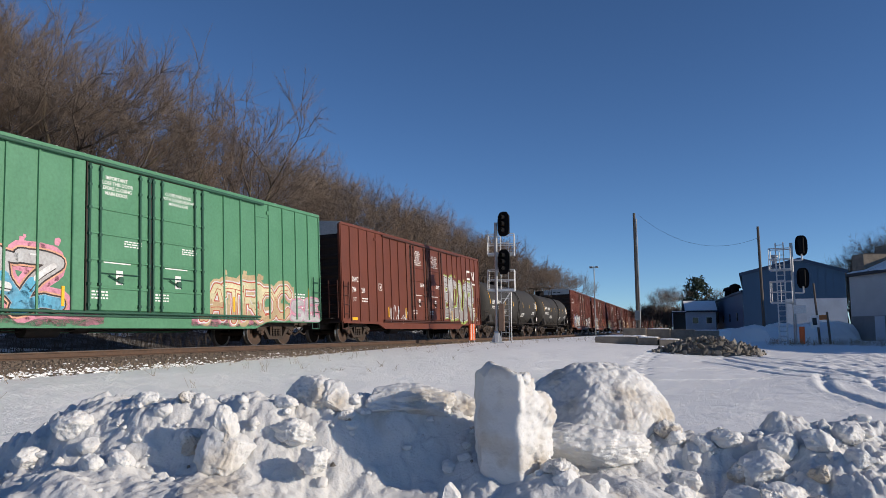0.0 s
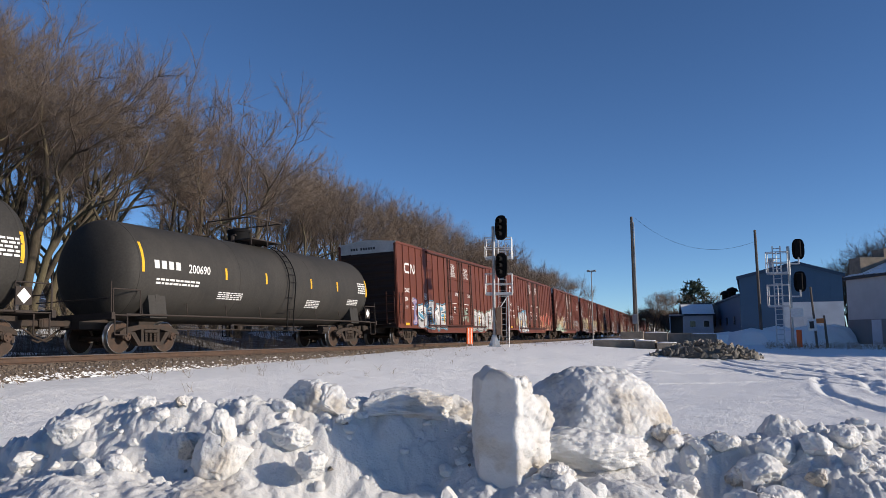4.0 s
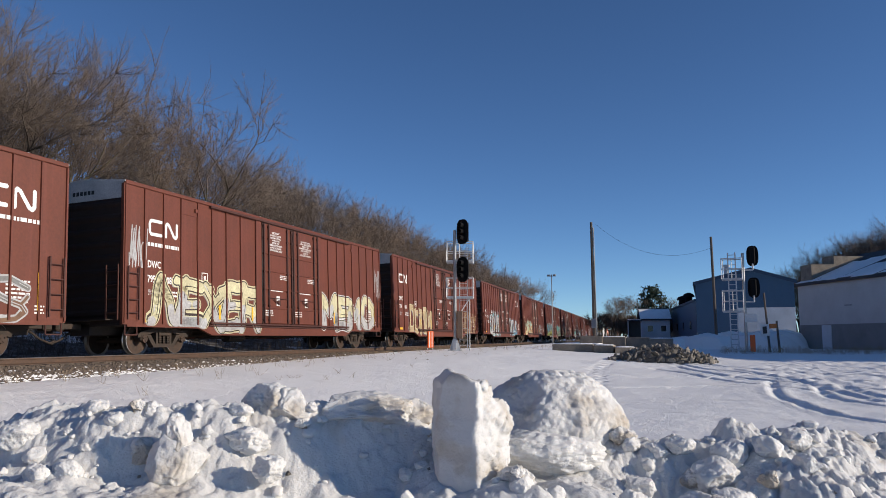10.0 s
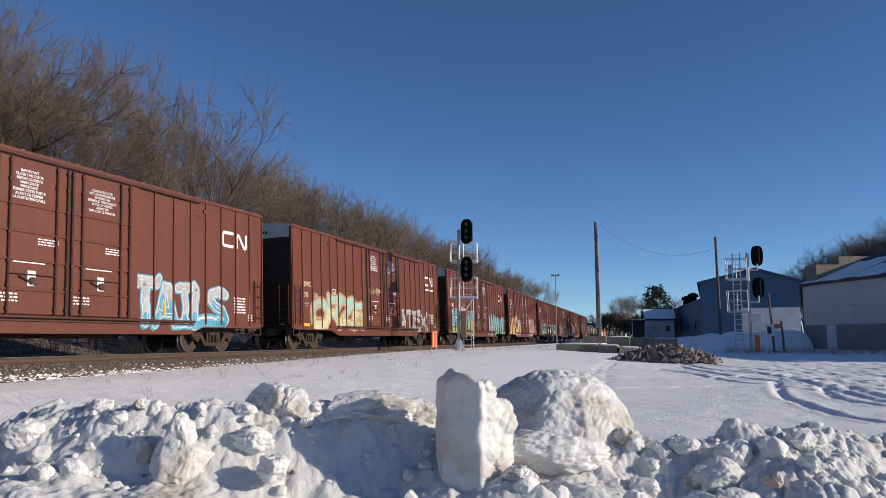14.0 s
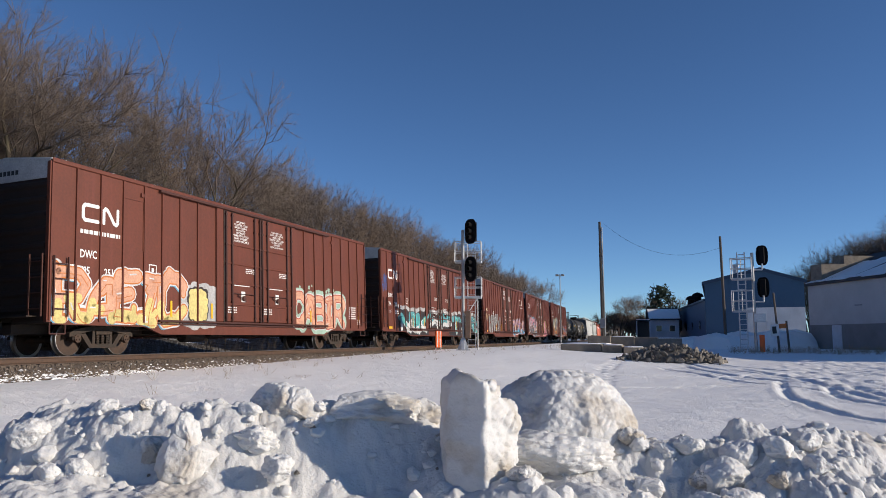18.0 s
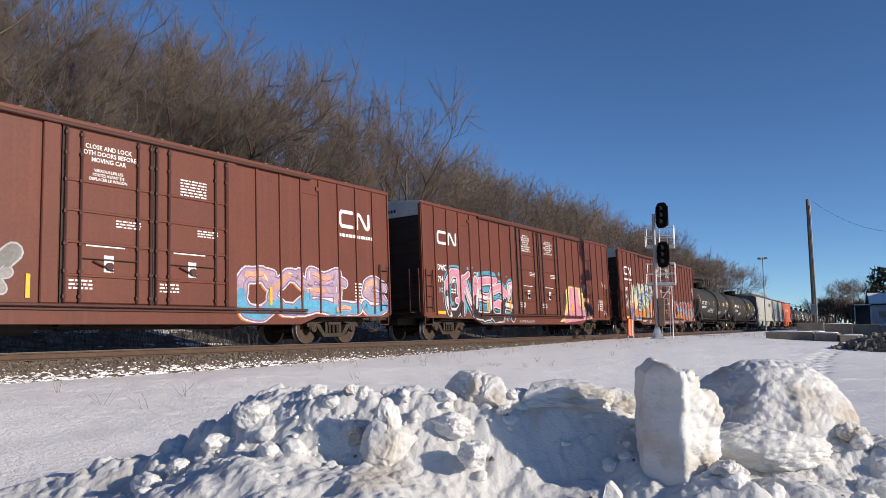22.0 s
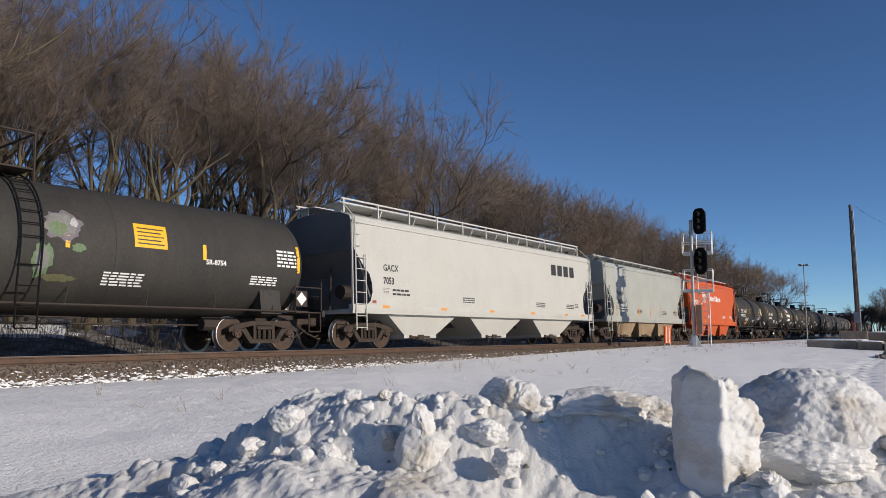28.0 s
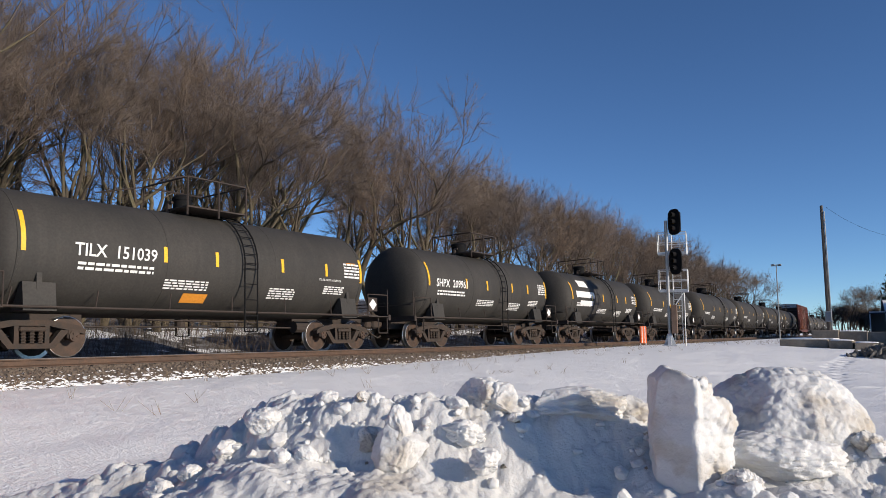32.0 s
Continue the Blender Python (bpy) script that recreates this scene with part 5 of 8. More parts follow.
def boxcars():
    base, one, two = boxcar(BROWN, BROWN_DARK)
    X = WALL
    # number, lettering, emblem left, emblem right, web address, place, label, pieces of graffiti, thin tags
    # a piece: y0, y1, z0, z1, letters, fills, outline, cloud, halo, drop shadow, slant, thickness
    todo = [
        ("794 211", WHITE, 0, 1, 1, 37.25, "weathered brown boxcar with grey and lime graffiti by its end",
         [(2.7, 8.0, 1.15, 3.45, "BLUR", "silver grey", "black", "lime", "white", "dull_lilac", 0.10, 1.2)], [(-4.6, -2.2, 0.8, 1.7, "white", 4)]),
        ("794 644", WHITE, 1, 0, 0, 94.55, "weathered brown boxcar with white outlined graffiti along its side",
         [(-6.7, -2.5, 0.75, 2.15, "SEWE", "white silver sky", "black", "", "sky", "", 0.0, 1.15), (2.5, 7.8, 0.72, 2.1, "SEWER", "white silver", "black", "", "mint", "blue", 0.0, 1.1), (-7.5, -6.9, 0.95, 2.25, "I", "mauve", "blue", "", "", "", 0, 1.2)],
         [(0.3, 1.6, 1.2, 2.1, "mint", 3)]),
        ("794 394", WHITE, 1, 0, 0, 115.2, "brown boxcar with white block graffiti and a red piece",
         [(-5.4, -2.15, 0.62, 2.15, "PICK", "white", "black", "sky", "white", "", 0.0, 1.25), (2.6, 9.2, 0.70, 2.2, "CAOM", "red brownp", "peach", "", "", "", 0.0, 1.1)], [(-6.7, -5.5, 1.0, 1.9, "tan", 4), (-4.9, -3.9, 2.35, 2.6, "white", 4), (3.0, 3.5, 2.2, 3.0, "tan", 2)]),
        ("793 487", CREAM, 0, 1, 1, 136.15, "brown boxcar with yellow-green graffiti and white tags",
         [(-9.3, -4.3, 0.68, 2.15, "LEKE", "tan mint", "lemon", "", "", "grey", 0.1, 1.3), (-4.3, -2.3, 0.75, 1.95, "SB", "grey dull_green", "silver", "", "", "", 0, 1.0), (2.5, 8.3, 0.85, 2.0, "MWEBS", "dull_grey brownp", "silver", "", "", "", 0.1, 0.55)],
         [(-1.9, -0.5, 2.95, 4.2, "white", 4), (0.3, 2.0, 2.3, 3.0, "white", 4), (-8.5, -7.6, 3.0, 3.9, "white", 3), (-4.3, -2.6, 1.95, 2.3, "white", 4)]),
        ("795 080", WHITE, 1, 0, 1, 157.15, "brown boxcar with cream and black wildstyle graffiti at both ends",
         [(-8.1, -2.2, 0.62, 2.55, "NEXER", "lemon silver", "black", "", "lemon", "grey", 0.12, 1.0), (2.8, 8.4, 0.72, 2.5, "MEMO", "lemon silver", "black", "", "white", "", 0.0, 1.1)], [(-9.3, -8.5, 2.5, 3.8, "silver", 3), (8.7, 9.3, 2.4, 4.0, "silver", 2)]),
        ("794 431", WHITE, 1, 0, 0, 177.9, "brown boxcar with large tan lettering sprayed on its side",
         [(-6.8, -2.7, 0.62, 2.35, "DOTIM", "tan", "lemon", "", "", "dull_lilac", 0.0, 1.1), (2.9, 8.6, 0.8, 2.2, "SRDE", "brownp", "tan", "", "", "", 0.1, 0.8)], [(3.0, 8.4, 1.9, 2.4, "tan", 8)]),
        ("794 008", WHITE, 0, 1, 0, 198.75, "brown boxcar with white and turquoise graffiti",
         [(-6.4, -2.2, 0.72, 2.45, "SEMOR", "silver white grey", "black", "cyan", "white", "", 0.05, 1.1), (2.7, 7.2, 0.70, 2.3, "TAILS", "silver sky", "white", "", "sky", "cyan", 0.0, 1.0)], [(-6.0, -4.9, 2.6, 2.9, "white", 4), (-4.6, -4.0, 2.6, 2.9, "white", 3), (-2.9, -2.3, 2.4, 2.9, "white", 2)]),
        ("793 741", CREAM, 0, 1, 1, 219.85, "faded brown boxcar with orange and pale blue graffiti",
         [(-7.7, -2.4, 0.74, 2.3, "ORZE", "mint lemon", "orange", "", "tan", "", 0.0, 1.1), (2.4, 7.0, 0.72, 2.1, "ATEX", "silver grey", "black", "", "", "", 0.1, 1.0)], [(-1.8, -0.2, 2.6, 3.0, "tan", 5), (8.4, 9.3, 1.3, 2.2, "black", 2)]),
        ("794 140", WHITE, 0, 1, 0, 240.85, "brown boxcar with blue and green graffiti on a white cloud",
         [(-8.3, -2.2, 0.66, 2.35, "SKENO", "cyan lime sky", "black", "white", "mauve", "", 0.15, 1.1), (2.8, 9.2, 0.70, 2.3, "MASKS", "teal green mauve", "purple", "", "white", "mauve", 0.12, 1.1)], [(-8.7, -7.6, 1.2, 2.1, "tan", 4)]),
        ("795 251", WHITE, 1, 0, 1, 261.9, "brown boxcar with gold lettering and a peach piece sprayed on it",
         [(-9.2, -4.3, 0.66, 2.35, "RAEIC", "peach yellow", "orange", "", "white", "sky", 0.1, 1.2), (2.6, 7.0, 0.80, 2.3, "CABIR", "peach", "red", "mint", "white", "", 0.05, 1.15)], []),
        ("794 350", WHITE, 1, 0, 0, 282.8, "brown boxcar with a long black, white and turquoise graffiti burner",
         [(-6.7, -2.25, 0.66, 1.95, "NEK", "cyan white teal", "black", "", "", "", 0.0, 1.5), (-2.0, 2.38, 1.06, 1.95, "XS", "cyan white", "black", "", "", "", 0.0, 1.7), (2.85, 9.2, 0.66, 1.95, "TAR", "cyan white teal", "black", "", "", "", 0.0, 1.5)], [(-9.3, -8.5, 2.8, 3.9, "blue", 3)]),
        ("793 716", CREAM, 0, 1, 1, 303.85, "brown boxcar with faded grey lettering and a pastel graffiti piece",
         [(-7.6, -3.0, 0.85, 2.25, "GREY", "dull_grey grey", "silver", "", "", "", 0.0, 1.15), (2.8, 9.3, 0.72, 2.15, "COELS", "mauve sky peach", "purple", "", "white", "orange", 0.05, 1.1)], [(-8.6, -7.9, 1.9, 2.3, "tan", 4)]),
        ("794 284", WHITE, 1, 0, 0, 324.7, "brown boxcar with pink, black and white wildstyle graffiti",
         [(-7.9, -2.3, 0.60, 2.55, "ONEGA", "pink black white", "white", "sky", "black", "black", 0.12, 1.0)], [(8.3, 8.9, 2.4, 3.0, "lemon", 2), (-1.9, -0.4, 0.62, 0.76, "white", 6), (5.0, 6.0, 1.1, 1.6, "purple", 2), (2.3, 2.7, 1.4, 2.2, "white", 2), (5.6, 6.1, 2.2, 2.7, "silver", 2)]),
        ("795 116", WHITE, 1, 0, 1, 345.5, "brown boxcar with orange and blue graffiti at both ends",
         [(-7.2, -2.8, 0.85, 3.05, "WEST", "lemon orange blue", "blue", "mint", "", "blue", 0.25, 1.2), (2.8, 9.2, 0.72, 2.3, "DEKA", "red orange sky", "blue", "", "mint", "blue", 0.15, 1.15)],
         [(-8.4, -7.3, 1.5, 2.1, "white", 3), (8.7, 9.3, 2.6, 3.6, "white", 2), (-0.2, 1.3, 0.62, 0.78, "white", 8)]),
        (None, WHITE, 1, 0, 0, 579.5, "distant weathered brown boxcar among tank cars", [], []),
    ]
    for i, (number, mt, el, er, url, mid, label, pieces, tags) in enumerate(todo):
        car = copy_thing(base, Matrix())
        tagged(car, label, "boxcar", "cars of the train")
        dress_boxcar(car, one if i != 11 else None, two, number.split() if number else None, mt, el, er, url, i)
        if number == "794 350":
            # a ground of black below a sprayed white edge
            for name, mt, x0, top, amp in (("graffiti_edge", "silver", 0.0015, 2.20, 0.05), ("graffiti_ground", "black", 0.0035, 1.98, 0.07)):
                s = Shape()
                for k in range(128):
                    ya, yb = -7.1 + 16.45 * k / 128, -7.1 + 16.45 * (k + 1) / 128
                    za, zb = (top + amp * math.sin(1.7 * y) + amp * 0.7 * math.sin(5.3 * y + 1) for y in (ya, yb))
                    x1, low = (X + x0 + 0.056, 1.04) if -2.05 < ya and yb < 2.40 else (X + x0, None)
                    s.add([(x1, ya, low or foot(ya)), (x1, yb, low or foot(yb)), (x1, yb, zb), (x1, ya, za)], [(0, 1, 2, 3)])
                put(name, s, P[mt], car, "sprayed ground of a long graffiti piece", fix=False)
        if number == "795 251":
            # a round yellow shape with dark edge beside the letters
            for y0, y1, z0, z1, c, lift in ((-4.35, -2.35, 0.72, 2.25, "silver", 0.0015), (-4.0, -2.9, 0.95, 2.1, "black", 0.004), (-3.94, -2.96, 1.0, 2.05, "yellow", 0.006)):
                s = Shape()
                blob(s, y0, y1, z0, z1, X + lift, random.Random(int(90 * lift * 100)), 12, 0.05)
                put("graffiti", s, P[c], car, "round sprayed yellow shape on a pale cloud" if c == "yellow" else "", fix=False)
        if number == "794 284":
            # flat patches of pink over yellow
            for poly, c, lift in ((((2.45, 0.68), (3.0, 1.0), (3.35, 1.65), (3.3, 2.25), (3.75, 2.5), (5.5, 2.45), (5.6, 1.5), (6.25, 1.2), (6.7, 0.86)), "yellow", 0.002), (((3.0, 0.62), (3.3, 1.1), (3.7, 1.3), (3.8, 2.42), (4.9, 2.38), (5.0, 1.6), (5.7, 1.2), (6.5, 0.84)), "pink", 0.0045),
                                  (((5.2, 1.75), (6.3, 1.72), (6.3, 1.92), (5.2, 1.95)), "peach", 0.007), (((6.2, 1.7), (7.1, 1.25), (6.4, 0.95)), "black", 0.0035), (((2.75, 1.1), (3.3, 1.75), (3.3, 2.3), (2.8, 1.9)), "black", 0.0035)):
                put("graffiti", Shape().add([(X + lift, y, z) for y, z in poly], [tuple(range(len(poly)))]), P[c], car, "flat sprayed patch of " + c + " paint", fix=False)
        for j, (y0, y1, z0, z1, word, fills, outline, cloud, halo, drop, slant, thick) in enumerate(pieces):
            piece(car, X, y0, y1, z0, z1, word, [P[c] for c in fills.split()], P[outline], *(P[c] if c else None for c in (cloud, halo, drop)), 31 * i + j, slant, thick)
        for j, (y0, y1, z0, z1, c, n) in enumerate(tags):
            on_door = -2.1 < (y0 + y1) / 2 < 2.4 and z0 > 1
            scrawl(car, X + (0.06 if on_door else 0), y0, y1, z0, z1, P[c], 17 * i + j, n)
        CARS.append((car, mid, 7.1))
    for o in (base, *base.children_recursive):
        bpy.data.objects.remove(o)
    # the green one
    car, one, two = boxcar(GREEN, GREEN_EDGE)
    tagged(car, "green boxcar with pink and white graffiti along its side", "boxcar", "cars of the train")
    dress_boxcar(car, "IMPORTANT\nCLOSE THIS DOOR\nBEFORE CLOSING\nMAIN DOOR", "CLOSE AND LOCK\nBOTH DOORS BEFORE\nMOVING CAR", None, WHITE, 0, 0, 0, 77)
    piece(car, X, -9.3, -2.8, 0.85, 2.45, "XSTAZ", [P["silver"], P["sky"], P["white"]], P["black"], P["pink"], P["peach"], P["black"], 501, 0.1, 1.1)
    blobs = Shape()
    for k in range(26):
        y = -9.2 + 18.2 * k / 25
        if y < -1.5 or y > 2.0:
            rr = 0.24 + 0.07 * math.sin(3 * k)
            blob(blobs, y - 0.5, y + 0.5, foot(y) + 0.02, foot(y) + 2 * rr, X + 0.001, random.Random(k), 9)
    put("graffiti", blobs, P["pink"], car, "faded pink ground of sprayed paint", fix=False)
    piece(car, X, 2.6, 7.3, 0.75, 2.1, "ATROC", [P["lemon"], P["tan"]], P["red"], P["tan"], P["white"], P["pink"], 502, 0.1, 0.95)
    piece(car, X, 7.4, 9.2, 0.80, 1.7, "SE", [P["silver"]], P["mauve"], None, P["pink"], None, 503, 0.0, 0.8)
    CARS.append((car, 16.65, 7.1))


def tank_cars():
    G = "cars of the train"

    def keep(car, mid, label, reach):
        tagged(car, label, "tank car", G)
        CARS.append((car, mid, reach))
    car, patch = tank_car(8.6, 7.55, 1.56, 2.43, "GBRX", "709217", 0.42, True)
    keep(car, 56.65, "long black tank car with white lettering and yellow reflectors", 6.7)
    car, patch = tank_car(7.95, 6.9, 1.50, 2.40, "GATX", "200690", 0.40, True, brand_bars=True)
    keep(car, 74.95, "black tank car with a small manway and yellow reflectors", 6.05)
    car, patch = tank_car(7.95, 6.9, 1.50, 2.40, "CBTX", "729825", 0.45, True)
    patch("placard", 3.9, 4.7, 2.35, 2.62, YELLOW, "yellow notice")
    scrawl(car, 1.47, -2.6, -1.0, 1.6, 2.1, P["white"], 61, 3)
    keep(car, 364.65, "black tank car with a white tag and a yellow notice", 6.05)
    car, patch = tank_car(9.15, 8.1, 1.50, 2.38, "GATX", "214557", 0.62, True, extras=1, brand_bars=True, yellow=(-8.05, -3.7, -1.0, 1.5, 4.95))
    patch("placard", 3.1, 3.95, 2.42, 2.98, YELLOW, "yellow notice")
    for k in range(5):
        patch("notice_line", 3.18, 3.87 - 0.08 * (k % 2), 2.50 + 0.09 * k, 2.53 + 0.09 * k, BLACKP)
    letters("commodity_code", "SR-8754", 0.13, WHITE, car, Matrix.Translation((1.497, 5.05, 2.16)) @ on_side(0, 0, 0), bold=0.004)

    def sprayed(y, z, ry, rz, mt, lift, seed):
        """A cloud of paint that lies on the round shell."""
        rng = random.Random(seed)
        n, rings = 28, 5
        wob = [rng.uniform(0.8, 1.15) for _ in range(n)]
        pts = []
        for k in range(1, rings + 1):
            for q in range(n):
                f = k / rings * (1 + (wob[q] - 1) * k / rings)
                w = 2 * math.pi * q / n
                zz = z + rz * f * math.sin(w)
                pts.append((math.sqrt((1.5 + lift) ** 2 - (zz - 2.38) ** 2), y + ry * f * math.cos(w), zz))
        pts.append((math.sqrt((1.5 + lift) ** 2 - (z - 2.38) ** 2), y, z))
        faces = [(k * n + q, k * n + (q + 1) % n, (k + 1) * n + (q + 1) % n, (k + 1) * n + q) for k in range(rings - 1) for q in range(n)] + [(q, (q + 1) % n, rings * n) for q in range(n)]
        put("graffiti", Shape().add(pts, faces), mt, car, "sprayed patch of faded paint", fix=False)
    for y, z, ry, rz, c, lift, seed in ((1.47, 2.72, 0.42, 0.34, "dull_lilac", 0.006, 1), (1.41, 2.74, 0.33, 0.26, "dull_grey", 0.009, 2), (1.35, 2.66, 0.20, 0.16, "dull_green", 0.012, 3), (1.70, 2.82, 0.09, 0.10, "silver", 0.012, 4),
                                        (1.05, 1.96, 0.22, 0.36, "dull_green", 0.006, 5), (1.05, 1.98, 0.15, 0.26, "dull_grey", 0.009, 6), (1.80, 2.28, 0.16, 0.10, "dull_green", 0.006, 7), (1.45, 1.62, 0.40, 0.08, "dull_lime", 0.006, 8)):
        sprayed(y, z, ry, rz, P[c], lift, seed)
    keep(car, 383.7, "long black tank car with a tall dome and sprayed tags", 7.25)
    car, patch = tank_car(6.75, 5.35, 1.40, 2.34, "TILX", "151039", 0.25, True, extras=1, bolster=4.85, ink=-4.15, yellow=(-5.3, -1.9, -0.35, 1.95, 3.75))
    patch("placard", -1.15, -0.4, 1.30, 1.52, ORANGE_MARK, "orange notice")
    patch("placard", 4.75, 5.15, 2.62, 2.70, ORANGE_MARK, "orange notice")
    letters("commodity", "MOLTEN SULFUR", 0.09, WHITE, car, Matrix.Translation((1.385, 3.5, 2.08)) @ on_side(0, 0, 0))
    keep(car, 447.4, "short black tank car for molten sulfur with orange notices", 4.85)
    car, patch = tank_car(5.75, 4.75, 1.42, 2.34, "SHPX", "209961", 0.30, True, bolster=4.0)
    keep(car, 461.2, "short black tank car with white lettering and yellow strips", 4.0)
    car, patch = tank_car(5.8, 4.8, 1.40, 2.30, None, "", 0.30, True, extras=1, bolster=4.0)
    for y0, y1, z0, z1 in ((-3.6, -2.4, 2.85, 3.2), (-4.2, -1.8, 2.3, 2.62), (-3.7, -2.0, 1.9, 2.15)):
        patch("owner_mark", y0, y1, z0, z1, WHITE, "white block of lettering")
    keep(car, 473.8, "short black tank car with bold white lettering", 4.0)
    car, patch = tank_car(6.1, 5.1, 1.42, 2.32, None, "", 0.30, True, bolster=4.3)
    keep(car, 486.6, "grimy black tank car with white stencils", 4.3)
    car, patch = tank_car(8.7, 7.6, 1.52, 2.40, None, "", 0.42, True)
    far = [502.8, 521.7, 540.6, 559.0, 600.5, 619.4, 638.3, 657.2]
    keep(car, far[0], "distant black tank car with yellow strips", 6.8)
    for mid in far[1:]:
        keep(copy_thing(car, Matrix()), mid, "distant black tank car with yellow strips", 6.8)


def hopper_cars():
    G = "cars of the train"
    car = hopper_car(8.55, WHITE_CAR, 3, 4.62, 0.95, "GACX", "7053", WHITE_CAR)
    X = 1.525
    s = Shape()
    for k in range(4):
        y = 4.5 + 0.60 * k
        s.box(X, X + 0.003, y, y + 0.44, 3.02, 3.50)
    put("owner_mark", s, BLACKP, car, "black block lettering")
    s = Shape()
    for x in (1.0, -1.0):
        for k in range(11):
            y = -8.3 + k * 1.66
            s.box(x - 0.03, x + 0.03, y - 0.03, y + 0.03, 4.25, 4.72)
        s.box(x - 0.025, x + 0.025, -8.4, 8.4, 4.68, 4.73)
    put("roof_rail", s, WHITE_CAR, car, "white railing along the roof")
    put("placard", Shape().box(X + 0.03, X + 0.033, -7.6, -7.45, 1.4, 1.48), P["red"], car)
    tagged(car, "white three-bay covered hopper with black lettering", "hopper car", G)
    CARS.append((car, 402.5, 7.3))
    car = hopper_car(6.45, GREY_CAR, 3, 4.54, 1.15, "NAHX", "20681", GREY_CAR, ink=(0.24, 2.44), bay_mat=TAN_BAY, end_mat=GREY_CAR)
    for y in (-4.9, -1.6, 0.2, 2.0, 4.9):
        put("reflector", Shape().box(1.524, 1.528, y - 0.04, y + 0.04, 1.42, 1.95), ORANGE_MARK, car, "orange reflective strip")
    tagged(car, "pale grey covered hopper with rusty bays and orange strips", "hopper car", G)
    CARS.append((car, 419.1, 5.2))
    car = hopper_car(6.68, ORANGE_CAR, 3, 4.54, 1.15, "POTX", "3994", ORANGE_CAR, mark_mat=WHITE, ink=(0.26, 2.46), end_mat=ORANGE_CAR)
    s = Shape()
    for k in range(4):
        stroke(s, [(-3.1 + 0.02 * k, 3.28 - 0.075 * k), (-2.5 - 0.03 * k, 3.28 - 0.085 * k), (-2.2 - 0.07 * k, 3.12 - 0.06 * k), (-2.35 - 0.07 * k, 2.98 - 0.02 * k)], 0.026, X, k)
        stroke(s, [(-3.0 + 0.19 * k, 3.0 - 0.04 * k), (-2.75 + 0.17 * k, 2.62)], 0.028, X, k)
    put("emblem", s, WHITE, car, "white emblem of curved bands", fix=False)
    s = Shape()
    y = -1.35
    for w, h in ((0.30, 0.36), (0.26, 0.28), (0.14, 0.34), (0.28, 0.28), (0.24, 0.28), (0.26, 0.38), (0.36, 0.36), (0.28, 0.26), (0.16, 0.26), (0.26, 0.30)):
        s.soft_box(X, X + 0.003, y, y + w * 0.9, 2.78, 2.78 + h, 0.001)
        y += w + 0.09
    tagged(put("wordmark", s, WHITE, car, "white wordmark in plain blocks"), kind="stuff")
    tagged(car, "orange covered hopper with a white emblem", "hopper car", G)
    CARS.append((car, 433.5, 5.4))


def motions():
    """The train runs by, every car on its own place of the track; wheels turn while they are near."""
    for car, mid, reach in CARS:
        rows = []
        for t in np.arange(0, 32.01, 1.0):
            y = mid - ran(float(t))
            # each car stands on the track with both its trucks
            (xa, _), (xb, _) = track(y - reach), track(y + reach)
            head = math.degrees(math.atan2(xa - xb, 2 * reach))
            rows.append((float(t), pose((xa + xb) / 2, y, 0, 0, -CANT, head)))
        walk(car, rows)
        # seconds between which the car is within 48 m ahead and leaves the view
        span = [t for t in np.arange(0, 32.001, 1 / 30) if -2 < mid - ran(float(t)) < 46]
        if not span:
            continue
        turn = [(t, -math.degrees((ran(float(t)) - ran(float(span[0]))) / 0.457)) for t in span]
        if span[0] > 0.01:
            turn = [(0.0, 0.0)] + turn
        if span[-1] < 31.99:
            turn.append((32.0, turn[-1][1]))
        for ws in [o for o in car.children_recursive if o.name.startswith("wheelset")]:
            y = ws.location.y
            walk(ws, [(float(t), Matrix.Translation((0, y, 0.46)) @ pose(0, 0, 0, -a, 0, 0)) for t, a in turn])

# ---- woods ----
def tube_mesh(name, segs, sides):
    """Many tapered tubes at once. segs: rows of x, y, z, x, y, z, r, r."""
    a = np.array(segs, float)
    p0, p1, r0, r1 = a[:, 0:3], a[:, 3:6], a[:, 6], a[:, 7]
    d = p1 - p0
    d /= np.linalg.norm(d, axis=1, keepdims=True) + 1e-9
    ref = np.where(np.abs(d[:, 2:3]) < 0.9, np.array([[0, 0, 1.0]]), np.array([[1.0, 0, 0]]))
    u = np.cross(d, ref)
    u /= np.linalg.norm(u, axis=1, keepdims=True) + 1e-9
    w = np.cross(d, u)
    n, m = len(a), sides
    ang = np.arange(m) * 2 * np.pi / m
    ring = u[:, None, :] * np.cos(ang)[None, :, None] + w[:, None, :] * np.sin(ang)[None, :, None]
    v = np.concatenate([p0[:, None, :] + ring * r0[:, None, None], p1[:, None, :] + ring * r1[:, None, None]], axis=1).reshape(-1, 3)
    k = np.arange(m)
    quad = np.stack([k, (k + 1) % m, m + (k + 1) % m, m + k], axis=1)
    f = (quad[None] + (np.arange(n) * 2 * m)[:, None, None]).reshape(-1, 4)
    me = bpy.data.meshes.new(name)
    me.vertices.add(len(v))
    me.vertices.foreach_set("co", v.ravel())
    me.loops.add(f.size)
    me.loops.foreach_set("vertex_index", f.ravel())
    me.polygons.add(len(f))
    me.polygons.foreach_set("loop_start", np.arange(len(f)) * 4)
    me.polygons.foreach_set("loop_total", np.full(len(f), 4))
    me.update(calc_edges=True)
    me.shade_smooth()
    return me


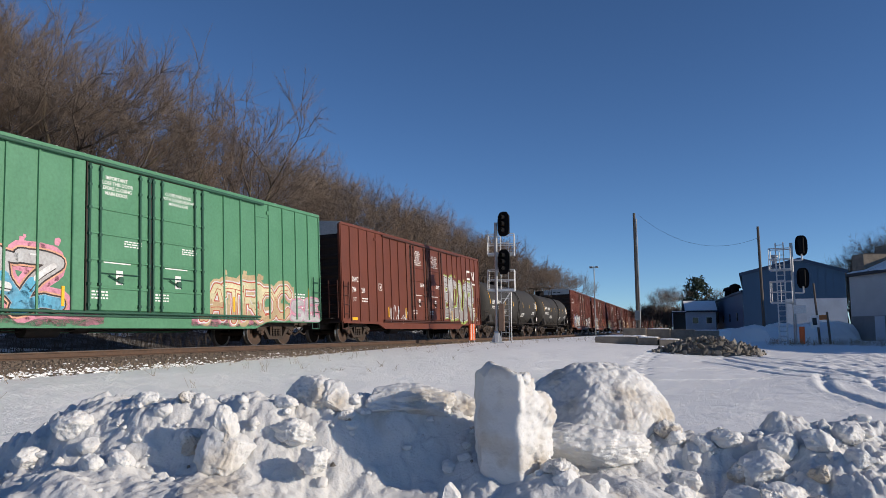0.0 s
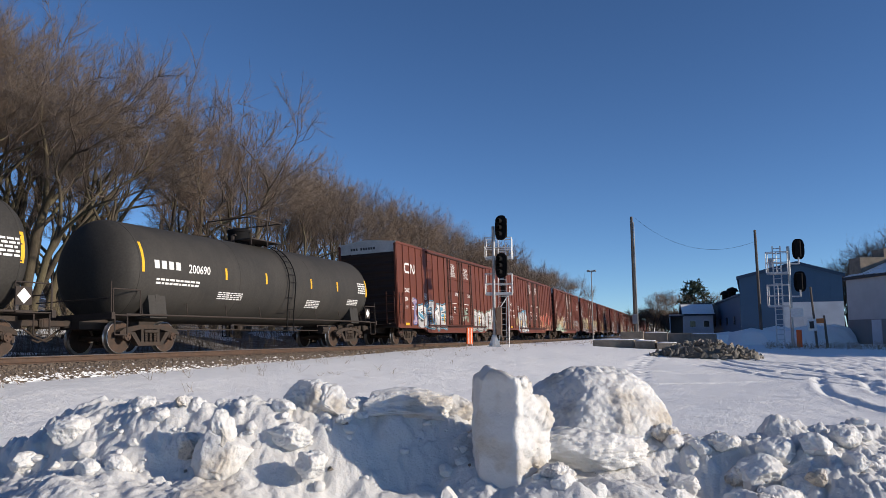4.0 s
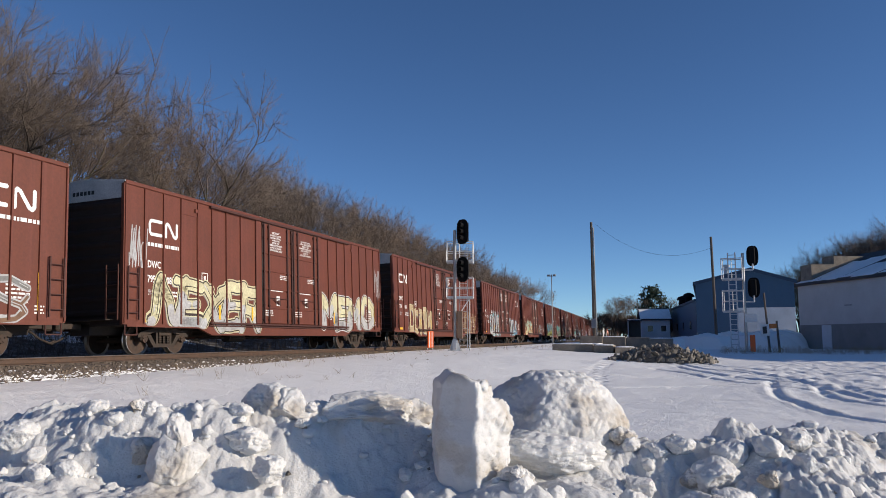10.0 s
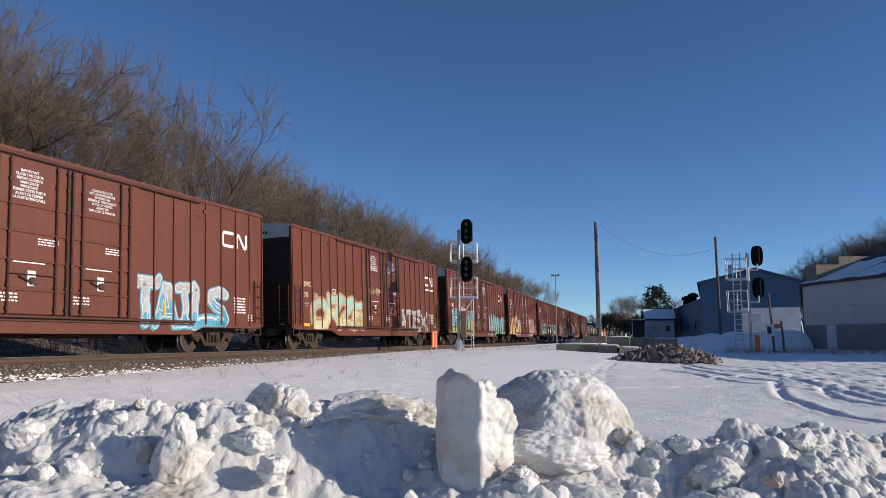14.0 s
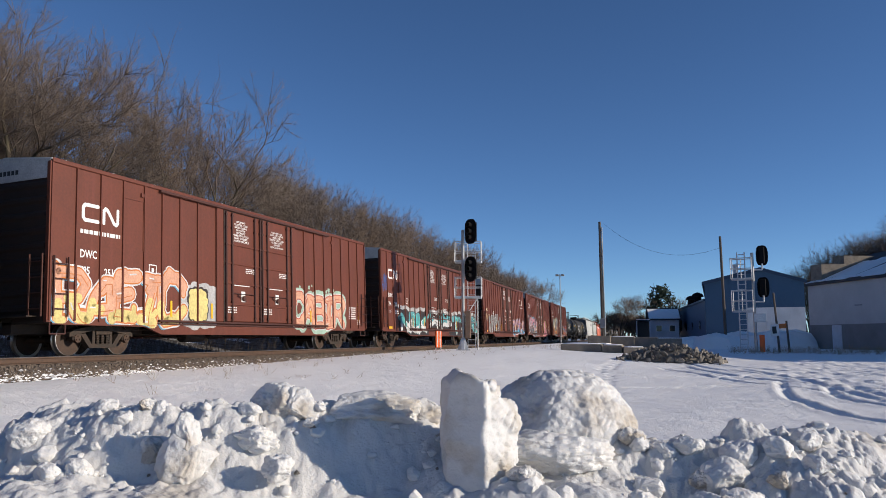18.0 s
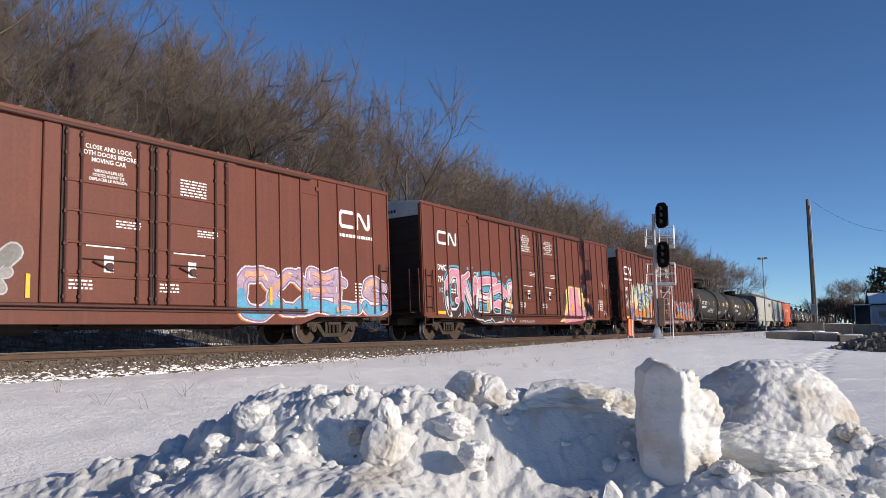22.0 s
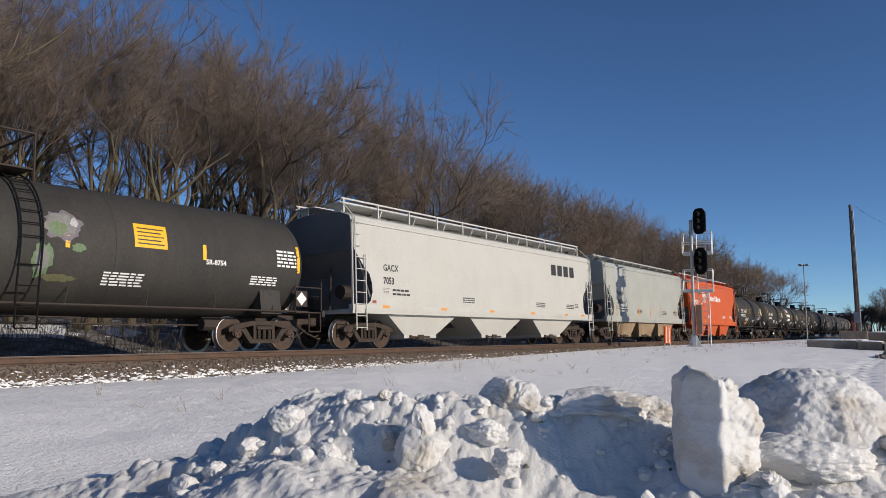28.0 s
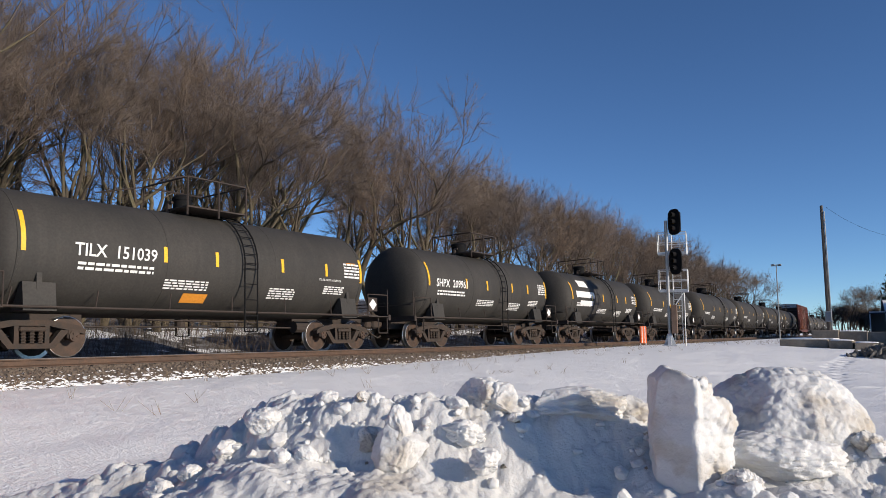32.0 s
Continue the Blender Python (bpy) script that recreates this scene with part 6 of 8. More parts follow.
def spike_mesh(name, segs, spikes, r):
    """Thin tubes of three sides and many pointed twigs in one mesh. spikes: rows of x, y, z, x, y, z."""
    me0 = tube_mesh(name, segs, 3)
    v0 = np.zeros(len(me0.vertices) * 3)
    me0.vertices.foreach_get("co", v0)
    f0 = np.zeros(len(me0.loops), int)
    me0.loops.foreach_get("vertex_index", f0)
    bpy.data.meshes.remove(me0)
    a = np.array(spikes, float)
    p0, p1 = a[:, 0:3], a[:, 3:6]
    d = p1 - p0
    d /= np.linalg.norm(d, axis=1, keepdims=True) + 1e-9
    u = np.cross(d, np.where(np.abs(d[:, 2:3]) < 0.9, np.array([[0, 0, 1.0]]), np.array([[1.0, 0, 0]])))
    u /= np.linalg.norm(u, axis=1, keepdims=True) + 1e-9
    w = np.cross(d, u)
    ring = [p0 + r * (u * math.cos(q) + w * math.sin(q)) for q in (0.0, 2.094, 4.189)]
    v1 = np.stack(ring + [p1], axis=1).reshape(-1, 3)
    base = len(v0) // 3 + 4 * np.arange(len(a))[:, None, None]
    f1 = (np.array([[0, 1, 3], [1, 2, 3], [2, 0, 3]])[None] + base).reshape(-1)
    me = bpy.data.meshes.new(name)
    v = np.concatenate([v0, v1.ravel()])
    me.vertices.add(len(v) // 3)
    me.vertices.foreach_set("co", v)
    loops = np.concatenate([f0, f1])
    me.loops.add(len(loops))
    me.loops.foreach_set("vertex_index", loops)
    total = np.concatenate([np.full(len(f0) // 4, 4), np.full(len(f1) // 3, 3)])
    me.polygons.add(len(total))
    me.polygons.foreach_set("loop_start", np.cumsum(total) - total)
    me.polygons.foreach_set("loop_total", total)
    me.update(calc_edges=True)
    me.shade_smooth()
    return me


def grow(rng, height, stems, spread, depth, twigs, fine, lean=(0.0, 0.0)):
    """A bare tree: stout limbs that fork and sweep upwards, then long curved shoots set with fine twigs. Returns limbs and branches as tube rows, twigs as spikes."""
    limbs, thin, spikes = [], [], []
    pull = np.array([lean[0] * 0.05, lean[1] * 0.05, 0.060])
    full = 1.0 if stems == 1 else 0.62 if stems == 2 else 0.45

    def turned(d, tilt, w):
        """d, tilted by an angle towards a direction round it."""
        a = np.cross(d, np.array([0.0, 0.0, 1.0]) if abs(d[2]) < 0.9 else np.array([1.0, 0.0, 0.0]))
        a /= np.linalg.norm(a)
        e = d * math.cos(tilt) + (a * math.cos(w) + np.cross(d, a) * math.sin(w)) * math.sin(tilt)
        return e / np.linalg.norm(e)

    def shoot(p, d, length):
        """A thin curved shoot with twigs on both sides."""
        steps = 3
        r = 0.008 + 0.004 * length
        for k in range(steps):
            d = d + pull * 1.1 + np.array([rng.gauss(0, 0.20), rng.gauss(0, 0.20), rng.gauss(0, 0.16)])
            d = d / np.linalg.norm(d)
            q = p + d * length / steps
            thin.append((*p, *q, r, r * 0.68))
            for _ in range(twigs):
                e = turned(d, rng.uniform(0.3, 1.05), rng.uniform(0, 6.28)) + pull * 1.5
                f = p + (q - p) * rng.random()
                spikes.append((*f, *(f + e * fine * rng.uniform(0.35, 1.0))))
            p, r = q, r * 0.68
        spikes.append((*p, *(p + (d + pull) * fine * 0.7)))

    def branch(p, d, length, r, level):
        steps = 5 if level < 2 else 4
        w0 = rng.uniform(0, 6.28)
        for k in range(steps):
            wild = 0.10 + 0.055 * level
            d = d + pull * (0.4 + 0.35 * level) + np.array([rng.gauss(0, wild), rng.gauss(0, wild), rng.gauss(0, wild * 0.6)])
            d = d / np.linalg.norm(d)
            q = p + d * length / steps
            r1 = r * (0.93 if level < 1 else 0.87)
            (limbs if r > 0.038 else thin).append((*p, *q, r, r1))
            p, r = q, r1
            w0 += 2.4
            if level >= depth - 1:
                shoot(p, turned(d, rng.uniform(0.40, 0.85), w0), length * rng.uniform(0.5, 0.8))
            elif k > 1 and rng.random() < (0.22 if level == 0 else 0.75 * full):
                branch(p, turned(d, rng.uniform(0.40, 0.75) * spread, w0), length * rng.uniform(0.45, 0.62), r * 0.55, min(level + 2, depth - 1) if rng.random() < 0.6 else level + 1)
        if level >= depth - 1:
            for _ in range(2):
                shoot(p, turned(d, rng.uniform(0.1, 0.4), rng.uniform(0, 6.28)), length * rng.uniform(0.5, 0.8))
            return
        w0 = rng.uniform(0, 6.28)
        for j in range(rng.choice((2, 3)) if rng.random() < full else 2):
            branch(p, turned(d, rng.uniform(0.22, 0.55) * spread, w0 + j * 2.2), length * rng.uniform(0.64, 0.80), r * rng.uniform(0.66, 0.80), level + 1)
    for k in range(stems):
        w = 2 * math.pi * k / stems + rng.uniform(-0.5, 0.5)
        out = rng.uniform(0.14, 0.40) if stems > 1 else 0.05
        d = np.array([math.cos(w) * out + lean[0] * 0.4, math.sin(w) * out + lean[1] * 0.4, 1.0])
        d /= np.linalg.norm(d)
        start = np.array([math.cos(w) * 0.18 * (stems > 1), math.sin(w) * 0.18 * (stems > 1), -0.3])
        branch(start, d, height * rng.uniform(0.27, 0.34), height * 0.0150 * rng.uniform(0.8, 1.2), 0)
    k = height / max(s[5] for s in thin)
    return [tuple(c * k for c in s[:6]) + s[6:] for s in limbs], [tuple(c * k for c in s[:6]) + s[6:] for s in thin], np.array(spikes) * k


def bare_tree(name, seed, height, stems, spread, depth, twigs, fine, mat, label, lean=(0, 0), r=0.0075):
    rng = random.Random(seed)
    limbs, thin, spikes = grow(rng, height, stems, spread, depth, twigs, fine, lean)
    tree = thing(name, label, "tree")
    trunk = tube_mesh("trunk", limbs, 7)
    trunk.materials.append(BARK)
    put("trunk", trunk, BARK, tree)
    crown = spike_mesh("crown", thin, spikes, r)
    crown.materials.append(mat)
    put("crown", crown, mat, tree, "dense bare twigs")
    return tree


def woods():
    rng = random.Random(12)
    edge_label = "bare grey-brown deciduous tree at the wood's edge"
    kinds = [bare_tree("bare_tree", 100 + k, 13.2, (1, 3, 2, 1, 2)[k], (1.05, 0.95, 1.1, 0.9, 1.05)[k], 4, 8, 0.48, TWIG if k % 2 == 0 else TWIG_RED, edge_label, (0.35, 0.10), r=0.0042) for k in range(5)]
    mids = [bare_tree("bare_tree", 120 + k, 13.0, (1, 2, 1)[k], 1.0, 4, 3, 0.65, TWIG if k else TWIG_RED, edge_label, (0.25, 0.05), r=0.008) for k in range(3)]
    thin = [bare_tree("bare_tree", 140 + k, 11.5, 1, 0.8, 4, 3, 0.60, TWIG, "slender bare tree in the wood", (0.15, 0.0), r=0.0065) for k in range(3)]
    shrub = [bare_tree("bare_shrub", 160 + k, 5.0, 4, 1.2, 2, 7, 0.8, TWIG_RED if k else TWIG, "dense bare brown shrub at the field's end", r=0.018) for k in range(2)]
    big = bare_tree("bare_tree", 171, 18.5, 3, 0.85, 4, 4, 0.55, TWIG, "tall old bare tree with several mossy stems", (0.2, 0.0), r=0.0045)
    G = "woods beside the track"

    def plant(src, x, y, h):
        if src in kinds and y > 62:
            src = mids[kinds.index(src) % 3]
        if 27 < y < 75 and x < track(y)[0] - 6:
            h *= 1.11 if y < 42 else 0.98
        k = h * rng.uniform(0.90, 1.01)
        t = copy_thing(src, pose(x, y, ground_z(x, y) - 0.1, 0, 0, rng.uniform(-65, 65) + (0 if rng.random() < 0.8 else 180)))
        t.scale = (k, k, k * rng.uniform(0.95, 1.02))
        tagged(t, group=G)
    y = -14.0
    while y < 170:
        edge = track(y)[0] - 11.5
        plant(kinds[rng.randrange(5)], edge + rng.uniform(-1.5, 1.2), y + rng.uniform(-1, 1), 1.0)
        y += 4.3 if y < 70 else 5.4
    y = -20.0
    while y < 170:
        edge = track(y)[0] - 17.5
        plant(kinds[rng.randrange(5)], edge + rng.uniform(-2, 2), y + rng.uniform(-1, 1), 1.17)
        plant(thin[rng.randrange(3)], edge + rng.uniform(-4, 4), y + 2 + rng.uniform(-1, 1), 1.22)
        y += 4.1 if y < 70 else 6.5
    y = -25.0
    while y < 190:
        edge = track(y)[0] - 27
        plant(thin[rng.randrange(3)], edge + rng.uniform(-4, 4), y + rng.uniform(-2, 2), 1.62)
        y += 5.5
    big.matrix_basis = pose(-31.0, 17.6, ground_z(-31.0, 17.6) - 0.1, 0, 0, 140) @ Matrix.Scale(0.88, 4)
    tagged(big, group=G)
    for x, y, k in ((-31.0, 12.0, 0.95), (-31, 5.0, 0.95), (-34.5, 22.5, 0.86), (-33.0, 27.0, 0.80), (-30.5, 9.0, 0.9)):
        plant(big, x, y, k)
    for x, y, k in ((-31.5, 26.0, 1.22), (-32.5, 29.0, 1.16), (-34.0, 24.0, 1.28), (-33.0, 9.5, 1.3), (-32.0, 14.5, 1.22), (-36.5, 17.0, 1.24), (-37.5, 25.5, 1.26), (-35.0, 30.0, 1.16), (-34.0, 14.0, 1.2)):
        plant(kinds[(0, 3, 0, 1)[int(y) % 4]], x, y, k)
    # the far line of trees round the field's end and on the hill behind the buildings
    for _ in range(46):
        a, d = radians(rng.uniform(-13, 6)), rng.uniform(190, 290)
        x, y = d * math.sin(a), d * math.cos(a)
        if x > track(y)[0] + 6 or x < track(y)[0] - 8:
            plant(thin[rng.randrange(3)], x, y, rng.uniform(0.45, 0.8))
    for _ in range(34):
        a, d = radians(rng.uniform(-9.8, -1.0)), rng.uniform(124, 165)
        x, y = d * math.sin(a), d * math.cos(a)
        if x > track(y)[0] + 7:
            plant(shrub[rng.randrange(2)], x, y, rng.uniform(0.75, 1.05) * d / 125)
    for x, y, h in ((-13.6, 122, 0.62), (-12.6, 126, 0.70), (-11.2, 124, 0.58), (-10.0, 130, 0.66), (-5.6, 128, 0.66), (-4.4, 131, 0.60), (-16.5, 138, 0.62), (-14.8, 133, 0.66)):
        plant(mids[rng.randrange(3)], x, y, h)
    # the wooded slope behind the halls
    for k in range(96):
        f = (k + rng.random()) / 96
        x, y = 11.5 + 18 * f, rng.uniform(98, 112)
        plant(mids[rng.randrange(3)], x, y, (0.74 + 0.44 * min(1, f * 1.7)) * rng.uniform(0.9, 1.08))
    for src in kinds + mids + thin + shrub:
        for o in (src, *src.children_recursive):
            bpy.data.objects.remove(o)
    # brush and dead grass under the trees, along the far side of the track
    litter = []
    n_o, ys = 12, list(np.arange(-30, 200, 1.6))
    for y in ys:
        for k in range(n_o + 1):
            o = -2.95 - 36 * (k / n_o) ** 1.5
            x = track(y)[0] + o + 0.3 * math.sin(y * 1.3)
            litter.append((x, y, ground_z(x, y) + 0.02 + 0.06 * noise.noise(Vector((x, y, 0)))))
    n1 = n_o + 1
    s = Shape().add(litter, [(j * n1 + i, j * n1 + i + 1, (j + 1) * n1 + i + 1, (j + 1) * n1 + i) for j in range(len(ys) - 1) for i in range(n_o)])
    tagged(put("wood_floor", s, LITTER, smooth=True), "brown leaf litter with patches of snow under the trees", "ground", kind="structure")
    stems = []
    for _ in range(9500):
        y = -12 + 130 * rng.random() ** 1.25
        o = -3.3 - 8.4 * rng.random() ** 1.2
        x = track(y)[0] + o
        z = ground_z(x, y)
        h = rng.uniform(0.25, 1.0) if o > -7 else rng.uniform(0.5, 2.2)
        lx, ly = rng.gauss(0, 0.28) * h, rng.gauss(0, 0.28) * h
        stems.append((x, y, z - 0.05, x + lx * 0.5, y + ly * 0.5, z + h * 0.55, 0.008, 0.006))
        stems.append((x + lx * 0.5, y + ly * 0.5, z + h * 0.55, x + lx * 1.3, y + ly * 1.3, z + h, 0.006, 0.003))
        if h > 0.9:
            stems.append((x + lx * 0.4, y + ly * 0.4, z + h * 0.5, x - lx, y - ly + 0.1, z + h * 0.9, 0.007, 0.004))
    tagged(put("brush", tube_mesh("brush", stems, 3), BRUSH), "tangle of dry brown brush and saplings below the trees", "brush", kind="stuff")
    stems = []
    for _ in range(2600):
        if rng.random() < 0.55:
            y = rng.uniform(6, 60)
            x = track(y)[0] + 3.4 + 5 * rng.random() ** 2.5
            h = rng.uniform(0.08, 0.3)
            if rng.random() < 0.86:
                continue
        else:
            x, y = rng.uniform(1.0, 24), rng.uniform(48.5, 56)
            h = rng.uniform(0.15, 0.55)
        z = ground_z(x, y)
        for _ in range(4):
            stems.append((x + rng.gauss(0, 0.05), y + rng.gauss(0, 0.05), z - 0.03, x + rng.gauss(0, 0.12), y + rng.gauss(0, 0.12), z + h * rng.uniform(0.6, 1), 0.0035, 0.002))
    tagged(put("grass_tufts", tube_mesh("grass_tufts", stems, 3), GRASS), "dead grass stalks standing out of the snow", "grass", kind="stuff")


def pine(x, y, h):
    rng = random.Random(5)
    tree = thing("pine_tree", "dark green pine tree among bare trees", "tree", m=pose(x, y, ground_z(x, y)))
    put("trunk", tube_mesh("trunk", [(0, 0, -0.2, 0, 0, h * 0.97, 0.22, 0.05)], 7), BARK, tree)
    s, limbs = Shape(), []
    for k in range(64):
        z = h * (0.34 + 0.64 * k / 64)
        r = h * 0.25 * math.sqrt(max(0, 1 - (2 * k / 64 - 0.85) ** 2 / 1.35)) * rng.uniform(0.6, 1.1) + 0.2
        a = rng.uniform(0, 6.28)
        c, sn = math.cos(a), math.sin(a)
        limbs.append((0, 0, z, r * c, r * sn, z + 0.12 * r, 0.05, 0.015))
        for _ in range(26):
            f = rng.uniform(0.35, 1.05)
            px, py, pz = r * f * c + rng.gauss(0, 0.22), r * f * sn + rng.gauss(0, 0.22), z + 0.12 * r * f + rng.gauss(0, 0.16)
            q = [rng.gauss(0, 0.2) for _ in range(9)]
            s.add([(px + q[0], py + q[1], pz + q[2]), (px + q[3], py + q[4], pz + q[5]), (px + q[6], py + q[7], pz + q[8])], [(0, 1, 2)])
    tagged(put("limb", tube_mesh("limb", limbs, 4), BARK, tree), kind="stuff")
    put("crown", s, PINE, tree, "clumped dark needles", fix=False)


# ---- signals ----
def signal_head(parent, x, y, z, turn):
    """A three-lamp colour-light head with an oval background. Faces -y before it is turned."""
    m = pose(x, y, z, 0, 0, turn)
    n = 28
    pts = [(0.37 * math.copysign(abs(math.cos(w)) ** 0.6, math.cos(w)), 0.66 * math.copysign(abs(math.sin(w)) ** 0.75, math.sin(w))) for w in np.arange(n) * 2 * math.pi / n]
    head = put("signal_head", Shape().prism(pts, 1, -0.015, 0.015), SIGNAL_BLACK, parent, "black oval signal background", m=m)
    put("lamp_housing", Shape().soft_box(-0.17, 0.17, 0.016, 0.36, -0.52, 0.52, 0.03), SIGNAL_BLACK, head)
    for dz, col in ((0.34, "green"), (0.0, "amber"), (-0.34, "red")):
        s = Shape()
        arc = np.linspace(-2.4, 2.4, 13) + math.pi / 2
        v = [(0.125 * math.cos(w), -0.016 - d * (0.30 if j else 0), dz + 0.125 * math.sin(w)) for d, j in ((1, 0), (1, 1)) for w in arc]
        k = len(arc)
        s.add(v + [(p[0] * 1.06, p[1], dz + (p[2] - dz) * 1.06) for p in v],
              [(i, i + 1, k + i + 1, k + i) for i in range(k - 1)] + [(2 * k + i, 3 * k + i, 3 * k + i + 1, 2 * k + i + 1) for i in range(k - 1)]
              + [(k + i, k + i + 1, 3 * k + i + 1, 3 * k + i) for i in range(k - 1)])
        put("visor", s, SIGNAL_BLACK, head)
        put("lens", Shape().tube((0, -0.025, dz), (0, -0.016, dz), 0.10, n=16), LENSES[col], head, "dark unlit lens")
    return head


LENSES = {"green": lamp_lens("green_lens", (0.02, 0.07, 0.05)), "amber": lamp_lens("amber_lens", (0.10, 0.06, 0.02)), "red": lamp_lens("red_lens", (0.09, 0.015, 0.015))}


def platform_cage(parent, name, x0, x1, y0, y1, z, h, r=0.022):
    corners = [(x0, y0), (x1, y0), (x1, y1), (x0, y1)]
    deck = put("platform", Shape().box(x0, x1, y0, y1, z - 0.012, z - 0.002), STEEL, parent)
    for px, py in corners + [((x0 + x1) / 2, y0)]:
        put("rail_post", Shape().tube((px, py, z), (px, py, z + h), r, n=6), STEEL, deck)
    for f in (0.5, 1.0):
        s = Shape()
        for (ax, ay), (bx, by) in zip(corners, corners[1:] + corners[:1]):
            s.tube((ax, ay, z + h * f), (bx, by, z + h * f), r, n=6)
        put(name, s, STEEL, deck, "galvanised guard rail")
    s = Shape().box(x0, x1, y0, y0 + 0.03, z - 0.06, z + 0.06).box(x0, x1, y1 - 0.03, y1, z - 0.06, z + 0.06).box(x0, x0 + 0.03, y0, y1, z - 0.06, z + 0.06).box(x1 - 0.03, x1, y0, y1, z - 0.06, z + 0.06)
    k = 0.06
    while k < x1 - x0 - 0.05:
        s.box(x0 + k, x0 + k + 0.02, y0, y1, z - 0.01, z + 0.02)
        k += 0.07
    put("grating", s, STEEL, deck)
    return deck


def near_signal():
    x, y = -12.3, 38.0
    z0 = ground_z(x, y)
    sg = thing("signal_mast", "railway signal mast with two unlit black heads and guard rails", "railway signal", "signals", m=pose(x, y, z0, 0, 0, 14))
    h = 0.52 + 6.24 - z0
    put("mast", Shape().tube((0, 0, 0.3), (0, 0, h - 0.55), 0.085, n=14), MAST, sg, smooth=True)
    put("base", Shape().prism([(-0.30, 0.0), (0.30, 0.0), (0.10, 0.62), (-0.10, 0.62)], 1, -0.08, 0.08).box(-0.36, 0.36, -0.3, 0.3, 0.0, 0.05).prism([(-0.30, 0.0), (0.30, 0.0), (0.10, 0.6), (-0.10, 0.6)], 0, -0.08, 0.08),
        STEEL, sg, "splayed cast base")
    top, low = h - 0.66, h - 0.66 - 2.0
    for z in (top, low):
        signal_head(sg, 0.42, -0.22, z, -32)
        put("head_arm", Shape().tube((0, 0, z - 0.30), (0.42, -0.05, z - 0.30), 0.045, n=8).soft_box(0.30, 0.54, -0.18, 0.12, z - 0.36, z - 0.24, 0.02), STEEL, sg)
    for z in (top - 1.55, low - 1.45):
        platform_cage(sg, "guard_rail", -0.45, 0.95, -0.05, 0.85, z, 1.05)
    put("ladder", Shape().add(*(lambda l: (l.v, l.f))(ladder(0.40, 0.1, h - 1.4, 18, 0.012, 0.016))), STEEL, sg, m=Matrix.Translation((0.62, 0.55, 0)) @ pose(0, 0, 0, 0, 0, 90))
    put("brace", Shape().tube((0.05, 0, low - 2.6), (0.75, 0.3, low - 1.5), 0.03, n=6), STEEL, sg)
    put("cabinet", Shape().soft_box(0.12, 0.40, -0.20, 0.20, 0.62, 2.05, 0.02), RUST_BOX, sg, "tall rusty cable cabinet")
    put("conduit", Shape().path([(0.75, 0.3, 0.0), (0.75, 0.3, low - 1.5)], 0.03), STEEL, sg)
    # the orange marker beside it
    mx, my = -14.15, 39.3
    mz = ground_z(mx, my)
    mk = thing("cable_marker", "orange plastic marker with white stripes beside the track", "marker post", m=pose(mx, my, mz, 0, 0, 40))
    put("panel", Shape().soft_box(-0.17, 0.17, -0.08, 0.08, 0.12, 1.02, 0.02), SAFETY, mk)
    for k in (-0.07, 0.08):
        put("stripe", Shape().box(k - 0.02, k + 0.02, -0.086, -0.082, 0.14, 1.0), WHITE, mk)
    for k in (-0.15, 0.15):
        put("leg", Shape().box(k - 0.02, k + 0.02, -0.03, 0.03, -0.1, 0.2), STEEL, mk)


def far_signal():
    x, y = 2.45, 53.0
    z0 = ground_z(x, y)
    sg = thing("signal_tower", "railway signal seen from behind, with a caged ladder and two platforms", "railway signal", "signals", m=pose(x, y, z0, 0, 0, -8))
    h = 0.52 + 5.75 - z0
    put("mast", Shape().tube((0.15, 0, 0), (0.15, 0, h - 0.25), 0.095, n=14).soft_box(-0.15, 0.45, -0.3, 0.3, 0, 0.08, 0.02), MAST, sg, smooth=True)
    for z in (h - 0.42, h - 2.5):
        hd = signal_head(sg, 0.72, 0.35, z, 180)
        put("head_arm", Shape().tube((0.15, 0.05, z - 0.95), (0.72, 0.2, z - 0.95), 0.05, n=8).tube((0.72, 0.2, z - 0.95), (0.72, 0.25, z - 0.45), 0.05, n=8), STEEL, sg)
    for z in (h - 1.95, h - 4.05):
        platform_cage(sg, "guard_rail", -1.15, 0.12, -0.45, 0.45, z, 1.35, 0.028)
    put("ladder", ladder(0.46, 0.0, h - 0.2, 20, 0.026, 0.036), STEEL, sg, m=Matrix.Translation((-0.75, -0.2, 0)) @ pose(0, 0, 0, 0, 0, -90))
    put("number_plate", Shape().box(0.12, 0.85, -0.14, -0.12, h - 4.75, h - 4.2), WHITE, sg, "blank pale plate")
    put("cabinet", Shape().soft_box(0.38, 0.68, -0.15, 0.15, 0.02, 1.1, 0.02), SAFETY, sg, "orange cable marker at its foot")
    # stakes and signs in the snow beside it
    for px, py, hh, lab in ((3.97, 53.0, 3.8, "leaning dark wooden stake"), (4.55, 53.0, 2.0, "short dark wooden stake")):
        p = thing("stake", lab + " in the snow", "post", m=pose(px, py, ground_z(px, py), 0, -3, 0))
        put("post", Shape().tube((0, 0, -0.3), (0, 0, hh), 0.075, 0.06, n=8), WOODPOLE, p)
        if hh > 3:
            put("sign", Shape().box(-0.42, 0.1, -0.10, -0.08, 1.05, 1.8), WHITE, p, "small white sign")
            put("sign_mark", Shape().box(-0.30, -0.05, -0.106, -0.102, 1.2, 1.65), BLACKP, p)
            put("flag", Shape().box(0.1, 0.55, -0.09, -0.07, 1.5, 1.8), P["orange"], p, "small orange flag")


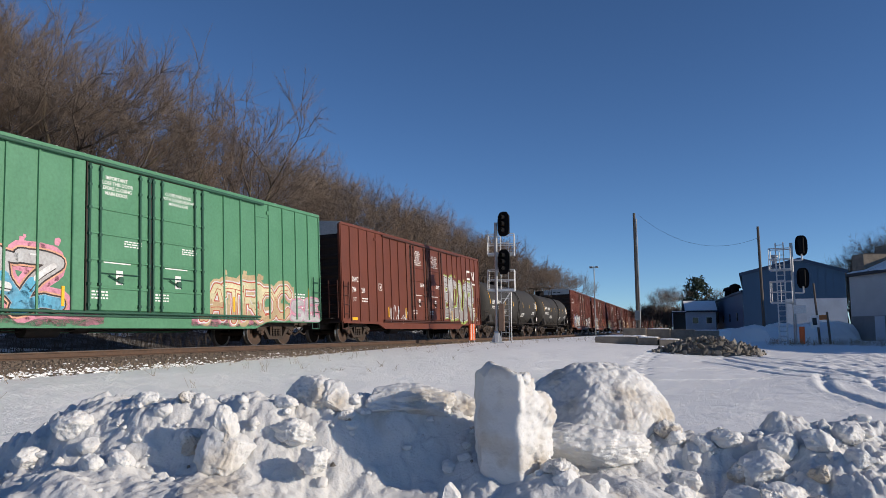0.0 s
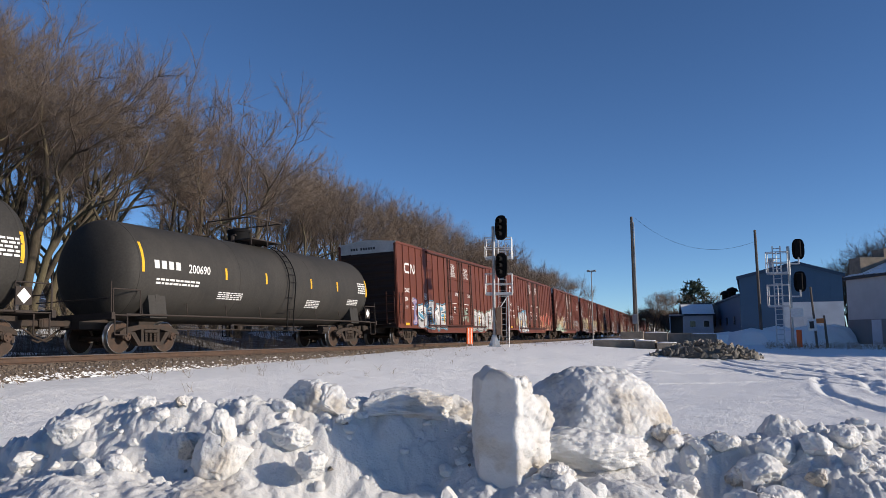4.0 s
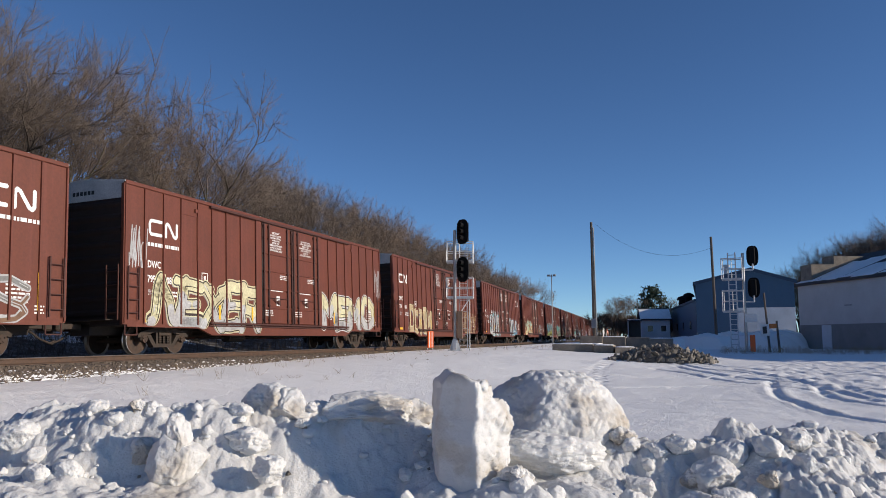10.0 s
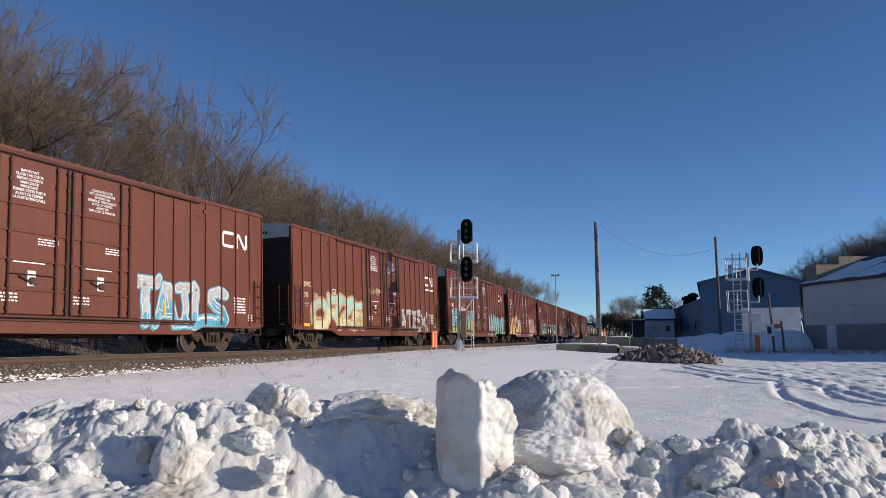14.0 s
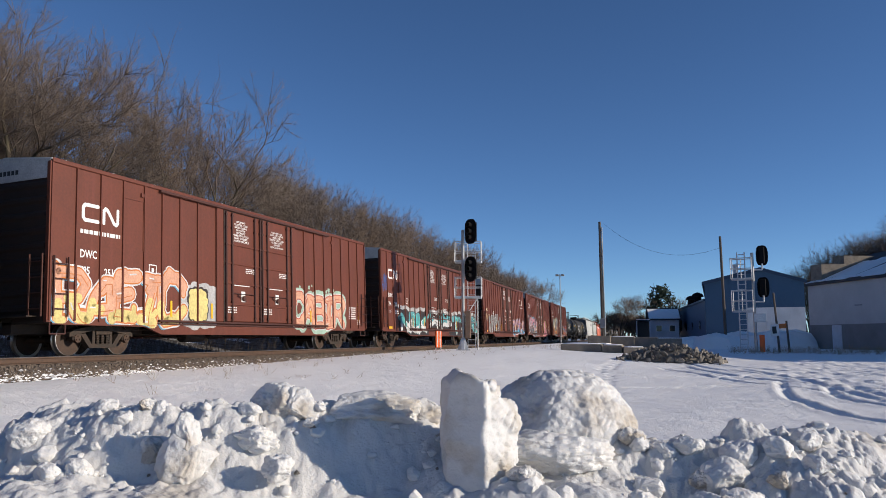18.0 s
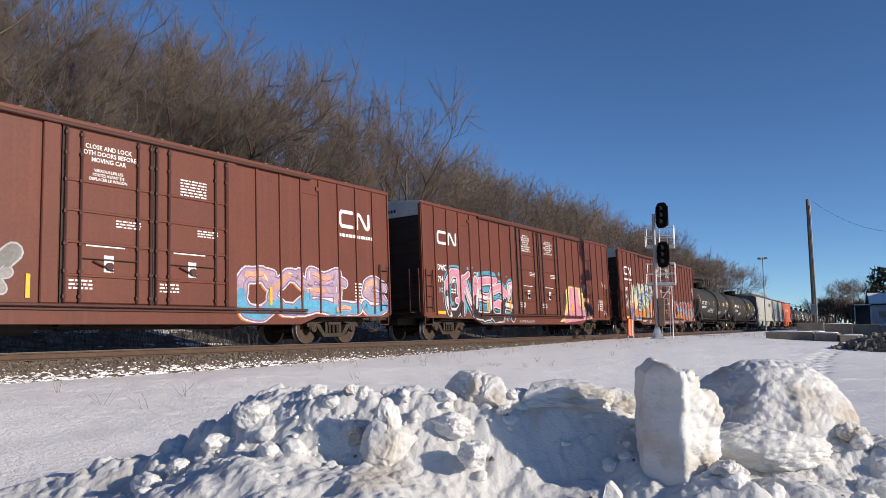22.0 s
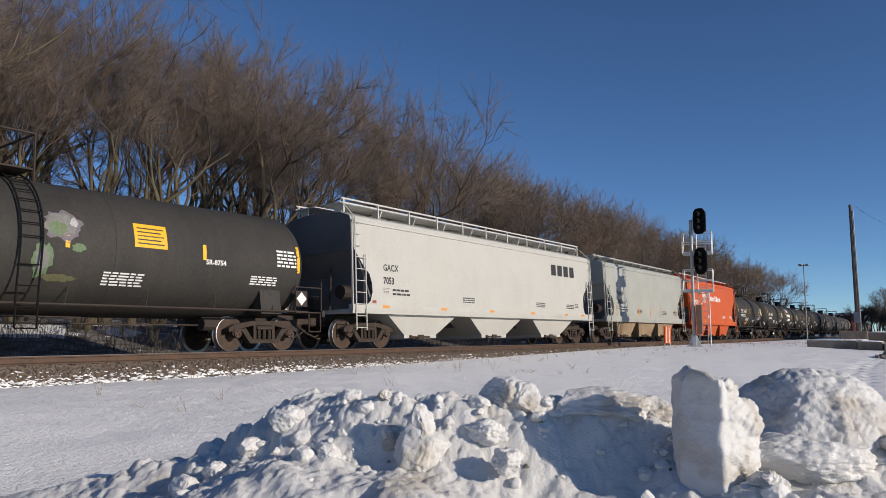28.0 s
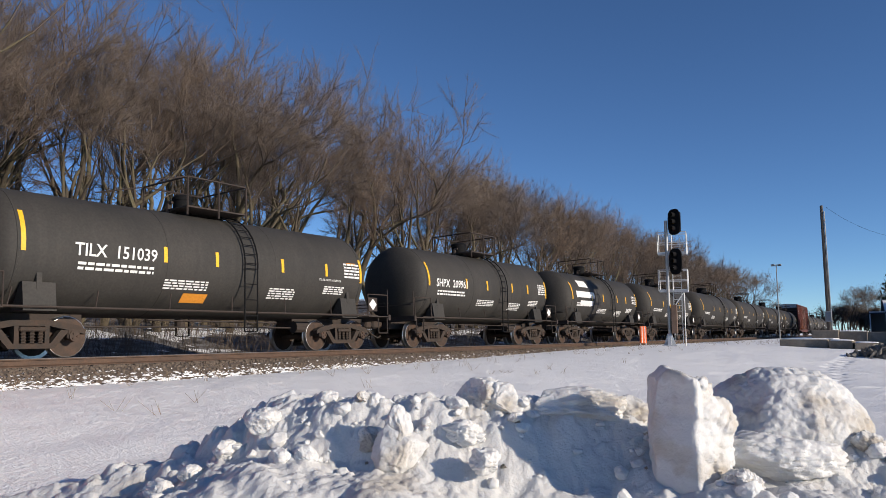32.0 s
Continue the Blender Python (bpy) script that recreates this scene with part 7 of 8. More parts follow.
def poles():
    x, y = -9.75, 73.0
    pole = thing("utility_pole", "tall weathered wooden pole with a meter box and a slack wire", "utility pole", "poles", m=pose(x, y, ground_z(x, y), 0, -0.4, 0))
    put("shaft", Shape().tube((0, 0, -0.5), (0, 0, 11.75), 0.18, 0.12, n=10), WOODPOLE, pole)
    put("conduit", Shape().tube((0.22, -0.05, 0), (0.2, -0.05, 11.2), 0.05, n=6), GREYBOX, pole)
    put("meter_box", Shape().soft_box(-0.22, 0.30, -0.36, -0.16, 1.6, 2.5, 0.03), GREYBOX, pole)
    x2, y2 = 1.0, 66.0
    po = thing("utility_pole", "thin dark wooden pole beside the signal", "utility pole", "poles", m=pose(x2, y2, ground_z(x2, y2), 0, -0.8, 0))
    put("shaft", Shape().tube((0, 0, -0.5), (0, 0, 9.2), 0.13, 0.10, n=10), WOODPOLE, po)
    pts = []
    for k in range(19):
        f = k / 18
        pts.append((x + 0.3 + (x2 - x - 0.4) * f, y + (y2 - y) * f, 11.4 + (7.9 - 11.4) * f - 1.9 * 4 * f * (1 - f) * 0.85))
    tagged(put("wire", Shape().path(pts, 0.010, 5), CABLE), "slack black wire between two poles", "wire")
    lx, ly = -16.3, 86.5
    lp = thing("lamp_post", "thin dark lamp post with two small heads", "lamp post", m=pose(lx, ly, ground_z(lx, ly)))
    put("shaft", Shape().tube((0, 0, -0.3), (0, 0, 7.9), 0.07, 0.05, n=8), GREYBOX, lp)
    put("head", Shape().soft_box(-0.5, -0.15, -0.15, 0.15, 7.75, 7.9, 0.03).soft_box(0.15, 0.5, -0.15, 0.15, 7.75, 7.9, 0.03).box(-0.5, 0.5, -0.03, 0.03, 7.68, 7.75), GREYBOX, lp)


# ---- buildings ----
def blue_hall():
    y = 95.0
    z0 = -0.45
    x0, x1, eave, apex, depth = -0.70, 10.0, 7.0, 8.45, 34.0
    hall = thing("industrial_hall", "blue metal-clad industrial hall with white lower wall and gabled roof", "building", "buildings")
    mid = (x0 + x1) / 2 + 0.8
    put("gable_wall", Shape().prism([(x0, 4.0), (x1, 4.0), (x1, eave), (mid, apex), (x0, eave)], 1, y, y + 0.3), BLUE_WALL, hall)
    put("lower_wall", Shape().box(x0 + 4.6, x1, y, y + 0.3, z0, 4.0), WHITE_WALL, hall, "white clad lower wall")
    put("lower_wall", Shape().box(x0, x0 + 4.6, y - 0.02, y + 0.3, z0, 4.0), BLUE_WALL, hall)
    put("side_wall", Shape().box(x0, x0 + 0.3, y + 0.3, y + depth, z0, eave).box(x1 - 0.3, x1, y + 0.3, y + depth, z0, eave), BLUE_WALL, hall)
    put("roof", Shape().prism([(x0 - 0.3, eave - 0.1), (mid, apex), (x1 + 0.3, eave - 0.1), (x1 + 0.3, eave + 0.1), (mid, apex + 0.2), (x0 - 0.3, eave + 0.1)], 1, y - 0.25, y + depth), BLUE_DARK, hall)
    put("gable_trim", Shape().prism([(x0 - 0.3, eave - 0.32), (mid, apex - 0.22), (x1 + 0.3, eave - 0.32), (x1 + 0.3, eave - 0.1), (mid, apex), (x0 - 0.3, eave - 0.1)], 1, y - 0.3, y - 0.26), BLUE_DARK, hall)
    seam = Shape().box(-0.03, 0.03, -0.03, 0.0, 0.0, 1.0).mesh("cladding_rib")
    seam.materials.append(BLUE_WALL)
    k = x0 + 0.5
    while k < x1 - 0.2:
        top = eave + (apex - eave) * (1 - abs(k - mid) / (mid - x0)) - 0.35
        put("cladding_rib", seam, BLUE_WALL, hall, m=pose(k, y, 4.0) @ Matrix.Diagonal((1, 1, top - 4.0, 1)))
        k += 0.75
    put("door", Shape().box(5.9, 7.0, y - 0.06, y, z0, 2.2), WHITE_WALL, hall)
    put("vent", Shape().tube((3.0, y + 6, 7.4), (3.0, y + 6, 9.3), 0.3, n=12).tube((3.0, y + 6, 9.3), (3.0, y + 6, 9.6), 0.45, n=12), STEEL, hall, "steel roof vent")
    # the lower wing that runs back along the track
    wing = thing("low_wing", "dark blue low wing of an industrial hall with roof vents", "building", "buildings")
    put("wall", Shape().prism([(-0.75, 97.0), (-5.6, 134.0), (-5.0, 134.2), (-0.72, 97.2)], 2, z0, 4.95), BLUE_WALL, wing)
    put("roof", Shape().prism([(-0.9, 96.8), (-5.8, 134.0), (3.0, 134.4), (3.0, 97.0)], 2, 4.95, 5.2), BLUE_DARK, wing)
    for vx, vy in ((-1.7, 106), (-2.7, 114)):
        put("roof_vent", Shape().tube((vx, vy, 5.2), (vx, vy, 5.9), 0.5, n=12).revolve([(0.05, 5.85), (0.8, 5.9), (0.6, 6.3), (0.1, 6.5)], (vx, vy, 0), 2, 12), SIGNAL_BLACK, wing, "round dark roof vent")
    for k in range(4):
        f = 0.15 + 0.22 * k
        put("window", Shape().box(-0.08, 0.0, -0.5, 0.5, 1.6, 2.6), DARK_GLASS, wing, m=pose(-0.75 - 4.85 * f - 0.02, 97 + 37 * f, 0, 0, 0, 7.4))
    # ploughed snow along their feet
    banks = Shape()
    rng = random.Random(3)
    for k in range(15):
        cx, cy, r, h = -2.2 + k * 0.62, 66.5 + rng.uniform(-1.5, 4), rng.uniform(0.9, 1.9), rng.uniform(0.45, 0.75) + 0.055 * k
        ring = [(cx + r * 1.6 * math.cos(a) * rng.uniform(0.8, 1.2), cy + r * math.sin(a) * rng.uniform(0.8, 1.2), -0.6) for a in np.arange(0, 6.2, 0.35)]
        mid_r = [(cx + (p[0] - cx) * 0.55, cy + (p[1] - cy) * 0.55, h * rng.uniform(0.5, 0.75)) for p in ring]
        n = len(ring)
        banks.add(ring + mid_r + [(cx, cy, h)], [(i, (i + 1) % n, n + (i + 1) % n, n + i) for i in range(n)] + [(n + i, n + (i + 1) % n, 2 * n) for i in range(n)])
    tagged(put("snow_bank", banks, SNOW, smooth=True, fix=False), "ploughed snow bank along the hall", "snow bank", kind="stuff")


def grey_hall():
    a, b = Vector((7.6, 69.6)), Vector((21.0, 39.9))
    d = (b - a).normalized()
    n = Vector((-d.y, d.x))
    if n.x < 0:
        n = -n
    m = Matrix(((d.x, n.x, 0, a.x), (d.y, n.y, 0, a.y), (0, 0, 1, 0), (0, 0, 0, 1)))
    L, eave, z0 = (b - a).length, 4.75, -0.5
    hall = thing("warehouse", "pale rendered warehouse with dark block base and snowy pitched roof", "building", "buildings", m=m)
    put("wall", Shape().box(0, L, 0, 0.3, 1.55, eave).box(0, 0.3, 0.3, 12, 1.55, eave).box(L - 0.3, L, 0.3, 12, 1.55, eave), GREY_WALL, hall)
    put("wall_base", Shape().box(-0.03, L + 0.03, -0.03, 0.3, z0, 1.55).box(-0.03, 0.3, 0.3, 12, z0, 1.55).box(L - 0.3, L + 0.03, 0.3, 12, z0, 1.55), GREY_BASE, hall, "dark concrete block base")
    roof = put("roof", Shape().prism([(-0.25, eave), (6.0, eave + 2.6), (12.2, eave), (12.2, eave + 0.2), (6.0, eave + 2.85), (-0.25, eave + 0.2)], 0, -0.1, L + 0.2), SHINGLE, hall, "dark shingle roof")
    rng = random.Random(8)
    s = Shape()
    k = -0.1
    while k < L:
        w = rng.uniform(0.8, 2.6)
        lo, hi = (0.0, 1.0) if rng.random() < 0.45 else (rng.uniform(0.0, 0.1), rng.uniform(0.4, 0.8))
        p = [(k, lo), (min(k + w, L + 0.2), lo), (min(k + w + 1.2, L + 0.2), hi), (k + 0.9, hi)]
        s.add([(x, -0.2 + 6.1 * f, eave + 0.24 + 2.6 * f) for x, f in p] + [(x, -0.2 + 6.1 * f, eave + 0.17 + 2.6 * f) for x, f in p], [(0, 1, 2, 3), (0, 4, 5, 1), (1, 5, 6, 2), (2, 6, 7, 3), (3, 7, 4, 0)])
        k += w + rng.uniform(0.0, 0.5)
    tagged(put("roof_snow", s, SNOW, roof, "patchy snow on the roof"), kind="stuff")
    put("parapet", Shape().box(0.02, 1.6, 0.32, 2.3, 4.8, 6.5).box(0.02, 1.6, 2.302, 4.9, 4.8, 7.2), CONCRETE, hall, "brown block stack behind the eaves")
    put("door", Shape().box(3.2, 4.4, -0.08, -0.03, z0, 1.5), WHITE_WALL, hall, "pale service door")
    win = put("window", Shape().box(11.2, 12.2, -0.03, 0.0, 2.3, 3.7), WHITE_WALL, hall)
    put("pane", Shape().box(11.3, 12.1, -0.045, -0.034, 2.4, 3.6), DARK_GLASS, win)
    put("wall_pipe", Shape().box(6.2, 7.0, -0.06, 0.0, 2.9, 3.0), GREYBOX, hall)


def house():
    h = thing("house", "small white house with a snow-dusted grey roof at the field's end", "house", "buildings", m=pose(-8.0, 117.0, -0.4, 0, 0, 8))
    put("wall", Shape().box(-0.7, 3.4, 0, 6, 0, 3.6), WHITE_WALL, h)
    put("roof", Shape().prism([(-0.4, 3.5), (3.0, 5.2), (6.4, 3.5), (6.4, 3.7), (3.0, 5.4), (-0.4, 3.7)], 0, -1.0, 3.7), SHINGLE, h)
    put("roof_snow", Shape().add([(-0.9, -0.4, 3.74), (3.6, -0.4, 3.74), (3.6, 2.6, 5.24), (-0.9, 2.6, 5.24)], [(0, 1, 2, 3)]), SNOW, h, fix=False)
    for x in (0.1, 2.0):
        w = put("window", Shape().box(x, x + 0.9, -0.04, 0.0, 1.8, 2.8), WHITE, h)
        put("pane", Shape().box(x + 0.08, x + 0.82, -0.06, -0.042, 1.88, 2.72), DARK_GLASS, w)
    shed = thing("open_shed", "small open shed with a dark inside and snow on its roof", "shed", "buildings", m=pose(-9.3, 112.0, -0.4, 0, 0, 4))
    put("roof", Shape().box(-1.0, 1.0, -0.2, 2.4, 3.3, 3.45), SHINGLE, shed)
    put("roof_snow", Shape().box(-0.95, 0.95, -0.15, 2.3, 3.454, 3.56), SNOW, shed)
    put("back_wall", Shape().box(-0.9, 0.9, 2.1, 2.2, 0, 3.3), WOODPOLE, shed)
    put("side_wall", Shape().box(-0.95, -0.85, 0, 2.1, 0, 3.3), WHITE_WALL, shed)
    for x in (-0.95, 0.85):
        put("post", Shape().box(x, x + 0.1, -0.1, 0.02, 0, 3.3), WHITE_WALL, shed)


# ---- blocks and rubble on the field ----
def concrete_blocks():
    rng = random.Random(21)
    me = Shape().soft_box(-0.9, 0.9, -0.4, 0.4, 0, 0.8, 0.03).mesh("block")
    me.materials.append(CONCRETE)
    cap = Shape()
    ring = [(0.86 * math.copysign(abs(math.cos(w)) ** 0.5, math.cos(w)), 0.36 * math.copysign(abs(math.sin(w)) ** 0.5, math.sin(w))) for w in np.arange(16) * math.pi / 8]
    cap.add([(a, b, 0.804) for a, b in ring] + [(a * 0.93, b * 0.9, 0.90 + 0.03 * math.sin(7 * a)) for a, b in ring] + [(0, 0, 0.95)],
            [(i, (i + 1) % 16, 16 + (i + 1) % 16, 16 + i) for i in range(16)] + [(16 + i, 16 + (i + 1) % 16, 32) for i in range(16)])
    cap_me = cap.mesh("snow_cap", smooth=True)
    cap_me.materials.append(SNOW)
    rows = [(-7.2, 44.6, 0.74, 2), (-5.35, 44.2, 0.78, -4), (-4.2, 43.9, 0.72, 8), (-6.0, 45.4, 0.80, 84)]
    rows += [(-8.4 + 1.76 * k, 61.0 + 0.1 * k + rng.uniform(-0.1, 0.1), 1.32 + rng.uniform(-0.04, 0.04), rng.uniform(-3, 3)) for k in range(4)]
    for x, y, tall, turn in rows:
        ob = thing("concrete_block", "grey concrete barrier block with snow on top" if y < 50 else "tall grey concrete block in a row", "concrete block", "concrete blocks",
                   m=pose(x, y, ground_z(x, y) - 0.2, 0, 0, turn))
        wide = 1.30 if x < -7 and y < 50 else 0.62 if y < 50 else 0.98
        put("block", me, CONCRETE, ob, m=Matrix.Diagonal((wide, 1, tall, 1)))
        if y < 50 or rng.random() < 0.5:
            put("snow_cap", cap_me, SNOW, ob, m=Matrix.Translation((0, 0, 0.8 * tall - 0.402)) @ Matrix.Diagonal((wide, 1, 0.5, 1)))


def stone_mesh(name, seed, mat):
    """One broken stone: a sphere of few faces cut by planes."""
    rng = random.Random(seed)
    bm = bmesh.new()
    bmesh.ops.create_icosphere(bm, subdivisions=2, radius=1.0)
    cuts = [(Vector((rng.gauss(0, 1), rng.gauss(0, 1), rng.gauss(0, 1))).normalized(), rng.uniform(0.30, 0.75)) for _ in range(11)]
    for v in bm.verts:
        for n, d in cuts:
            k = v.co.dot(n) - d
            if k > 0:
                v.co -= n * k
        v.co *= rng.uniform(0.96, 1.04)
    me = bpy.data.meshes.new(name)
    bm.to_mesh(me)
    bm.free()
    me.materials.append(mat)
    return me


def rubble():
    rng = random.Random(33)
    pile = thing("rubble_pile", "heap of broken grey-brown stones on the snow", "rubble pile", m=pose(-1.9, 37.0, ground_z(-1.9, 37.0)) @ Matrix.Scale(0.88, 4))
    kinds = [stone_mesh("stone", 300 + k, ROCK) for k in range(6)]

    def top(x, y):
        return 0.85 * max(0, 1 - (abs(x) / 2.75) ** 1.7) * max(0, 1 - (abs(y) / 1.7) ** 2) ** 0.7
    z0 = 0.0
    core = Shape()
    ring = [(2.6 * math.cos(a), 1.55 * math.sin(a), z0 - 0.05) for a in np.arange(0, 6.2, 0.4)]
    n = len(ring)
    core.add(ring + [(p[0] * 0.5, p[1] * 0.5, z0 + 0.6) for p in ring] + [(0, 0, z0 + 0.75)], [(i, (i + 1) % n, n + (i + 1) % n, n + i) for i in range(n)] + [(n + i, n + (i + 1) % n, 2 * n) for i in range(n)])
    put("core", core, ROCK, pile)
    for k in range(260):
        x, y = rng.uniform(-2.7, 2.9), rng.uniform(-1.7, 0.9)
        h = top(x, y)
        if h <= 0.02 and rng.random() < 0.7:
            continue
        r = rng.uniform(0.07, 0.20) * (1.15 if h < 0.3 else 1)
        put("stone", kinds[rng.randrange(6)], ROCK, pile, m=pose(x, y, z0 + h, rng.uniform(0, 360), rng.uniform(0, 360), rng.uniform(0, 360)) @ Matrix.Diagonal((r * rng.uniform(0.8, 1.7), r * rng.uniform(0.7, 1.2), r * rng.uniform(0.45, 0.8), 1)))


# ---- the ploughed snow in front ----
AX, AY = Vector((math.cos(radians(25)), math.sin(radians(25)), 0)), Vector((-math.sin(radians(25)), math.cos(radians(25)), 0))
CREST = [(-6.5, -0.95), (-4.73, -0.80), (-3.97, -0.66), (-3.31, -0.48), (-2.88, -0.37), (-2.60, -0.20), (-2.42, -0.05), (-2.11, 0.07), (-1.88, 0.07), (-1.54, 0.065), (-1.26, 0.08), (-0.86, 0.10),
         (-0.35, 0.05), (0.05, 0.02), (0.47, -0.02), (0.60, -0.08), (0.93, -0.12), (1.4, -0.12), (1.94, -0.20), (2.16, -0.21), (2.41, -0.24), (2.69, -0.17), (2.85, -0.14), (3.16, -0.13), (3.48, -0.18), (3.97, -0.24), (5.0, -0.34), (7.0, -0.7)]


def crest(a):
    for (a0, z0), (a1, z1) in zip(CREST, CREST[1:]):
        if a0 <= a <= a1:
            f = smooth01((a - a0) / (a1 - a0))
            return z0 + (z1 - z0) * f
    return -0.95


def hump(a, b, a0, b0, ra, rb):
    return math.exp(-((a - a0) / ra) ** 2 - ((b - b0) / rb) ** 2)


def cloddy(p, k, fill):
    """Rounded clods of snow, 0 to 1, with gaps between them."""
    near = noise.voronoi(p * k)[0]
    return math.sqrt(max(0.0, 1 - (near[0] / fill) ** 2)) * smooth01((near[1] - near[0]) / 0.16)


def pile_z(a, b):
    """Height of the windrow at a along it and b across it; its crest runs near b = 5.5 and a long apron lies before it."""
    c = crest(a) + 1.02
    d = b - 5.5 - 0.12 * math.sin(a * 1.7)
    f = 1 - smooth01(d / 1.15) if d > 0 else 1 - 0.37 * smooth01((-d - 0.03) / 0.55) - 0.63 * smooth01((-d - 0.75) / 2.6)
    z = -1.02 + f * c
    tail = smooth01((a + 4.6) / 1.6)
    # a hollow in front of the crest beside the upright block, and swells of the apron round it
    z -= 0.15 * hump(a, b, -0.10, 4.60, 0.48, 0.40) + 0.13 * hump(a, b, -0.62, 4.55, 0.32, 0.34)
    z -= 0.06 * hump(a, b, -1.45, 4.85, 0.16, 0.25) + 0.05 * hump(a, b, 2.02, 4.75, 0.22, 0.30)
    z += (0.018 * math.sin(9.0 * a + 4.0 * b + 1.2 * math.sin(3 * b)) * smooth01((-d - 0.5) / 0.3) - 0.04 * smooth01((-d - 0.5) / 0.3)) * tail
    z += 0.05 * hump(a, b, -1.75, 4.60, 0.35, 0.30) + 0.07 * hump(a, b, 1.30, 4.75, 0.45, 0.35) + 0.13 * hump(a, b, 0.90, 4.50, 0.35, 0.25) + 0.14 * hump(a, b, 0.50, 4.95, 0.30, 0.30) + 0.08 * hump(a, b, -1.6, 5.15, 0.5, 0.2)
    z += 0.09 * hump(a, b, 2.75, 4.85, 0.5, 0.4) + 0.06 * hump(a, b, 3.5, 4.7, 0.4, 0.4) + 0.05 * hump(a, b, 0.05, 5.45, 0.42, 0.16)
    high = min(1.0, max(f, 0) * 2.0) * min(1.0, c / 0.4)
    # the crest and the far end of the pile are broken, the apron is wind-packed
    crumbly = high * (0.26 + 0.74 * math.exp(-((d + 0.12) / 0.40) ** 2)) * (0.30 + 0.70 * tail)
    crumbly = max(crumbly, high * smooth01((a - 1.9) / 0.5) * (0.45 + 0.55 * smooth01((b - 4.2) / 0.5)))
    crumbly *= 1 - 0.72 * hump(a, b, 0.0, 4.65, 0.62, 0.50)
    p = Vector((a, b, 0.0))
    q = p + Vector((0.05 * noise.noise(p * 5), 0.05 * noise.noise(p * 5 + Vector((0, 0, 9))), 0))
    soft = 0.045 * noise.noise(p * 1.9 + Vector((0, 0, 0.3))) + 0.038 * noise.noise(p * 4.3 + Vector((0, 0, 1.7))) + 0.018 * noise.noise(p * 11 + Vector((0, 0, 3)))
    streak = 0.020 * noise.noise(Vector((a * 5.2 + b * 3.2, b * 1.3 - a * 0.6, 4.0))) + 0.012 * noise.noise(Vector((a * 13 + b * 8, b * 3.0 - a * 1.5, 6.0)))
    crumbs = 0.055 * cloddy(q, 3.3, 0.52) + 0.030 * cloddy(q + Vector((3, 1, 0)), 7.0, 0.55) + 0.013 * cloddy(q, 15.0, 0.55) - 0.025
    pits = 0.012 * noise.noise(p * 24 + Vector((0, 0, 2))) + 0.006 * noise.noise(p * 52 + Vector((0, 0, 7)))
    return z + high * (soft + 1.25 * streak * (1 - crumbly)) + crumbly * (crumbs + pits) + 0.7 * high * pits


def snow_pile():
    def axis(cuts):
        out = []
        for a, b, step in cuts:
            k = max(1, round((b - a) / step))
            out += [a + (b - a) * i / k for i in range(k)]
        return out + [cuts[-1][1]]
    aa = axis([(-6.5, -4.6, 0.05), (-4.6, -3.0, 0.022), (-3.0, 3.6, 0.0125), (3.6, 4.2, 0.02), (4.2, 6.9, 0.08)])
    bb = axis([(2.0, 3.9, 0.06), (3.9, 5.75, 0.0135), (5.75, 7.0, 0.05)])
    v = []
    for b in bb:
        for a in aa:
            z = pile_z(a, b) if aa[0] < a < aa[-1] and bb[0] < b < bb[-1] else -1.15
            p = AX * a + AY * b
            v.append((p.x, p.y, z))
    n = len(aa)
    f = [(j * n + i, j * n + i + 1, (j + 1) * n + i + 1, (j + 1) * n + i) for j in range(len(bb) - 1) for i in range(n - 1)]
    me = Shape().add(v, f).mesh("snow_pile", fix=False)
    me.shade_smooth()
    tagged(put("snow_pile", me, PILE), "ploughed windrow of lumpy dirty snow", "snow pile", kind="structure")


def chunk(name, label, a, b, z, sa, sb, sz, seed, cuts=8, sub=4, rough=0.10, turn=0, lean=0, ease=0.55, mat=None, crumb=0.0, grain=6.0):
    """A block of packed snow: rounded, cut flat on some sides, pitted. a, b, z: its middle; sa, sb, sz: half sizes; crumb: clods on its skin."""
    rng = random.Random(seed)
    bm = bmesh.new()
    bmesh.ops.create_icosphere(bm, subdivisions=sub, radius=1.0)
    planes = [(Vector((rng.gauss(0, 1), rng.gauss(0, 1), rng.gauss(0, 0.8))).normalized(), rng.uniform(ease, 0.9)) for _ in range(cuts)]
    off = Vector((seed * 1.37, seed * 0.71, seed * 2.3))
    for q in bm.verts:
        n0 = q.co.normalized()
        for n, d in planes:
            k = q.co.dot(n) - d
            if k > 0:
                q.co -= n * k * 0.92
        h = noise.noise(n0 * 2.2 + off) * 0.9 + 0.5 * noise.noise(n0 * 5.5 + off) + 0.3 * noise.noise(n0 * 13 + off)
        q.co += n0 * h * rough
        if crumb:
            q.co += n0 * crumb * (cloddy(n0 + off, grain, 0.55) + 0.5 * cloddy(n0 + off, grain * 2.3, 0.55) + 0.35 * noise.noise(n0 * grain * 4 + off) - 0.5)
    me = bpy.data.meshes.new(name)
    bm.to_mesh(me)
    bm.free()
    me.shade_smooth()
    me.transform(Matrix.Diagonal((sa, sb, sz, 1)))
    me.materials.append(mat or CHUNK)
    p = AX * a + AY * b
    ob = put(name, me, None, m=Matrix.Translation((p.x, p.y, z)) @ pose(0, 0, 0, 0, lean, 25 + turn))
    tagged(ob, label, "snow chunk", "snow chunks")
    return ob


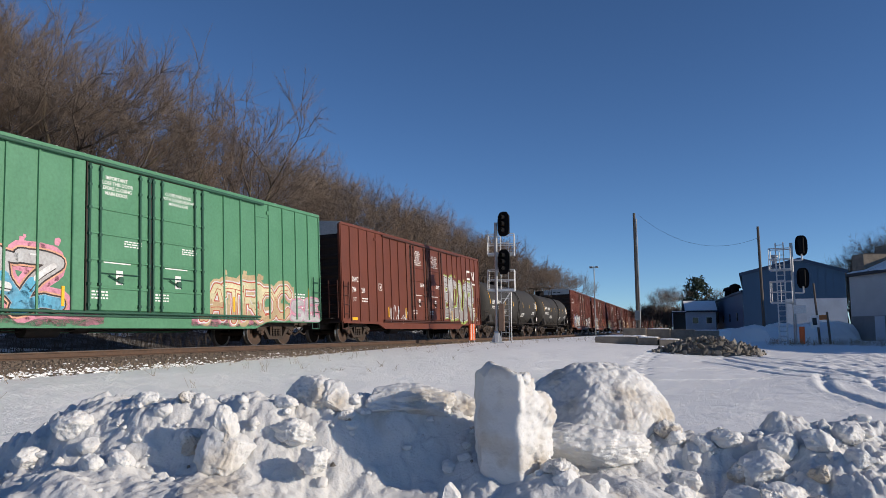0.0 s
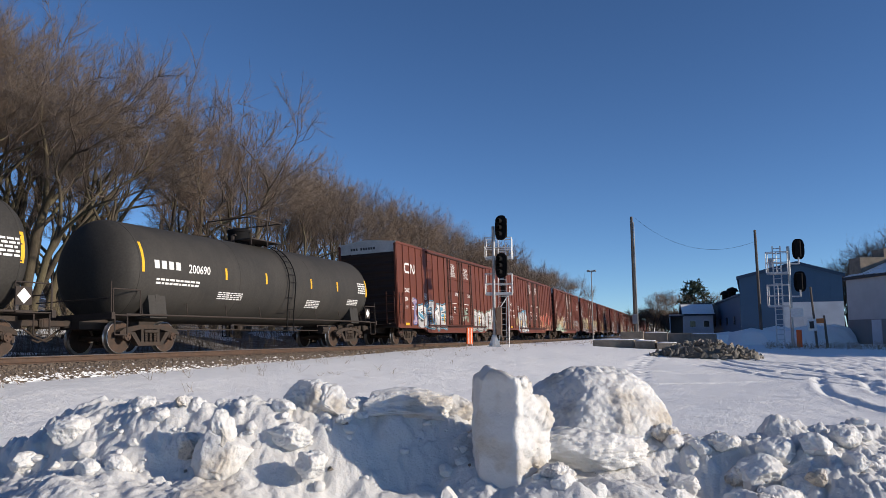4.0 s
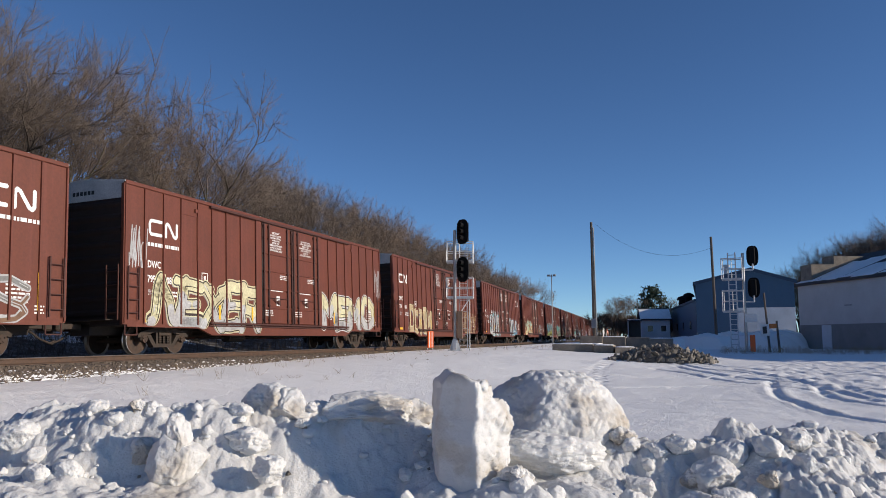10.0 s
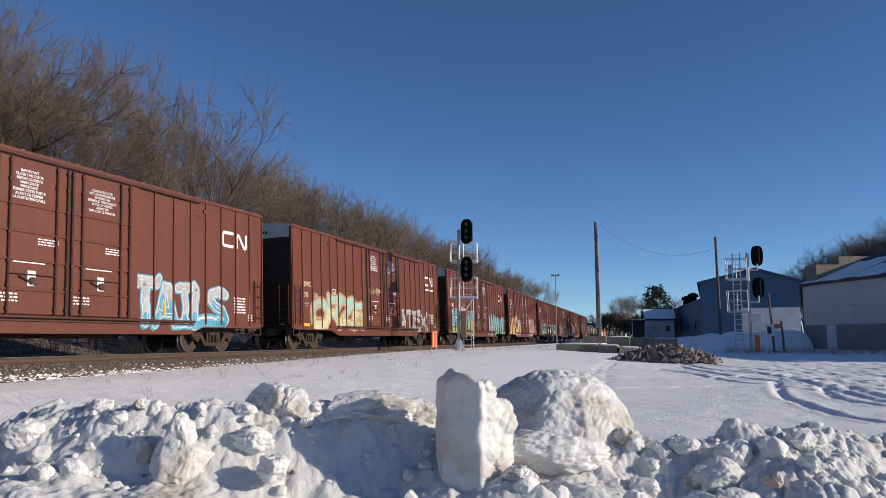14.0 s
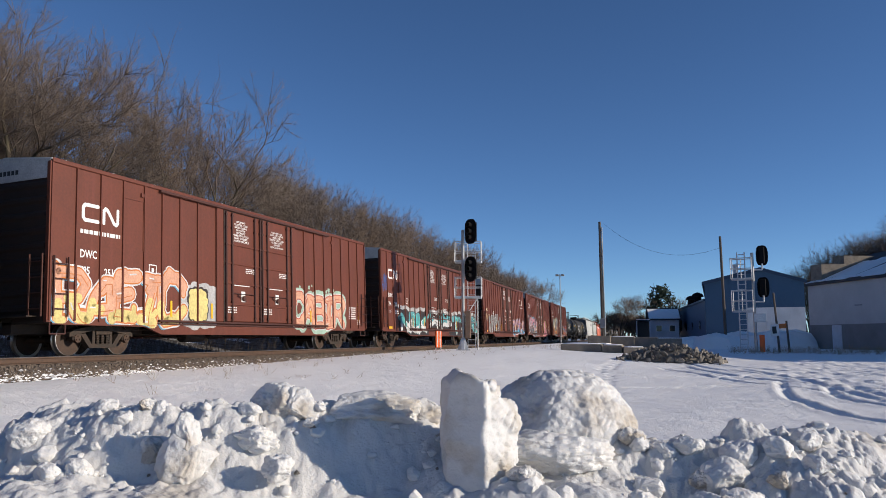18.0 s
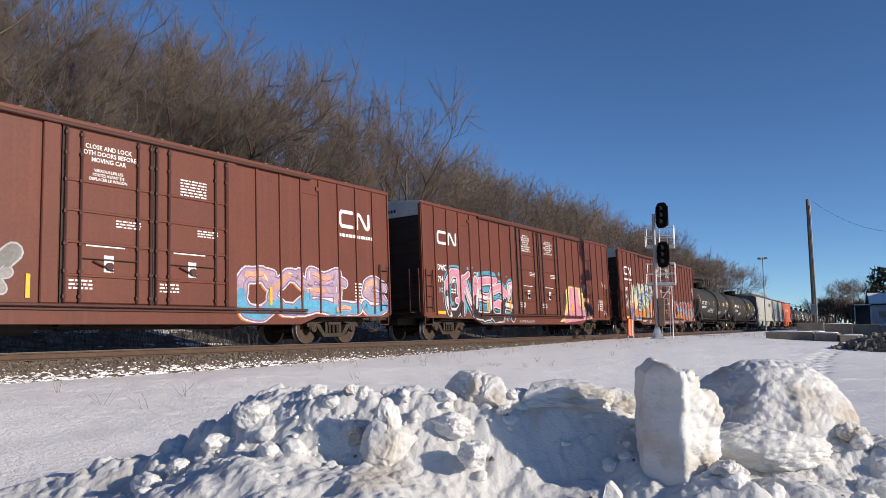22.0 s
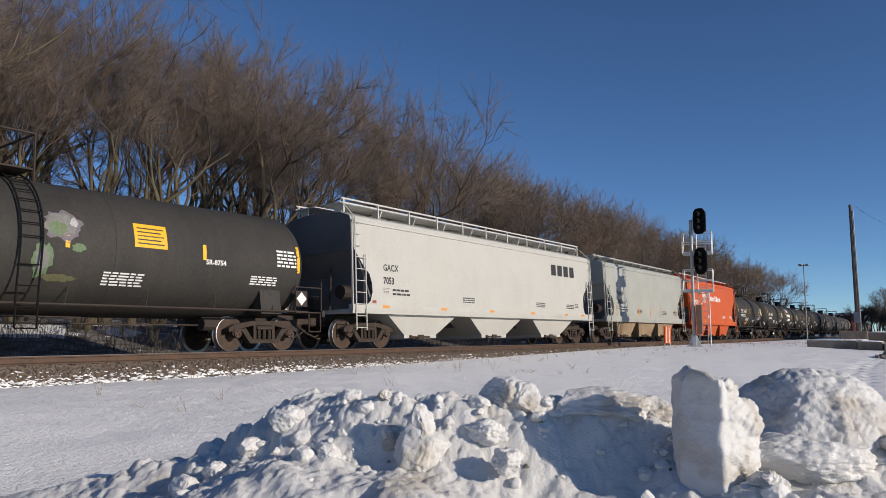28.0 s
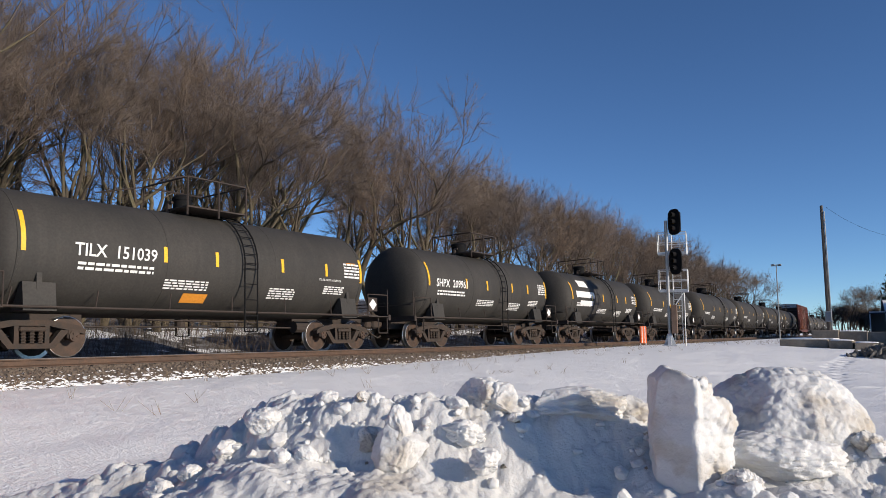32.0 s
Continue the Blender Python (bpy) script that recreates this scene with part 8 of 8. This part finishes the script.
def block_chunk(name, label, outline, b0, b1, seed, mat):
    """An upright slab of snow from its outline of (a, z), thick from b0 to b1, folded to a blunt edge in front, with worn faces."""
    bm = bmesh.new()
    front = [bm.verts.new((a, b0, z)) for a, z in outline]
    face = bm.faces.new(front)
    ex = bmesh.ops.extrude_face_region(bm, geom=[face])
    for e in ex["geom"]:
        if isinstance(e, bmesh.types.BMVert):
            e.co.y = b1
    bmesh.ops.recalc_face_normals(bm, faces=bm.faces)
    bmesh.ops.triangulate(bm, faces=bm.faces)
    for _ in range(6):
        bmesh.ops.subdivide_edges(bm, edges=[e for e in bm.edges if e.calc_length() > 0.016], cuts=1, use_grid_fill=True)
        bmesh.ops.triangulate(bm, faces=bm.faces)
    for _ in range(10):
        bmesh.ops.smooth_vert(bm, verts=bm.verts, factor=0.5, use_axis_x=True, use_axis_y=True, use_axis_z=True)
    bm.normal_update()
    off = Vector((seed, seed * 0.3, 0))
    moves = []
    for q in bm.verts:
        worn = smooth01((q.co.x - 0.66) / 0.14)
        h = 0.030 * noise.noise(q.co * 5 + off) + 0.012 * noise.noise(q.co * 13 + off) + 0.003 * noise.noise(q.co * 40 + off)
        h += worn * (0.030 * cloddy(q.co + off, 9.0, 0.55) + 0.014 * cloddy(q.co + off, 21.0, 0.55) - 0.02)
        moves.append((q, q.normal * h))
    for q, d in moves:
        q.co += d
    for q in bm.verts:
        fold = 0.80 * max(0.70 - q.co.x, 0) + 1.0 * max(q.co.x - 0.72, 0)
        p = AX * q.co.x + AY * (q.co.y + fold + 0.10 * (q.co.z + 0.1))
        q.co = (p.x, p.y, q.co.z)
    me = bpy.data.meshes.new(name)
    bm.to_mesh(me)
    bm.free()
    me.shade_smooth()
    me.materials.append(mat)
    tagged(put(name, me, mat), label, "snow chunk", "snow chunks")


def snow_chunks():
    block_chunk("snow_block", "tall upright block of packed snow with brown grit on one side",
                [(0.50, -0.55), (0.475, -0.18), (0.485, 0.06), (0.50, 0.24), (0.575, 0.305), (0.66, 0.265), (0.71, 0.245), (0.78, 0.235), (0.81, 0.195), (0.87, 0.13), (0.95, 0.06), (0.965, -0.10), (0.94, -0.22), (0.91, -0.40), (0.82, -0.50), (0.70, -0.55)], 4.62, 4.98, 3.1, GRIT_BLOCK)
    chunk("snow_boulder", "large rounded boulder of packed snow", 1.46, 5.78, -0.22, 0.60, 0.50, 0.50, 7, 7, 7, 0.055, ease=0.78, crumb=0.020, grain=5.0)
    chunk("snow_boulder", "spur of crumbled snow before the great boulder", 1.28, 5.28, -0.27, 0.42, 0.26, 0.17, 8, 6, 6, 0.12, ease=0.7, mat=LUMP, crumb=0.04, grain=4.5)
    chunk("snow_boulder", "rounded lump of snow on the crest of the pile", -0.63, 5.42, 0.055, 0.225, 0.20, 0.165, 11, 9, 6, 0.10, crumb=0.03, grain=3.5)
    chunk("snow_boulder", "rounded lump of snow on the crest of the pile", -0.46, 5.34, 0.04, 0.15, 0.17, 0.15, 12, 9, 5, 0.12, crumb=0.03, grain=3.5)
    chunk("snow_boulder", "broad cake of crusted snow on the crest", 0.05, 5.45, 0.005, 0.43, 0.22, 0.145, 13, 7, 6, 0.11, ease=0.62, crumb=0.035, grain=4.0)
    chunk("snow_boulder", "lump of crusted snow beside the broad cake", 0.42, 5.50, -0.02, 0.16, 0.16, 0.12, 14, 8, 5, 0.15, crumb=0.03)
    chunk("snow_lump", "cluster of frozen clods below a rounded lump", -0.70, 5.08, -0.13, 0.15, 0.12, 0.085, 15, 8, 5, 0.2, mat=LUMP, crumb=0.08, grain=2.6)
    chunk("snow_lump", "frozen clod low on the pile", -0.54, 4.82, -0.265, 0.10, 0.10, 0.085, 16, 9, 5, 0.2, mat=LUMP, crumb=0.06, grain=2.6)
    chunk("snow_wedge", "pointed wedge of packed snow", -1.10, 4.90, -0.23, 0.185, 0.16, 0.20, 26, 9, 5, 0.10, ease=0.55, crumb=0.03)
    chunk("snow_wedge", "pointed wedge of packed snow", -1.12, 4.91, -0.10, 0.105, 0.10, 0.16, 29, 8, 5, 0.14, ease=0.5, crumb=0.03)
    chunk("snow_lump", "brown-stained slab of snow behind the wedge", -1.33, 5.06, -0.19, 0.11, 0.10, 0.10, 27, 8, 5, 0.15, mat=GRITTY, crumb=0.05)
    chunk("snow_lump", "squared block of clean snow on the apron", 0.29, 4.62, pile_z(0.29, 4.62) + 0.05, 0.085, 0.08, 0.085, 28, 14, 5, 0.06, ease=0.42, turn=20, mat=LUMP)
    spots = [(-2.18, 5.25, 0.0, 0.115), (-2.01, 5.12, -0.08, 0.07), (-1.78, 4.95, -0.17, 0.062), (-1.90, 4.88, -0.20, 0.085), (-1.72, 4.87, -0.20, 0.075), (-1.75, 5.4, 0.05, 0.08), (-1.48, 5.38, 0.05, 0.06), (-2.45, 5.2, -0.16, 0.09),
             (-2.62, 5.05, -0.27, 0.085), (-2.80, 4.95, -0.38, 0.10), (-2.72, 4.80, -0.42, 0.06), (-1.58, 5.2, 0.0, 0.07), (-1.36, 5.28, 0.0, 0.075), (-1.22, 5.36, 0.02, 0.06), (-0.80, 5.25, -0.03, 0.085),
             (0.09, 4.62, -0.33, 0.035), (-0.2, 4.5, -0.36, 0.05), (1.90, 5.30, -0.17, 0.08), (2.06, 5.25, -0.19, 0.075), (2.22, 5.2, -0.20, 0.085), (2.38, 5.0, -0.20, 0.16), (2.52, 5.1, -0.16, 0.13), (2.08, 4.62, -0.34, 0.15), (2.27, 4.62, -0.35, 0.13),
             (2.42, 4.70, -0.33, 0.10), (2.75, 5.0, -0.22, 0.11), (3.05, 5.15, -0.15, 0.10), (2.9, 4.8, -0.27, 0.09), (1.83, 5.0, -0.27, 0.10), (1.72, 4.75, -0.33, 0.09), (0.95, 4.48, -0.36, 0.07), (1.15, 4.5, -0.36, 0.06), (-2.95, 4.75, -0.50, 0.06)]
    for k, (a, b, z, s) in enumerate(spots):
        z = min(max(z, pile_z(a, b) - 0.2 * s), pile_z(a, b) + s * 0.22)
        chunk("snow_lump", "small lump of packed snow on the pile", a, b, z, s * 1.2, s, s * 0.85, 50 + k, 10, 5 if s > 0.07 else 4, 0.12, turn=37 * k, ease=0.62, mat=LUMP, crumb=0.035, grain=2.6)
    for k, (a, b, s) in enumerate(((1.86, 5.34, 0.085), (2.24, 5.02, 0.10), (2.30, 4.80, 0.09), (2.20, 4.50, 0.12), (2.45, 4.48, 0.11), (0.93, 4.62, 0.10), (0.98, 4.74, 0.07), (-0.38, 5.18, 0.05), (0.52, 5.25, 0.06), (-1.44, 5.22, 0.05), (2.62, 4.75, 0.07))):
        chunk("snow_lump", "gritty brown-stained lump of snow on the pile", a, b, pile_z(a, b) + s * 0.15, s * 1.15, s, s * 0.85, 600 + k, 11, 5, 0.2, turn=31 * k, ease=0.5, mat=GRITTY, crumb=0.055, grain=3.0)
    rng = random.Random(9)
    for k in range(240):
        a = rng.uniform(-2.9, 4.0)
        b = rng.gauss(5.15, 0.28) if a < 1.8 else rng.uniform(4.3, 5.5)
        s = 0.012 + 0.04 * rng.random() ** 2
        if hump(a, b, 0.0, 4.65, 0.5, 0.35) > 0.35 or b > 5.6:
            continue
        chunk("snow_lump", "small lump of packed snow on the pile", a, b, pile_z(a, b) + s * 0.25, s * rng.uniform(0.9, 1.5), s, s * 0.8, 200 + k, 9, 3 if s > 0.025 else 2, 0.22, turn=rng.uniform(0, 180), ease=0.6, mat=LUMP)
    # a few frozen stones and clods of earth in the snow
    stone = stone_mesh("dark_stone", 77, ROCK)
    for a, b, s in ((-0.44, 4.98, 0.030), (-0.60, 4.93, 0.024), (0.17, 4.72, 0.022), (0.30, 4.78, 0.020), (-0.36, 5.16, 0.034), (0.38, 5.02, 0.018), (0.44, 4.90, 0.016), (-1.33, 4.92, 0.022), (2.36, 4.44, 0.030), (2.9, 4.5, 0.020), (1.0, 4.9, 0.02), (0.12, 4.52, 0.012)):
        p = AX * a + AY * b
        ob = put("dark_stone", stone, ROCK, m=pose(p.x, p.y, pile_z(a, b) + 0.006, 40 * a, 70 * b, 90 * a) @ Matrix.Diagonal((s * 1.3, s, s * 0.8, 1)))
        tagged(ob, "dark frozen clod of earth in the snow", "stone", "clods in the snow")

# ---- the place, large forms first ----
ground()
snow_pile()
snow_chunks()
near_signal()
far_signal()
poles()
blue_hall()
grey_hall()
house()
concrete_blocks()
rubble()
pine(-7.7, 128.0, 9.2)
boxcars()
tank_cars()
hopper_cars()
set_letters()
woods()
railway()
motions()
